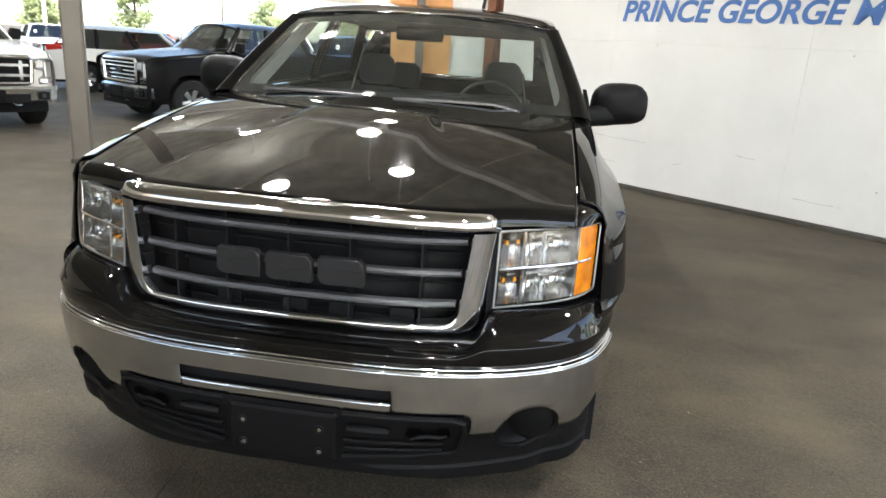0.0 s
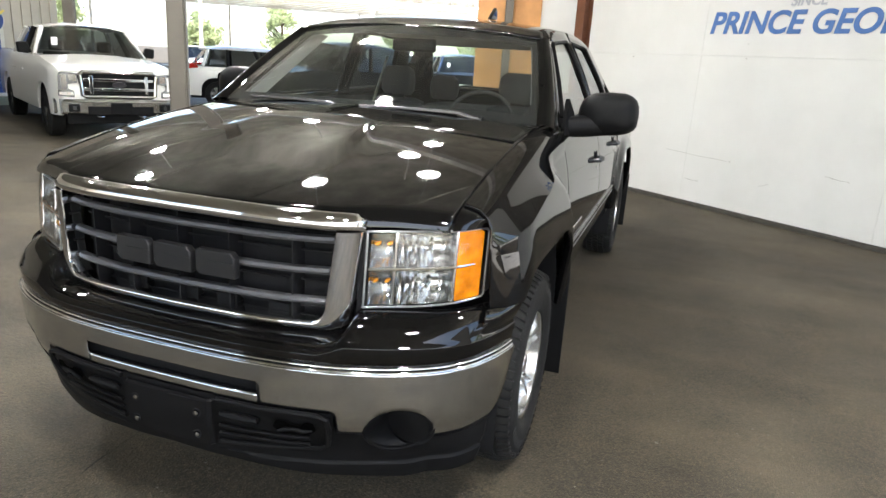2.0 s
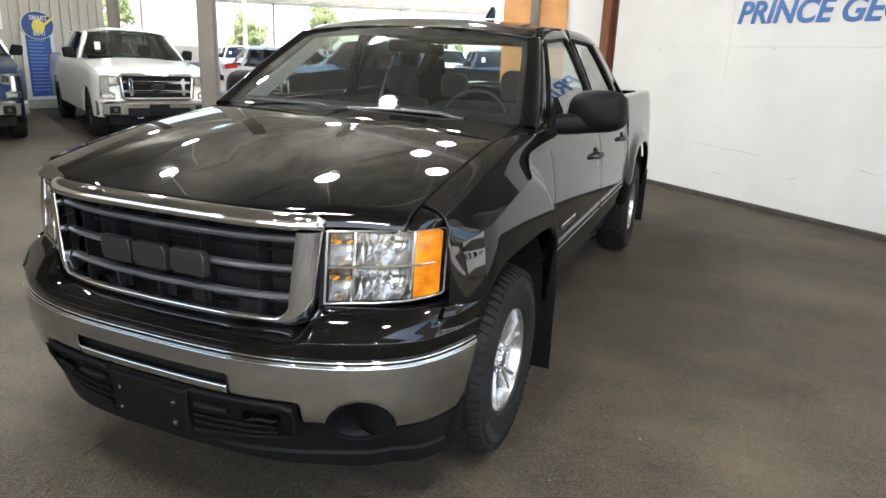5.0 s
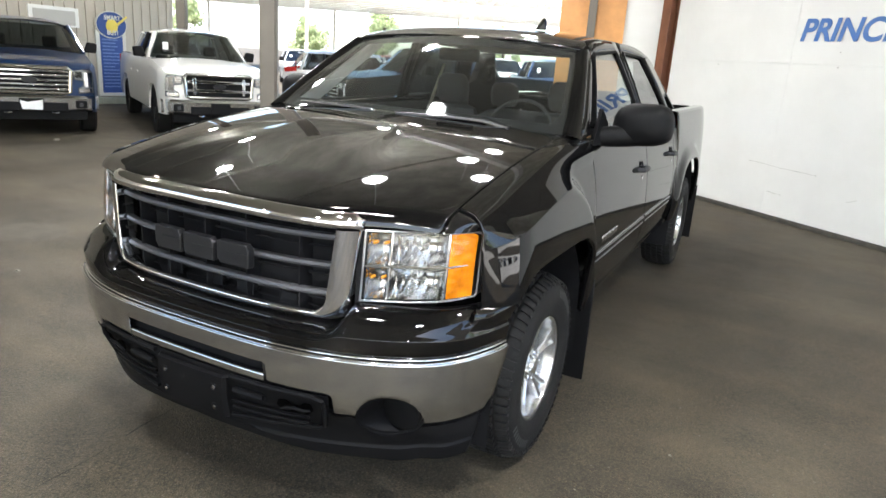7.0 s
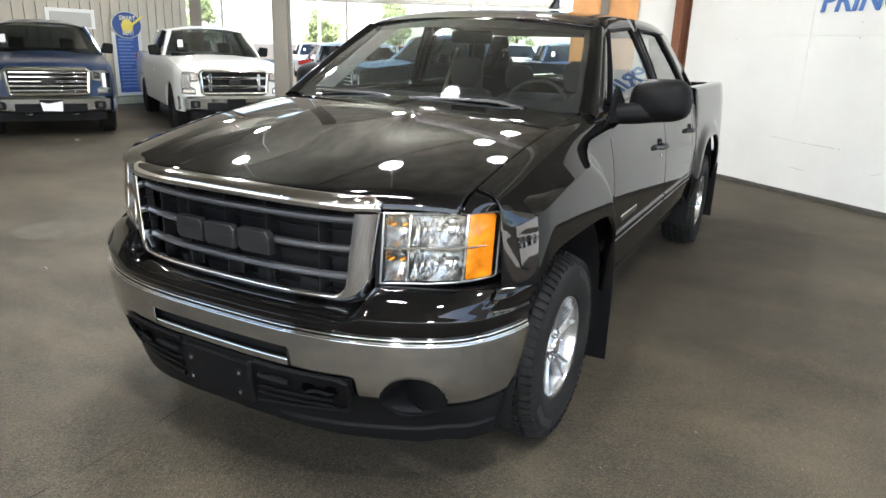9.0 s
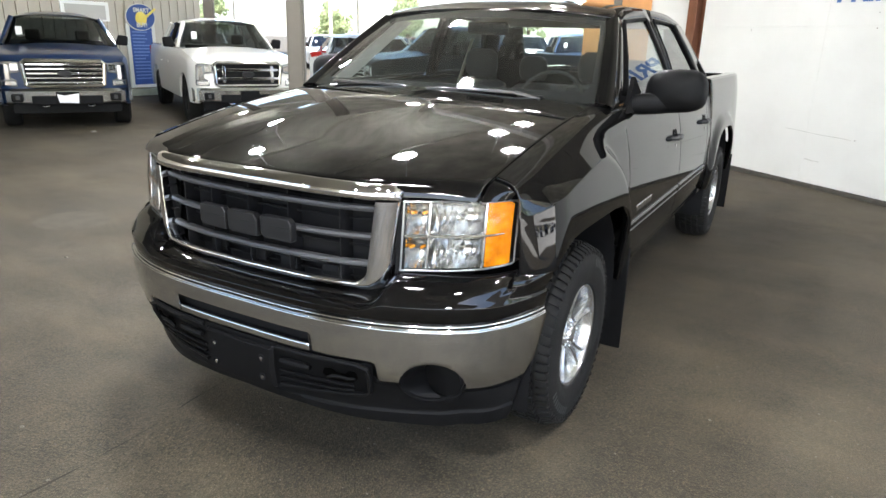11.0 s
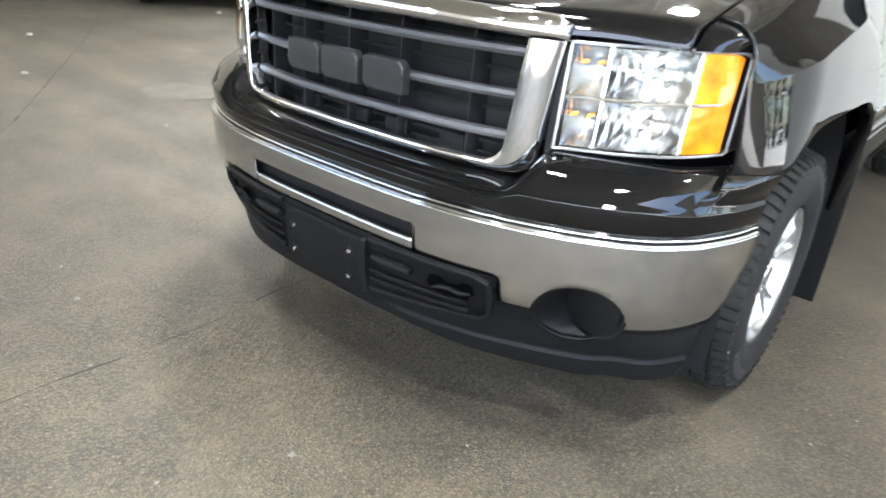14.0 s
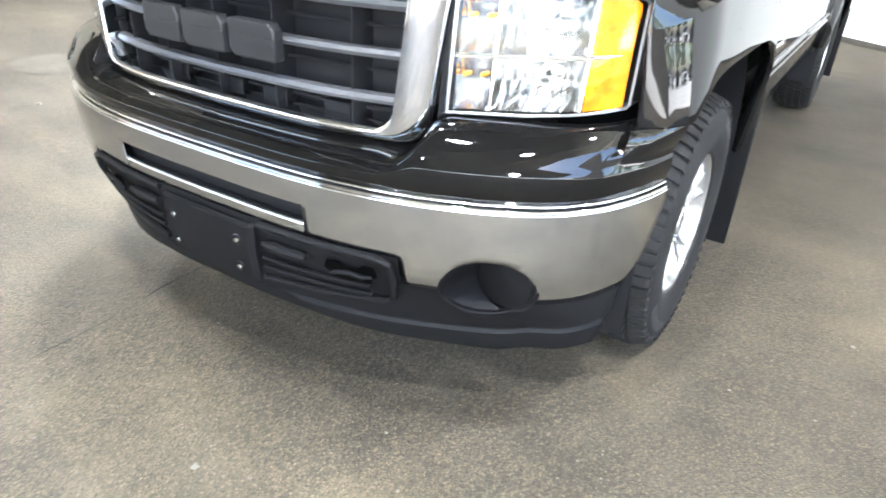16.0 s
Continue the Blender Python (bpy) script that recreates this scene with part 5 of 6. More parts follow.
def floor_line(name, pts, width, label):
    bm = bmesh.new()
    rows = []
    for i in range(len(pts) - 1):
        a, b = Vector((*pts[i], 0)), Vector((*pts[i + 1], 0))
        n = max(2, int((b - a).length / 0.05))
        side = Vector((-(b - a).y, (b - a).x, 0)).normalized()
        for k in range(n + (i == len(pts) - 2)):
            p = a.lerp(b, k / n)
            w = noise.noise(p * 9.0)
            c = p + side * 0.012 * noise.noise(p * 5.0 + Vector((7, 3, 0)))
            h = width * max(0.05, 0.45 + 1.3 * w)
            rows.append([c - side * h + Vector((0, 0, 0.0015)), c + side * h + Vector((0, 0, 0.0015))])
    sheet(bm, rows, flip=True)
    return tagged(part(name, bm, CRACK, smooth=False), label, "floor crack", kind="structure")


floor_line("floor_crack", [(-0.57, 1.6), (-0.55, 0.34), (-0.505, -0.07), (-0.49, -0.39), (-0.50, -0.62), (-0.49, -0.86)], 0.0045, "dark crack in the asphalt under the bumper")
floor_line("floor_joint", [(-1.6, -1.0), (-2.76, -0.2), (-3.56, 0.35), (-6.66, 2.12), (-9.0, 3.4)], 0.008, "dark tarred joint across the floor")
bm = bmesh.new()
ring = []
for k in range(28):
    a = 2 * math.pi * k / 28
    r = 1 + 0.12 * noise.noise(Vector((math.cos(a) * 2, math.sin(a) * 2, 4)))
    ring.append(bm.verts.new((-3.86 + 0.34 * r * math.cos(a), 1.70 + 0.30 * r * math.sin(a), 0.004)))
bm.faces.new(ring)
tagged(part("floor_patch", bm, PATCH, smooth=False), "pale round patch in the floor", "floor patch", kind="structure")

# grit and scraps lying about
GRIT = mat("pale_scraps", (0.16, 0.148, 0.12), 0.8, vary=0.3, scale=30)
random.seed(11)


def flake(bm, x, y, r):
    a0 = random.uniform(0, 6)
    n = random.randint(5, 7)
    low, top = [], []
    for k in range(n):
        a = a0 + 2 * math.pi * k / n
        q = r * random.uniform(0.6, 1.2)
        low.append(bm.verts.new((x + q * math.cos(a), y + q * math.sin(a), 0.0)))
        top.append(bm.verts.new((x + 0.6 * q * math.cos(a), y + 0.6 * q * math.sin(a), r * random.uniform(0.3, 0.6))))
    bm.faces.new(top)
    for k in range(n):
        bm.faces.new([low[k], low[(k + 1) % n], top[(k + 1) % n], top[k]])


for x, y, r in ((1.555, 1.31, 0.012), (1.26, 0.82, 0.008), (-0.955, -0.355, 0.016), (0.23, -0.30, 0.015), (0.54, 0.07, 0.008), (-1.25, -0.29, 0.010), (-2.94, 1.07, 0.03), (-5.09, 0.96, 0.05), (-7.2, 1.77, 0.06), (-8.74, 5.12, 0.07), (0.68, -0.07, 0.008), (-0.52, -0.50, 0.010), (0.08, -0.60, 0.010)):
    bm = bmesh.new()
    flake(bm, x, y, r * 0.75)
    tagged(part("scrap", bm, GRIT, smooth=False), "pale scrap lying on the asphalt floor", "scrap", "scraps on the floor")
bm = bmesh.new()
for k in range(900):
    flake(bm, random.uniform(-2.5, 2.2), random.uniform(-1.3, 2.0), random.choice((0.002, 0.003, 0.003, 0.004, 0.0055)))
tagged(part("grit", bm, mat("loose_grit", (0.115, 0.105, 0.088), 0.9, vary=0.4, scale=40), smooth=False), "loose grit strewn over the asphalt", "grit", kind="stuff")

# white panel wall on the line y = 9.0 - 0.78 x
WD = Vector((0.7885, -0.6150, 0))
WN = Vector((-0.6150, -0.7885, 0))
W0 = Vector((-0.02, 9.0 + 0.0156, 0))
WALL_LEN, CEIL_Z, WHITE_Z = 8.3, 4.8, 3.7
WANG = math.degrees(math.atan2(WD.y, WD.x))
WM = Matrix.Translation(W0) @ Matrix(((WD.x, -WN.x, 0, 0), (WD.y, -WN.y, 0, 0), (0, 0, 1, 0), (0, 0, 0, 1)))
bm = bmesh.new()
box(bm, 0, WALL_LEN, 0.03, 0.2, 0.0, CEIL_Z)
bmesh.ops.transform(bm, matrix=WM, verts=bm.verts)
wall = tagged(part("wall_east", bm, WALLWHITE), "white panelled wall with blue lettering", "wall", kind="structure")
JOINT_Z = 1.90
for k in range(4):
    for z0, z1 in ((0.055, JOINT_Z - 0.001), (JOINT_Z + 0.001, WHITE_Z)):
        x0 = -0.42 + 2.44 * k
        bm = bmesh.new()
        box(bm, max(0, x0 + 0.0008), min(WALL_LEN, x0 + 2.44 - 0.0008), 0.0 if z0 < 1 else -0.003, 0.03, z0, z1)
        bmesh.ops.transform(bm, matrix=WM, verts=bm.verts)
        part("wall_panel", bm, WALLWHITE, wall, bevel=0.001)
for k in range(int(WALL_LEN / 0.6) + 1):
    bm = bmesh.new()
    box(bm, 0.6 * k + 0.004, min(WALL_LEN, 0.6 * k + 0.596), -0.02, 0.029, WHITE_Z + 0.004, CEIL_Z + 0.2)
    bmesh.ops.transform(bm, matrix=WM, verts=bm.verts)
    part("dark_board", bm, DARKCEIL, wall)
bm = bmesh.new()
box(bm, 0, WALL_LEN, -0.03, 0.028, 0.0, 0.05)
bmesh.ops.transform(bm, matrix=WM, verts=bm.verts)
tagged(part("baseboard", bm, TRIMDARK, bevel=0.006), "dark dirty strip along the wall's foot", "baseboard", kind="structure")


# unseen boarded wall beyond the opening, added to darken the fender's reflection
bm = bmesh.new()
for k in range(16):
    box(bm, 12.4 + 0.6 * k, 12.4 + 0.6 * k + 0.592, 0.0, 0.15, 0.0, CEIL_Z + 0.2)
bmesh.ops.transform(bm, matrix=WM, verts=bm.verts)
tagged(part("unseen_wall_east", bm, DARKCEIL, smooth=False), "unseen dark boarded wall added to darken the fender's reflection", "wall", kind="structure")

# screws and scuffs on the panels
SCUFF = mat("wall_scuff", (0.30, 0.29, 0.27), 0.7, vary=0.3, scale=20)
random.seed(3)
for x, z in ((2.665, 0.647), (2.65, 1.875), (2.645, 2.04), (3.93, 0.655), (0.9, 1.86), (4.9, 1.85), (6.3, 0.9), (5.4, 0.5)):
    bm = bmesh.new()
    lathe(bm, [(-0.004, 0.0005), (-0.004, 0.006), (0.001, 0.009)], 10, "y", (x, 0, z))
    bmesh.ops.transform(bm, matrix=WM, verts=bm.verts)
    part("panel_screw", bm, SCUFF, wall)
for x0, z0, x1, z1 in ((1.70, 0.675, 2.62, 0.642), (3.85, 0.665, 4.12, 0.640), (2.05, 0.34, 2.26, 0.33), (3.1, 0.42, 3.22, 0.46), (4.6, 0.28, 5.1, 0.27)):
    bm = bmesh.new()
    rows = []
    for k in span(0, 1, 14):
        h = 0.0022 * (0.4 + random.random())
        rows.append([(x0 + (x1 - x0) * k, -0.0015, z0 + (z1 - z0) * k + 0.004 * math.sin(9 * k) + e * h) for e in (-1, 1)])
    sheet(bm, rows)
    bmesh.ops.transform(bm, matrix=WM, verts=bm.verts)
    part("panel_scuff", bm, SCUFF, wall, smooth=False)


def lettering(body, size, along, z, material, shear=0.2, out=0.012, spacing=1.0, m=None, squeeze=1.0):
    cu = bpy.data.curves.new("lettering", "FONT")
    cu.body, cu.size, cu.shear, cu.extrude, cu.offset = body, size, shear, 0.002, 0.009 * size / 0.34
    cu.space_character = spacing
    tmp = new("lettering_tmp", cu)
    dg = bpy.context.evaluated_depsgraph_get()
    me = bpy.data.meshes.new_from_object(tmp.evaluated_get(dg))
    bpy.data.objects.remove(tmp)
    me.materials.clear()
    me.materials.append(material)
    ob = new("wall_lettering", me)
    ob.matrix_world = m if m is not None else WM @ Matrix.Translation((along, -out, z)) @ pose(0, 0, 0, 90) @ Matrix.Diagonal((squeeze, 1, 1, 1))
    return ob


W_P = (Vector((1.665, 7.72, 0)) - W0).dot(WD)
tagged(lettering("PRINCE GEORGE MOTORS", 0.345, W_P - 0.04, 2.165, BLUELET, squeeze=1.01), "blue slanted capital lettering on the white wall", "lettering")
tagged(lettering("SINCE", 0.15, W_P + 0.96, 2.455, GREYLET), "small grey slanted lettering on the white wall", "lettering")

# brown steel post at the wall's end, white return and plywood
bm = bmesh.new()
for x0, x1, y0, y1 in ((-0.085, 0.085, -0.09, -0.075), (-0.085, 0.085, 0.075, 0.09), (-0.012, 0.012, -0.075, 0.075)):
    box(bm, x0, x1, y0, y1, 0, CEIL_Z)
bmesh.ops.transform(bm, matrix=Matrix.Translation((-0.16, 9.16, 0)) @ pose(0, 0, 0, 0, 0, WANG), verts=bm.verts)
tagged(part("steel_post", bm, BROWN), "brown painted steel post at the wall's end", "post")
bm = bmesh.new()
box(bm, -0.95, -0.26, 9.32, 9.40, 0, CEIL_Z)
tagged(part("wall_return", bm, WALLWHITE), "white return wall beside the brown post", "wall", kind="structure")
ply = thing("plywood_wall", pose(-1.32, 9.1, 0, 0, 0, 18), "orange-brown plywood cladding with a dark post", "cladding")
for k in range(2):
    boxpart("board", (-0.48 + 0.5 * k, 0.01 + 0.5 * k - 0.006, 0, 0.03, 0.0, CEIL_Z - 0.02), WOOD, ply, bevel=0.003)
boxpart("dark_post", (-0.06, 0.06, -0.13, -0.002, 0, CEIL_Z - 0.02), POSTGREY, ply, "dark grey post before the plywood", bevel=0.006)
for z in (2.0, 2.9):
    boxpart("batten", (-0.48, 0.50, -0.03, -0.002, z, z + 0.09), WOOD, ply, bevel=0.003)


def post(x, y, w=0.20, yaw=30):
    p = thing("wood_post", pose(x, y, 0, 0, 0, yaw), "grey-brown painted square post on a base", "post", "canopy posts")
    boxpart("shaft", (-w / 2, w / 2, -w / 2, w / 2, 0.0, CEIL_Z), POSTGREY, p, bevel=0.008)
    for s in (-1, 1):
        boxpart("edge_board", (s * w / 2, s * (w / 2 + 0.018), -w * 0.32, w * 0.32, 0.0, CEIL_Z), POSTGREY, p, bevel=0.003)
    boxpart("foot", (-w / 2 - 0.03, w / 2 + 0.03, -w / 2 - 0.03, w / 2 + 0.03, 0.0, 0.06), TRIMDARK, p, bevel=0.01)
    return p


post(-4.9, 5.85)
post(-11.5, 10.2)
post(-4.9, -11.4)
post(7.6, -12.5)
post(-12.5, -5.0)

# ceiling: pale boards at the back, darkness over the aisle put into their colour
CM = Matrix(((0.905, 0.425, 0, 0.0), (-0.425, 0.905, 0, 3.4), (0, 0, 1, 0), (0, 0, 0, 1)))


def roof_piece(name, a0, a1, y0, y1, material, label, step):
    bm = bmesh.new()
    box(bm, a0, a1, y0, y1, CEIL_Z + 0.30, CEIL_Z + 0.45)
    a = a0 + step / 2
    while a < a1:
        box(bm, a - 0.16, a + 0.16, y0, y1, CEIL_Z + 0.25, CEIL_Z + 0.298)
        a += step
    bmesh.ops.transform(bm, matrix=CM, verts=bm.verts)
    tagged(part(name, bm, material, smooth=False), label, "ceiling", kind="structure")


roof_piece("ceiling", -19, 9.0, -15.0, 8.5, CEIL, "board ceiling on shallow joists, coloured darker over the aisle for the hood's reflection", 2.4)
for y in (2.2, 4.8, 8.0):
    bm = bmesh.new()
    box(bm, -19, 9.0, y - 0.1, y + 0.1, CEIL_Z + 0.10, CEIL_Z + 0.246)
    bmesh.ops.transform(bm, matrix=CM, verts=bm.verts)
    tagged(part("ceiling_beam", bm, JOIST, smooth=False), "long pale beam under the ceiling", "beam", kind="structure")


def high_bay(x, y, z, cap, size):
    l = thing("ceiling_or_fill_lamp", pose(x, y, z), "flat round glowing lamp hung on a thin cord, of a set with added fill lamps", "lamp", "ceiling lamps")
    bm = bmesh.new()
    lathe(bm, [(0.02, 0.04), (0.016, 0.085), (0.0, 0.118), (-0.012, 0.11), (-0.018, 0.07), (-0.02, 0.001)], 24, "z")
    bmesh.ops.scale(bm, vec=(size, size, 1), verts=bm.verts)
    part("glass_bowl", bm, LAMPGLOW, l)
    bm = bmesh.new()
    lathe(bm, [(0.09, 0.001), (0.09, 0.03), (0.05, cap * 0.6), (0.024, cap), (0.008, cap)], 20, "z")
    part("cap", bm, CAPWHITE, l)
    bm = bmesh.new()
    tube(bm, [(0, 0, 0.085), (0, 0, CEIL_Z + 0.30 - z)], 0.006, 6)
    part("cord", bm, CAPWHITE, l)


# unseen beige walls, added with a gap to shape reflections in chrome and headlamps
for x0, x1 in ((-19, -8.5), (1.5, 5.0)):
    bm = bmesh.new()
    box(bm, x0, x1, -15.2, -15.0, 0.0, CEIL_Z + 0.3)
    bmesh.ops.transform(bm, matrix=CM, verts=bm.verts)
    tagged(part("unseen_wall_south", bm, SIDING, smooth=False), "unseen beige wall added to shape the light and reflections on the truck's front", "wall", kind="structure")
for x, y, size in LAMPS:
    high_bay(x, y, 4.2, 0.10 if x < -3 else 0.16, size)

# ---- beige building with its sign, at the back ----
BX = -14.15
hall = thing("metal_building", pose(BX, 0, 0), "beige ribbed metal building wall", "building", kind="structure")
boxpart("wall", (-0.3, -0.03, -12, 12.1, 0, CEIL_Z), SIDING, hall)
bm = bmesh.new()
y = -12.0
while y < 12.05:
    box(bm, -0.03, 0.0, y, y + 0.20, 0.22, CEIL_Z)
    y += 0.27
part("siding_ribs", bm, SIDING, hall, smooth=False)
boxpart("kerb", (-0.03, 0.25, -12, 12.1, 0, 0.18), mat("kerb_concrete", (0.30, 0.31, 0.24), 0.85, vary=0.15, scale=4), hall, bevel=0.02)
boxpart("window_frame", (0.0, 0.04, 8.15, 9.38, 1.82, 2.27), mat("white_frame", (0.8, 0.8, 0.78), 0.5), hall, bevel=0.005)
boxpart("window_pane", (0.04, 0.046, 8.25, 9.28, 1.86, 2.19), mat("pale_blind", (0.45, 0.44, 0.41), 0.4), hall)

sg = thing("advertising_sign", pose(BX + 0.02, 10.2, 0, 0, 0, 90), "tall blue sign with an oval head on the beige wall", "sign")
SIGNBLUE = mat("sign_blue", (0.012, 0.05, 0.22), 0.4, vary=0.1, scale=2)
SIGNFRAME = mat("sign_frame", (0.62, 0.61, 0.56), 0.5)
SIGNTEXT = mat("sign_pale", (0.11, 0.18, 0.42), 0.5)
SIGNYEL = mat("sign_yellow", (0.75, 0.60, 0.10), 0.5)
boxpart("frame", (-0.43, 0.43, -0.05, -0.005, 0.20, 1.80), SIGNFRAME, sg, bevel=0.006)
boxpart("panel", (-0.32, 0.32, -0.062, -0.052, 0.28, 1.76), SIGNBLUE, sg)
random.seed(5)
for k in range(15):
    z = 0.42 + 0.083 * k
    wd = random.uniform(0.16, 0.27)
    boxpart("text_bar", (-0.27, -0.27 + 2 * wd, -0.066, -0.0625, z, z + 0.028), SIGNTEXT, sg)
bm = bmesh.new()
lathe(bm, [(-0.10, 0.001), (-0.10, 0.99), (-0.095, 1.0), (-0.05, 1.0)], 40, "y", (0, 0, 0))
bmesh.ops.transform(bm, matrix=Matrix.Translation((0, 0, 1.96)) @ Matrix.Diagonal((0.44, 1, 0.33, 1)), verts=bm.verts)
part("oval_rim", bm, SIGNFRAME, sg)
bm = bmesh.new()
lathe(bm, [(-0.108, 0.001), (-0.108, 0.94), (-0.10, 0.95)], 40, "y", (0, 0, 0))
bmesh.ops.transform(bm, matrix=Matrix.Translation((0, 0, 1.96)) @ Matrix.Diagonal((0.44, 1, 0.33, 1)), verts=bm.verts)
part("oval_face", bm, SIGNBLUE, sg)
bm = bmesh.new()
lathe(bm, [(-0.116, 0.001), (-0.116, 0.16), (-0.11, 0.17)], 24, "y", (0, 0, 1.93))
part("yellow_disc", bm, SIGNYEL, sg)
bm = bmesh.new()
prism(bm, [(-0.02, -0.12, 1.90), (0.42, -0.12, 2.20), (0.46, -0.12, 2.17), (0.05, -0.12, 1.86)], (0, 0.006, 0))
part("yellow_swoosh", bm, SIGNYEL, sg)
for body, z in (("SMART", 2.08), ("BUY!", 1.72)):
    ob = lettering(body, 0.15, 0, 0, SIGNFRAME, shear=0, spacing=1.0, m=pose(0, 0, 0))
    ob.name = "sign_word"
    ob.parent = sg
    ob.matrix_basis = pose(-0.22 if len(body) > 4 else -0.16, -0.121, z, 90)


# ---- other vehicles ----
VPAINT = {
    "blue": mat("blue_paint", (0.006, 0.024, 0.072), 0.3, coat=0.6),
    "white": mat("white_paint", (0.75, 0.74, 0.70), 0.35, coat=0.8),
    "dark": mat("charcoal_paint", (0.006, 0.006, 0.0065), 0.22, spec=0.07),
    "silver": mat("silver_paint", (0.45, 0.46, 0.47), 0.35, metal=0.4, coat=0.8),
    "red": mat("red_paint", (0.35, 0.03, 0.02), 0.3, coat=1.0),
}
HEADGLASS = mat("headlamp_pattern", (0.20, 0.205, 0.21), 0.2, metal=0.5, bump=0.5, bump_scale=30)
PALETAG = mat("pale_tag", (0.75, 0.75, 0.75), 0.6)


def simple_wheel(parent, s, x, y, r, w):
    bm = bmesh.new()
    lathe(bm, [(-w / 2, r * 0.6), (-w / 2, r * 0.93), (-w * 0.36, r), (w * 0.36, r), (w / 2, r * 0.93), (w / 2, r * 0.62), (w * 0.42, r * 0.58)], 28, centre=(x, y, r))
    bmesh.ops.recalc_face_normals(bm, faces=bm.faces)
    t = part("wheel", bm, RUBBER, parent)
    bm = bmesh.new()
    lathe(bm, [(s * w * 0.45, r * 0.6), (s * w * 0.36, r * 0.54), (s * w * 0.05, r * 0.52), (s * w * 0.05, 0.001)], 24, centre=(x, y, r))
    part("rim", bm, ALLOYDARK, t)
    for k in range(6):
        a = k * math.pi / 3 + 0.2
        bm = bmesh.new()
        c, sn = math.cos(a), math.sin(a)
        q = []
        for rr, hw in ((0.03, 0.035), (r * 0.58, 0.05)):
            for e in (-1, 1):
                q.append((x + s * w * (0.30 + 0.1 * (rr > 0.1)), y + rr * c - e * hw * sn, r + rr * sn + e * hw * c))
        prism(bm, [q[0], q[1], q[3], q[2]], (-s * 0.03, 0, 0))
        part("spoke", bm, ALLOY, t)


def vehicle(name, m, paint, label, L=5.9, W=2.0, H=1.92, hoodz=1.22, belt=1.32, cowl=1.45, ws_top=2.05, roof_end=3.7, cab_end=3.95, pickup=True, wb=3.68, fo=0.95, r=0.40, grille="bars", clear=0.42, group="parked vehicles", tag=False):
    """A parked pickup or estate; the front looks to -y, the origin lies on the ground under the front bumper."""
    v = thing(name, m, label, "pickup truck" if pickup else "car", group)
    p = VPAINT[paint]
    hw = W / 2
    hubs = (fo, fo + wb)
    deck = belt + 0.04 if pickup else None

    def sx(y, z):
        t = (z - 0.75) / 0.6
        x = hw - 0.05 * t * t
        x -= 0.10 * max(0, (0.45 - y) / 0.45) ** 2 + 0.06 * max(0, (y - L + 0.4) / 0.4) ** 2
        return x

    def topz(y):
        if y < cowl:
            return lerp(y, [(0.06, hoodz - 0.10), (0.2, hoodz - 0.03), (cowl, belt)])
        if pickup and y > cab_end:
            return belt + 0.03
        return belt

    def botz(y):
        z = clear
        for h in hubs:
            d = abs(y - h) / (r + 0.09)
            if d < 1:
                z = max(z, r + (r + 0.10) * (1 - d**2.6) ** (1 / 2.6))
        return z
    ys = sorted(set(span(0.06, L - 0.05, 34) + [h + (r + 0.09) * math.cos(math.pi * k / 14) for h in hubs for k in range(15)]))
    ys = [y for y in ys if 0.06 <= y <= L - 0.04]
    for s in (1, -1):
        bm = bmesh.new()
        sheet(bm, [[(s * (sx(y, botz(y)) - 0.05), y, botz(y) + 0.01)] + [(s * sx(y, z), y, z) for z in span(botz(y), topz(y) - 0.05, 7)] + [(s * (sx(y, topz(y)) - 0.035), y, topz(y))] for y in ys], flip=s < 0)
        part("body_side", bm, p, v, angle=40)
        for h in hubs:
            simple_wheel(v, s, s * (hw - 0.15), h, r, 0.26)
        # side glass
        rows = []
        for z in span(belt, H - 0.12, 5):
            k = (z - belt) / (H - 0.12 - belt)
            a = cowl + 0.30 + (ws_top + 0.12 - cowl - 0.30) * k
            b = (cab_end - 0.10) + (roof_end - 0.10 - cab_end + 0.10) * k
            rows.append([(s * (hw - 0.085 - 0.20 * k), a + (b - a) * t, z) for t in span(0, 1, 7)])
        bm = bmesh.new()
        sheet(bm, rows, flip=s > 0)
        orient(bm, (s, 0, 0.3))
        part("side_glass", bm, DARKGLASS, v)
        for t in (0.0, 0.46, 1.0) if pickup else (0.0, 0.4, 0.75, 1.0):
            bm = bmesh.new()
            k0, k1 = rows[0], rows[-1]
            i = t * 6
            j = int(min(5, i))
            f = i - j
            a = Vector(k0[j]).lerp(Vector(k0[j + 1]), f)
            b = Vector(k1[j]).lerp(Vector(k1[j + 1]), f)
            tube(bm, [a, b], 0.045, 8)
            part("pillar", bm, p if t in (0.0, 1.0) else PLASTIC, v)
        bm = bmesh.new()
        prism(bm, [(s * hw * 0.93, cowl + 0.42, belt + 0.03), (s * (hw + 0.15), cowl + 0.44, belt + 0.02), (s * (hw + 0.17), cowl + 0.44, belt + 0.2), (s * (hw + 0.0), cowl + 0.44, belt + 0.22)], (0, 0.12, 0))
        part("door_mirror", bm, PLASTIC, v, bevel=0.03)
        for y in ((2.65, 3.6) if pickup else (2.3, 3.3)):
            boxpart("door_handle", (s * (hw - 0.03), s * (hw + 0.012), y, y + 0.18, 1.02, 1.055), p, v, bevel=0.008)
    # hood, roof, glass
    bm = bmesh.new()
    sheet(bm, [[(k * (sx(y, topz(y)) - 0.035), y + 0.06 * k * k * (y < 0.3), topz(y) + 0.045 * (1 - k * k) * smooth01(y / 0.6) + (0.012 if abs(k) < 0.45 and y > 0.5 else 0)) for k in span(-1, 1, 15)] for y in [0.06, 0.1, 0.16, 0.25] + span(0.35, cowl + 0.05, 9)])
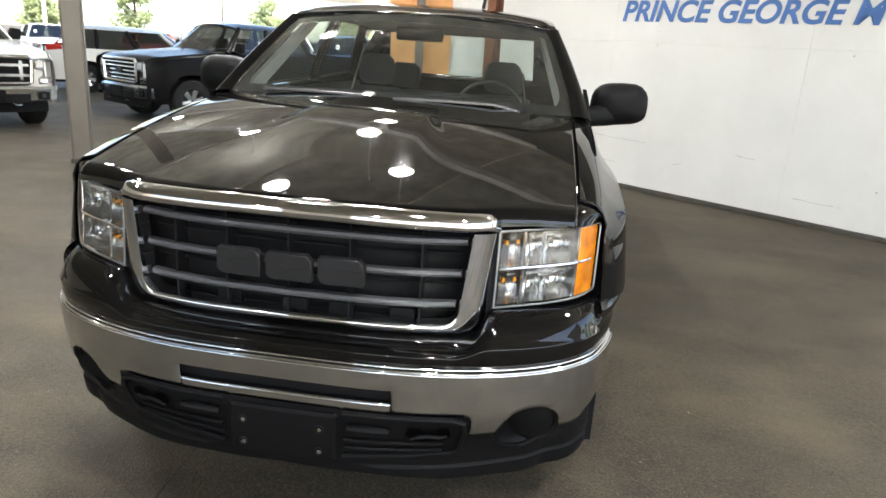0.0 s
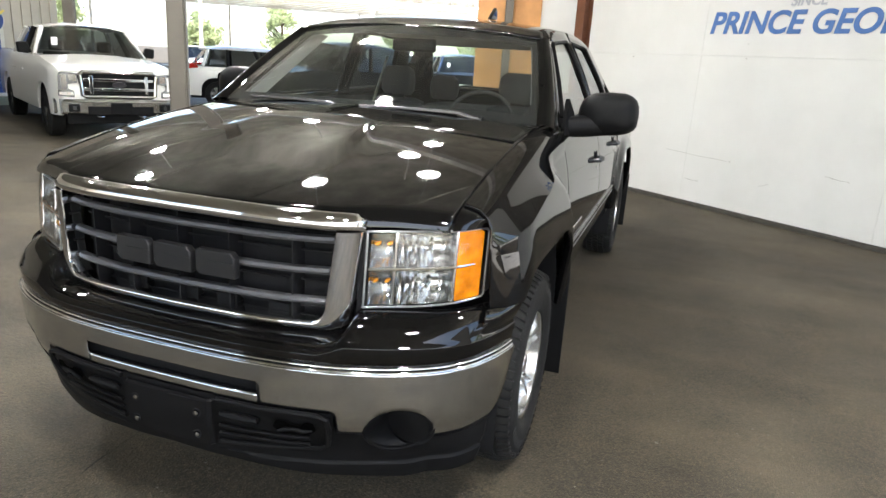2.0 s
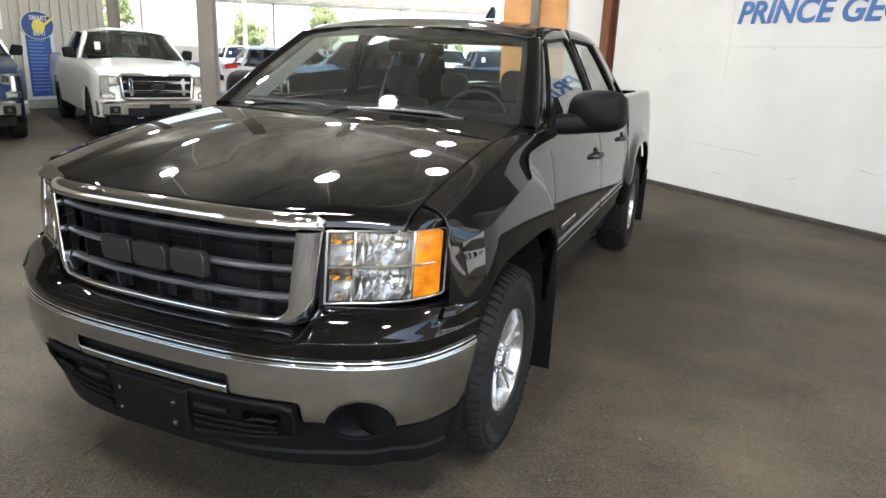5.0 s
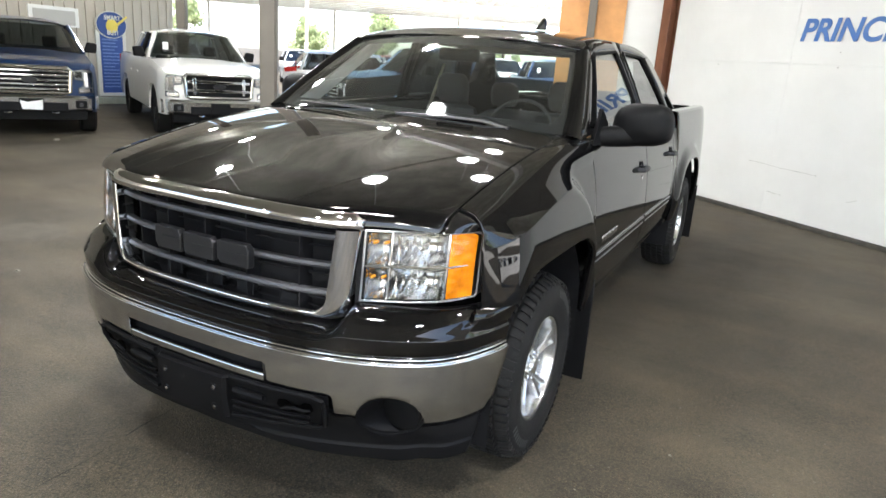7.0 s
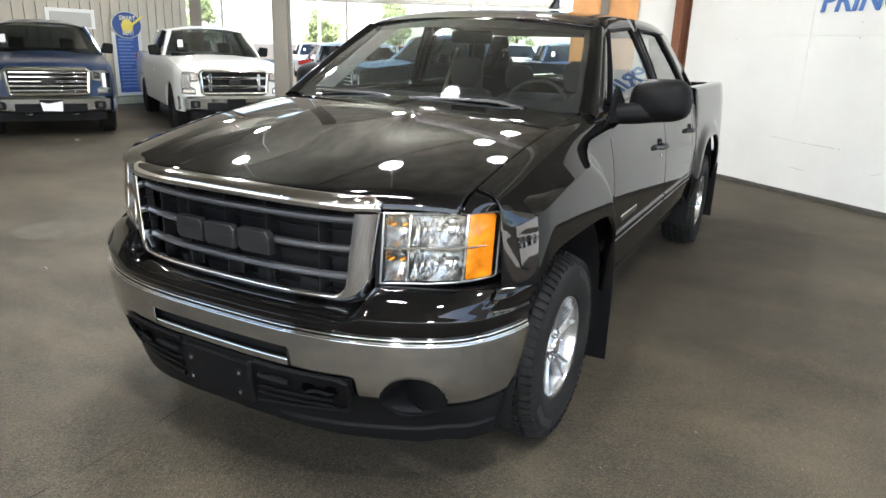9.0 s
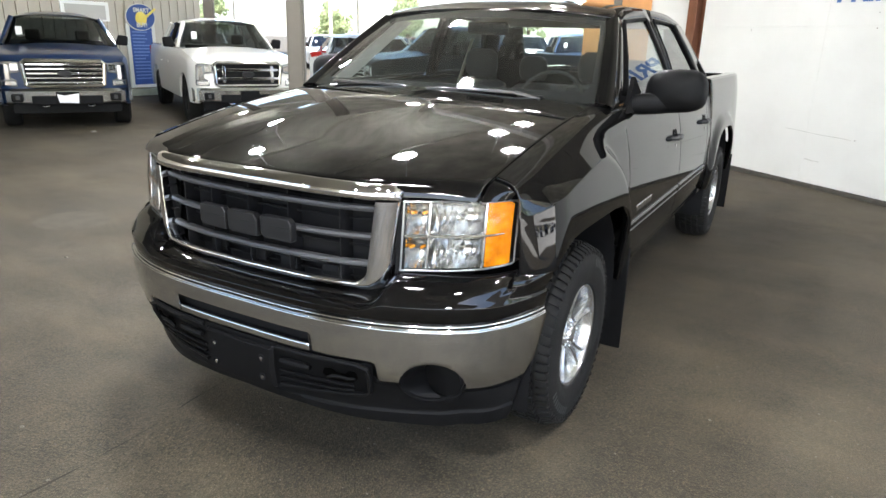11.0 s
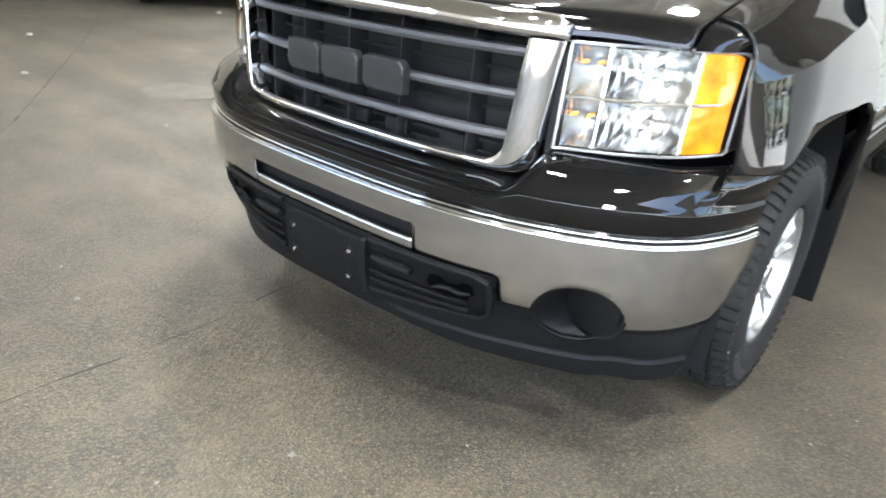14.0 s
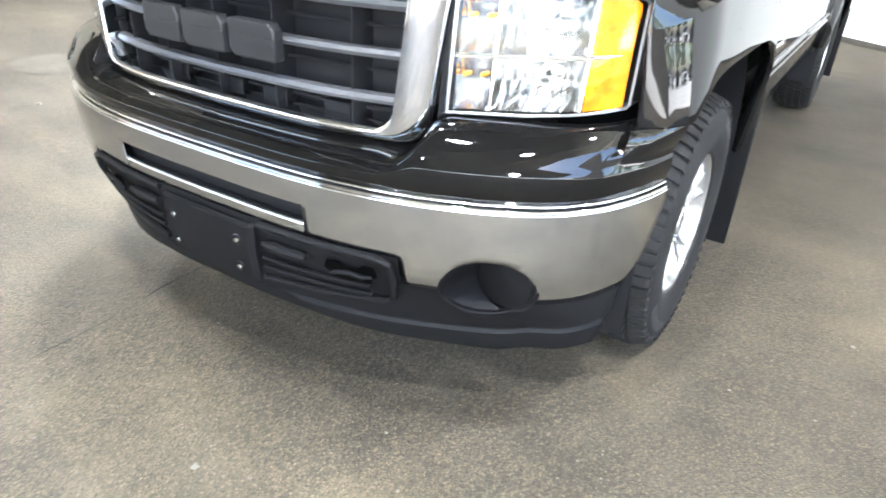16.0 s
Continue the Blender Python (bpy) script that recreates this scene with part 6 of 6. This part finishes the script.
    part("hood", bm, p, v, angle=50)
    bm = bmesh.new()
    sheet(bm, [[(k * (hw - 0.29), y + 0.05 * k * k * (y < ws_top + 0.1), H - 0.12 + 0.12 * (1 - abs(k) ** 3) * (0.55 + 0.45 * smooth01((y - ws_top) / 0.4)) * (0.5 + 0.5 * smooth01((roof_end - y) / 0.5))) for k in span(-1, 1, 13)] for y in span(ws_top, roof_end, 9)])
    part("roof", bm, p, v)
    bm = bmesh.new()
    sheet(bm, [[(u * ((hw - 0.10) * (1 - k) + (hw - 0.30) * k), cowl - 0.02 + (ws_top - cowl + 0.02) * k + 0.12 * u * u * (1 - k) + 0.14 * abs(u) ** 6, belt + 0.03 + (H - 0.075 - belt - 0.03) * k - 0.04 * u * u * k) for u in span(-1, 1, 17)] for k in span(0, 1, 5)])
    orient(bm, (0, -1, 0.6))
    part("windscreen", bm, DARKGLASS, v)
    bm = bmesh.new()
    sheet(bm, [[(u * ((hw - 0.13) * (1 - k) + (hw - 0.31) * k), (cab_end if pickup else L - 0.25) + (roof_end - (cab_end if pickup else L - 0.25)) * k, belt + 0.06 + (H - 0.10 - belt - 0.06) * k) for u in span(-1, 1, 5)] for k in span(0, 1, 3)], flip=True)
    orient(bm, (0, 1, 0.3))
    part("back_window", bm, TINT, v)
    for y, hx in ((2.5, 0.42), (2.5, -0.42)):
        bm = bmesh.new()
        box(bm, hx - 0.23, hx + 0.23, y, y + 0.13, 0.8, 1.38)
        box(bm, hx - 0.13, hx + 0.13, y + 0.05, y + 0.13, 1.40, 1.60)
        part("seat", bm, SEATCLOTH, v, bevel=0.05)
    boxpart("cabin_floor", (-hw + 0.2, hw - 0.2, cowl, cab_end - 0.05, 0.7, belt - 0.14), DEEP, v)
    boxpart("dashboard", (-hw + 0.15, hw - 0.15, cowl + 0.06, cowl + 0.5, belt - 0.2, belt + 0.01), INTERIOR, v, bevel=0.04)
    boxpart("underbody", (-hw + 0.25, hw - 0.25, 0.3, L - 0.2, clear - 0.08, 0.8), DEEP, v)
    # front face
    bm = bmesh.new()
    g0, g1 = hw * 0.60 * 1.03, hw - 0.085
    sheet(bm, [[(x, y0 + 0.098 + 0.10 * (max(0, abs(x) - g0) / (g1 - g0)) ** 2, z) for x in span(-g1 - 0.005, g1 + 0.005, 25)] for z, y0 in ((clear + 0.06, 0.0), (hoodz - 0.12, 0.0), (hoodz - 0.095, 0.03))])
    part("nose", bm, p, v)
    gz0, gz1 = hoodz - 0.50, hoodz - 0.10
    gw = hw * 0.60
    bm = bmesh.new()
    prism(bm, [(-gw, 0.075, gz1 - 0.05), (-gw + 0.05, 0.075, gz1), (gw - 0.05, 0.075, gz1), (gw, 0.075, gz1 - 0.05), (gw - 0.03, 0.075, gz0 + 0.02), (gw - 0.09, 0.075, gz0), (-gw + 0.09, 0.075, gz0), (-gw + 0.03, 0.075, gz0 + 0.02)], (0, 0.03, 0))
    g = part("grille", bm, DEEP if grille == "bars" else PLASTIC, v, "dark grille in a chrome frame")
    bm = bmesh.new()
    loop = [(-gw, gz1 - 0.05), (-gw + 0.05, gz1), (gw - 0.05, gz1), (gw, gz1 - 0.05), (gw - 0.03, gz0 + 0.02), (gw - 0.09, gz0), (-gw + 0.09, gz0), (-gw + 0.03, gz0 + 0.02), (-gw, gz1 - 0.05)]
    tube(bm, [(x, 0.060, z) for x, z in loop], 0.034, 8, cap=False)
    part("chrome_frame", bm, CHROME if grille == "bars" else BUMPER, g)
    if pickup:
        nb = 5 if grille == "bars" else 2
        for k in range(nb):
            z = gz0 + (gz1 - gz0) * (k + 0.8) / (nb + 0.6)
            boxpart("grille_bar", (-gw + 0.05, gw - 0.05, 0.045, 0.085, z - (0.018 if nb == 5 else 0.026), z + (0.018 if nb == 5 else 0.026)), CHROME, g, bevel=0.01)
        if grille != "bars":
            for e in (-1, 1):
                boxpart("grille_upright", (e * gw * 0.72 - 0.03, e * gw * 0.72 + 0.03, 0.043, 0.085, gz0 + 0.05, gz1 - 0.05), CHROME, g, bevel=0.01)
        bm = bmesh.new()
        lathe(bm, [(-0.02, 0.001), (-0.02, 0.95), (0.0, 1.0)], 24, "y", (0, 0, 0))
        bmesh.ops.transform(bm, matrix=Matrix.Translation((0, 0.045, (gz0 + gz1) / 2)) @ Matrix.Diagonal((0.115, 1, 0.048, 1)), verts=bm.verts)
        part("oval_badge", bm, EMBLEM, g, "plain oval badge")
    for s in (1, -1):
        bm = bmesh.new()
        gi, go = gw * 1.03, hw - 0.085

        def face(x, z):
            return (s * x, 0.055 + 0.10 * ((x - gi) / (go - gi)) ** 2, z)
        prism(bm, [face(x, z) for x, z in ((gi, gz1 - 0.03), (gi + 0.15, gz1 - 0.015), (go, gz1 - 0.02), (go + 0.02, gz1 - 0.12), (go + 0.005, gz0 + 0.01), (gi + 0.07, gz0 - 0.01), (gi + 0.07, gz0 + 0.09), (gi + 0.15, gz0 + 0.13), (gi + 0.15, gz0 + 0.20), (gi + 0.02, gz0 + 0.22))], (0, 0.10, 0))
        h = part("headlamp", bm, HEADGLASS, v, "clear C-shaped headlamp", bevel=0.008)
        for x0, x1, z0, z1 in ((gi + 0.03, gi + 0.14, gz0 + 0.245, gz1 - 0.045), (gi + 0.165, go - 0.01, gz0 + 0.10, gz1 - 0.06), (gi + 0.085, go - 0.02, gz0 + 0.015, gz0 + 0.075)):
            bm = bmesh.new()
            q = [face(x, z) for x, z in ((x0, z0), (x1, z0), (x1, z1), (x0, z1))]
            prism(bm, [(a, b - 0.006, c) for a, b, c in q], (0, 0.01, 0))
            part("lamp_bowl", bm, REFLECTOR, h, bevel=0.004)
    # bumper
    bz0, bz1 = clear + 0.02, gz0 - 0.04
    bm = bmesh.new()
    sheet(bm, [[(hw * u * 0.985, 0.0 + 0.16 * abs(u) ** 4 + dy, z) for u in span(-1, 1, 17)] for z, dy in ((bz0, 0.04), (bz0 + 0.03, 0.0), (bz1 - 0.04, -0.005), (bz1, 0.03), (bz1 + 0.005, 0.09))])
    b = part("front_bumper", bm, BUMPER if pickup else p, v, "chrome front bumper" if pickup else "")
    boxpart("bumper_opening", (-gw * 0.86, gw * 0.86, -0.012, 0.02, bz0 - 0.01, bz1 - 0.11), DEEP, b, bevel=0.008)
    boxpart("plate_panel", (-0.17, 0.17, -0.022, -0.008, bz0 + 0.0, bz1 - 0.05), PLASTIC, b, bevel=0.005)
    for s in (1, -1):
        f = boxpart("fog_pocket", (s * (gw + 0.03), s * (gw + 0.20), -0.006, 0.05, bz0 + 0.04, bz1 - 0.075), DEEP, b, bevel=0.02)
        boxpart("fog_lamp", (s * (gw + 0.085), s * (gw + 0.14), -0.010, -0.002, bz0 + 0.07, bz1 - 0.105), ALLOYDARK, f, bevel=0.01)
    if pickup:
        for s in (1, -1):
            bm = bmesh.new()
            tube(bm, [(s * 0.33 - 0.05, 0.10, bz0 - 0.02), (s * 0.33 - 0.04, -0.01, bz0 - 0.035), (s * 0.33, -0.04, bz0 - 0.04), (s * 0.33 + 0.04, -0.01, bz0 - 0.035), (s * 0.33 + 0.05, 0.10, bz0 - 0.02)], 0.014, 8)
            part("tow_hook", bm, BUMPER, b)
    boxpart("air_dam", (-hw + 0.2, hw - 0.2, 0.10, 0.2, bz0 - 0.16, bz0), PLASTIC, v, bevel=0.01)
    if tag:
        bm = bmesh.new()
        prism(bm, [(-0.16, -0.034, bz1 - 0.08), (-0.05, -0.034, bz1 - 0.11), (0.16, -0.034, bz1 - 0.07), (0.15, -0.034, bz0 + 0.01), (-0.13, -0.034, bz0 + 0.02)], (0, 0.008, 0))
        part("front_tag", bm, PALETAG, v, "pale tag on the bumper")
    boxpart("windscreen_sticker", (-hw + 0.34, -hw + 0.44, ws_top - 0.36, ws_top - 0.34, belt + 0.18, belt + 0.32), PALETAG, v, m=None)
    # back
    if pickup:
        for s in (1, -1):
            boxpart("bed_inner_wall", (s * (hw - 0.2), s * (hw - 0.15), cab_end + 0.05, L - 0.1, 0.75, belt + 0.025), p, v)
            boxpart("bed_rail", (s * (hw - 0.2), s * (hw - 0.085), cab_end + 0.05, L - 0.1, belt + 0.02, belt + 0.032), PLASTIC, v)
            boxpart("tail_lamp", (s * (hw - 0.16), s * (hw - 0.04), L - 0.14, L - 0.035, 0.95, belt - 0.02), REDLENS, v, bevel=0.01)
        boxpart("tailgate", (-hw + 0.17, hw - 0.17, L - 0.12, L - 0.04, 0.72, belt + 0.03), p, v, bevel=0.015)
        boxpart("bed_floor", (-hw + 0.2, hw - 0.2, cab_end, L - 0.1, 0.72, 0.76), PLASTIC, v)
        boxpart("cab_back", (-hw + 0.1, hw - 0.1, cab_end - 0.05, cab_end, 0.7, belt + 0.07), p, v)
    else:
        bm = bmesh.new()
        sheet(bm, [[(u * (sx(L - 0.05, z) - 0.02), L - 0.05 + dy - 0.06 * u * u, z) for u in span(-1, 1, 9)] for z, dy in ((clear, 0.02), (0.6, 0.05), (0.95, 0.03), (belt + 0.05, -0.05))], flip=True)
        part("tailgate", bm, p, v)
        for s in (1, -1):
            bm = bmesh.new()
            prism(bm, [(s * (hw - 0.01), L - 0.45, 1.08), (s * (hw - 0.02), L - 0.10, 1.03), (s * (hw - 0.04), L - 0.07, 1.16), (s * (hw - 0.03), L - 0.40, 1.2)], (s * 0.012, 0, 0))
            part("tail_lamp", bm, REDLENS, v)
        boxpart("roof_spoiler", (-hw + 0.3, hw - 0.3, roof_end - 0.05, roof_end + 0.16, H - 0.14, H - 0.10), p, v, bevel=0.01)
    return v


def parked(x, y, hx, hy):
    """Pose of a vehicle whose front is at x, y and looks along hx, hy."""
    return pose(x, y, 0, 0, 0, math.degrees(math.atan2(hx, -hy)))


HX, HY = 0.86, -0.51
vehicle("pickup_truck", parked(-9.15, 5.03, HX, HY), "blue", "blue crew cab pickup with a chrome bar grille", tag=True)
vehicle("pickup_truck", parked(-7.48, 7.44, HX, HY), "white", "white crew cab pickup with a chrome grille", grille="wide")
vehicle("pickup_truck", parked(-7.16, 10.04, -0.5, -0.87), "dark", "dark charcoal pickup with a chrome grille")
suv = dict(L=4.75, W=1.93, H=1.72, hoodz=1.05, belt=1.12, cowl=1.15, ws_top=1.85, roof_end=4.15, cab_end=4.3, pickup=False, wb=2.85, fo=0.95, r=0.36, clear=0.32)
vehicle("estate_car", parked(-8.45, 17.53, 0.83, 0.56), "white", "white sport utility car with dark glass", **suv)
vehicle("estate_car", parked(-13.0, 3.6, 0.86, -0.51), "white", "white hatchback parked beside the building", **suv)
vehicle("pickup_truck", parked(-8.8, 24.0, 0.5, -0.86), "white", "white pickup parked outside", grille="wide")
vehicle("pickup_truck", parked(-5.6, 25.5, 0.5, -0.86), "white", "white pickup parked outside", grille="wide")
vehicle("pickup_truck", parked(-4.2, 17.5, 0.5, -0.86), "blue", "blue pickup parked outside")
for k, (x, y, c) in enumerate(((-19, 24, "silver"), (-16, 27, "red"), (-13, 30, "white"), (-24, 21, "white"), (-10, 33, "dark"), (30, 19, "dark"), (31, 15.5, "white"), (32, 12, "dark"), (33, 8.5, "silver"), (34, 5, "white"))):
    vehicle("estate_car", parked(x, y, 0.7 if x < 0 else -0.9, -0.7 if x < 0 else -0.2), c, "car parked out in the bright lot", **suv)

# ---- far canopy, trees ----
PALESTEEL = mat("pale_steel", (0.62, 0.58, 0.52), 0.6, vary=0.1)
far = thing("far_canopy", pose(-26, 46, 0, 0, 0, 30), "pale open canopy with steel trusses, far out in the lot", "canopy")
boxpart("roof_sheet", (-22, 30, -4, 14, 6.5, 6.6), PALESTEEL, far)
for k in range(9):
    y = -3.6 + 2.1 * k
    bm = bmesh.new()
    tube(bm, [(-22, y, 5.65), (30, y, 5.65)], 0.06, 6)
    for j in range(40):
        x = -22 + 1.3 * j
        tube(bm, [(x, y, 5.65), (x + 0.65, y, 6.45), (x + 1.3, y, 5.65)], 0.035, 5)
    part("truss", bm, PALESTEEL, far)
for x in (-20, -8, 4, 16, 28):
    for y in (-3.4, 13.2):
        boxpart("column", (x - 0.1, x + 0.1, y - 0.1, y + 0.1, 0, 6.5), PALESTEEL, far)

LEAF = mat("leaf_green", (0.22, 0.26, 0.14), 0.6, vary=0.4, scale=0.8)
tl = LEAF.node_tree.nodes.new("ShaderNodeBsdfTranslucent")
tl.inputs[0].default_value = (0.55, 0.62, 0.36, 1)
lm = LEAF.node_tree.nodes.new("ShaderNodeMixShader")
lm.inputs[0].default_value = 0.5
LEAF.node_tree.links.new(LEAF.node_tree.nodes["Principled BSDF"].outputs[0], lm.inputs[1])
LEAF.node_tree.links.new(tl.outputs[0], lm.inputs[2])
LEAF.node_tree.links.new(lm.outputs[0], LEAF.node_tree.nodes["Material Output"].inputs[0])
BARK = mat("bark", (0.10, 0.075, 0.05), 0.9, vary=0.3, scale=5)


def tree(x, y, high, wide, seed):
    rnd = random.Random(seed)
    t = thing("tree", pose(x, y, 0), "green leafy tree beyond the car lot", "tree", "trees round the lot")
    bm = bmesh.new()
    tube(bm, [(0, 0, 0), (0.1, 0, high * 0.3), (0.0, 0.1, high * 0.6), (0.05, 0, high * 0.9)], [0.24, 0.2, 0.13, 0.04], 8)
    for k in range(7):
        a = rnd.uniform(0, 6.28)
        z = high * rnd.uniform(0.3, 0.7)
        tube(bm, [(0, 0, z), (wide * 0.3 * math.cos(a), wide * 0.3 * math.sin(a), z + high * 0.12), (wide * 0.55 * math.cos(a), wide * 0.55 * math.sin(a), z + high * 0.2)], [0.09, 0.06, 0.02], 6)
    part("trunk", bm, BARK, t)
    verts, faces = [], []
    clumps = []
    for k in range(26):
        a, u = rnd.uniform(0, 6.28), rnd.uniform(0.28, 1.0)
        r = wide * math.sin(math.pi * min(0.98, (u - 0.2) / 0.85)) ** 0.7 * rnd.uniform(0.3, 0.9)
        clumps.append((r * math.cos(a), r * math.sin(a), high * u, wide * rnd.uniform(0.18, 0.34)))
    for cx, cy, cz, cr in clumps:
        for j in range(66):
            p = Vector((rnd.gauss(0, 1), rnd.gauss(0, 1), rnd.gauss(0, 0.8))).normalized() * cr * rnd.uniform(0.5, 1.1) + Vector((cx, cy, cz))
            a = Vector((rnd.gauss(0, 1), rnd.gauss(0, 1), rnd.gauss(0, 1))).normalized() * 0.20
            b = a.orthogonal().normalized() * 0.13
            i = len(verts)
            verts += [p - a, p + b, p + a, p - b]
            faces.append((i, i + 1, i + 2, i + 3))
    me = bpy.data.meshes.new("crown")
    me.from_pydata([tuple(q) for q in verts], [], faces)
    me.materials.append(LEAF)
    ob = new("crown", me)
    ob.parent = t


for k, (x, y, hgt, wd) in enumerate(((-57, 51, 6.0, 2.6), (-48, 60, 5.0, 2.2), (-42, 66, 6.5, 2.8), (-30, 73, 5.5, 2.4), (-22, 77, 7.0, 2.8), (-13, 70, 6.0, 2.4), (-4, 75, 6.5, 2.6), (41, 25, 6.5, 2.4), (43, 20, 9, 2.4), (44, 16.5, 7, 2.2), (45, 12.5, 9.5, 2.3), (46, 9, 7, 2.2), (47, 5, 9, 2.4), (38, 30, 6, 2.6), (26, -20, 10, 3.5), (6, -34, 10, 4), (-10, -36, 9, 3.6))):
    tree(x, y, hgt, wd, k)
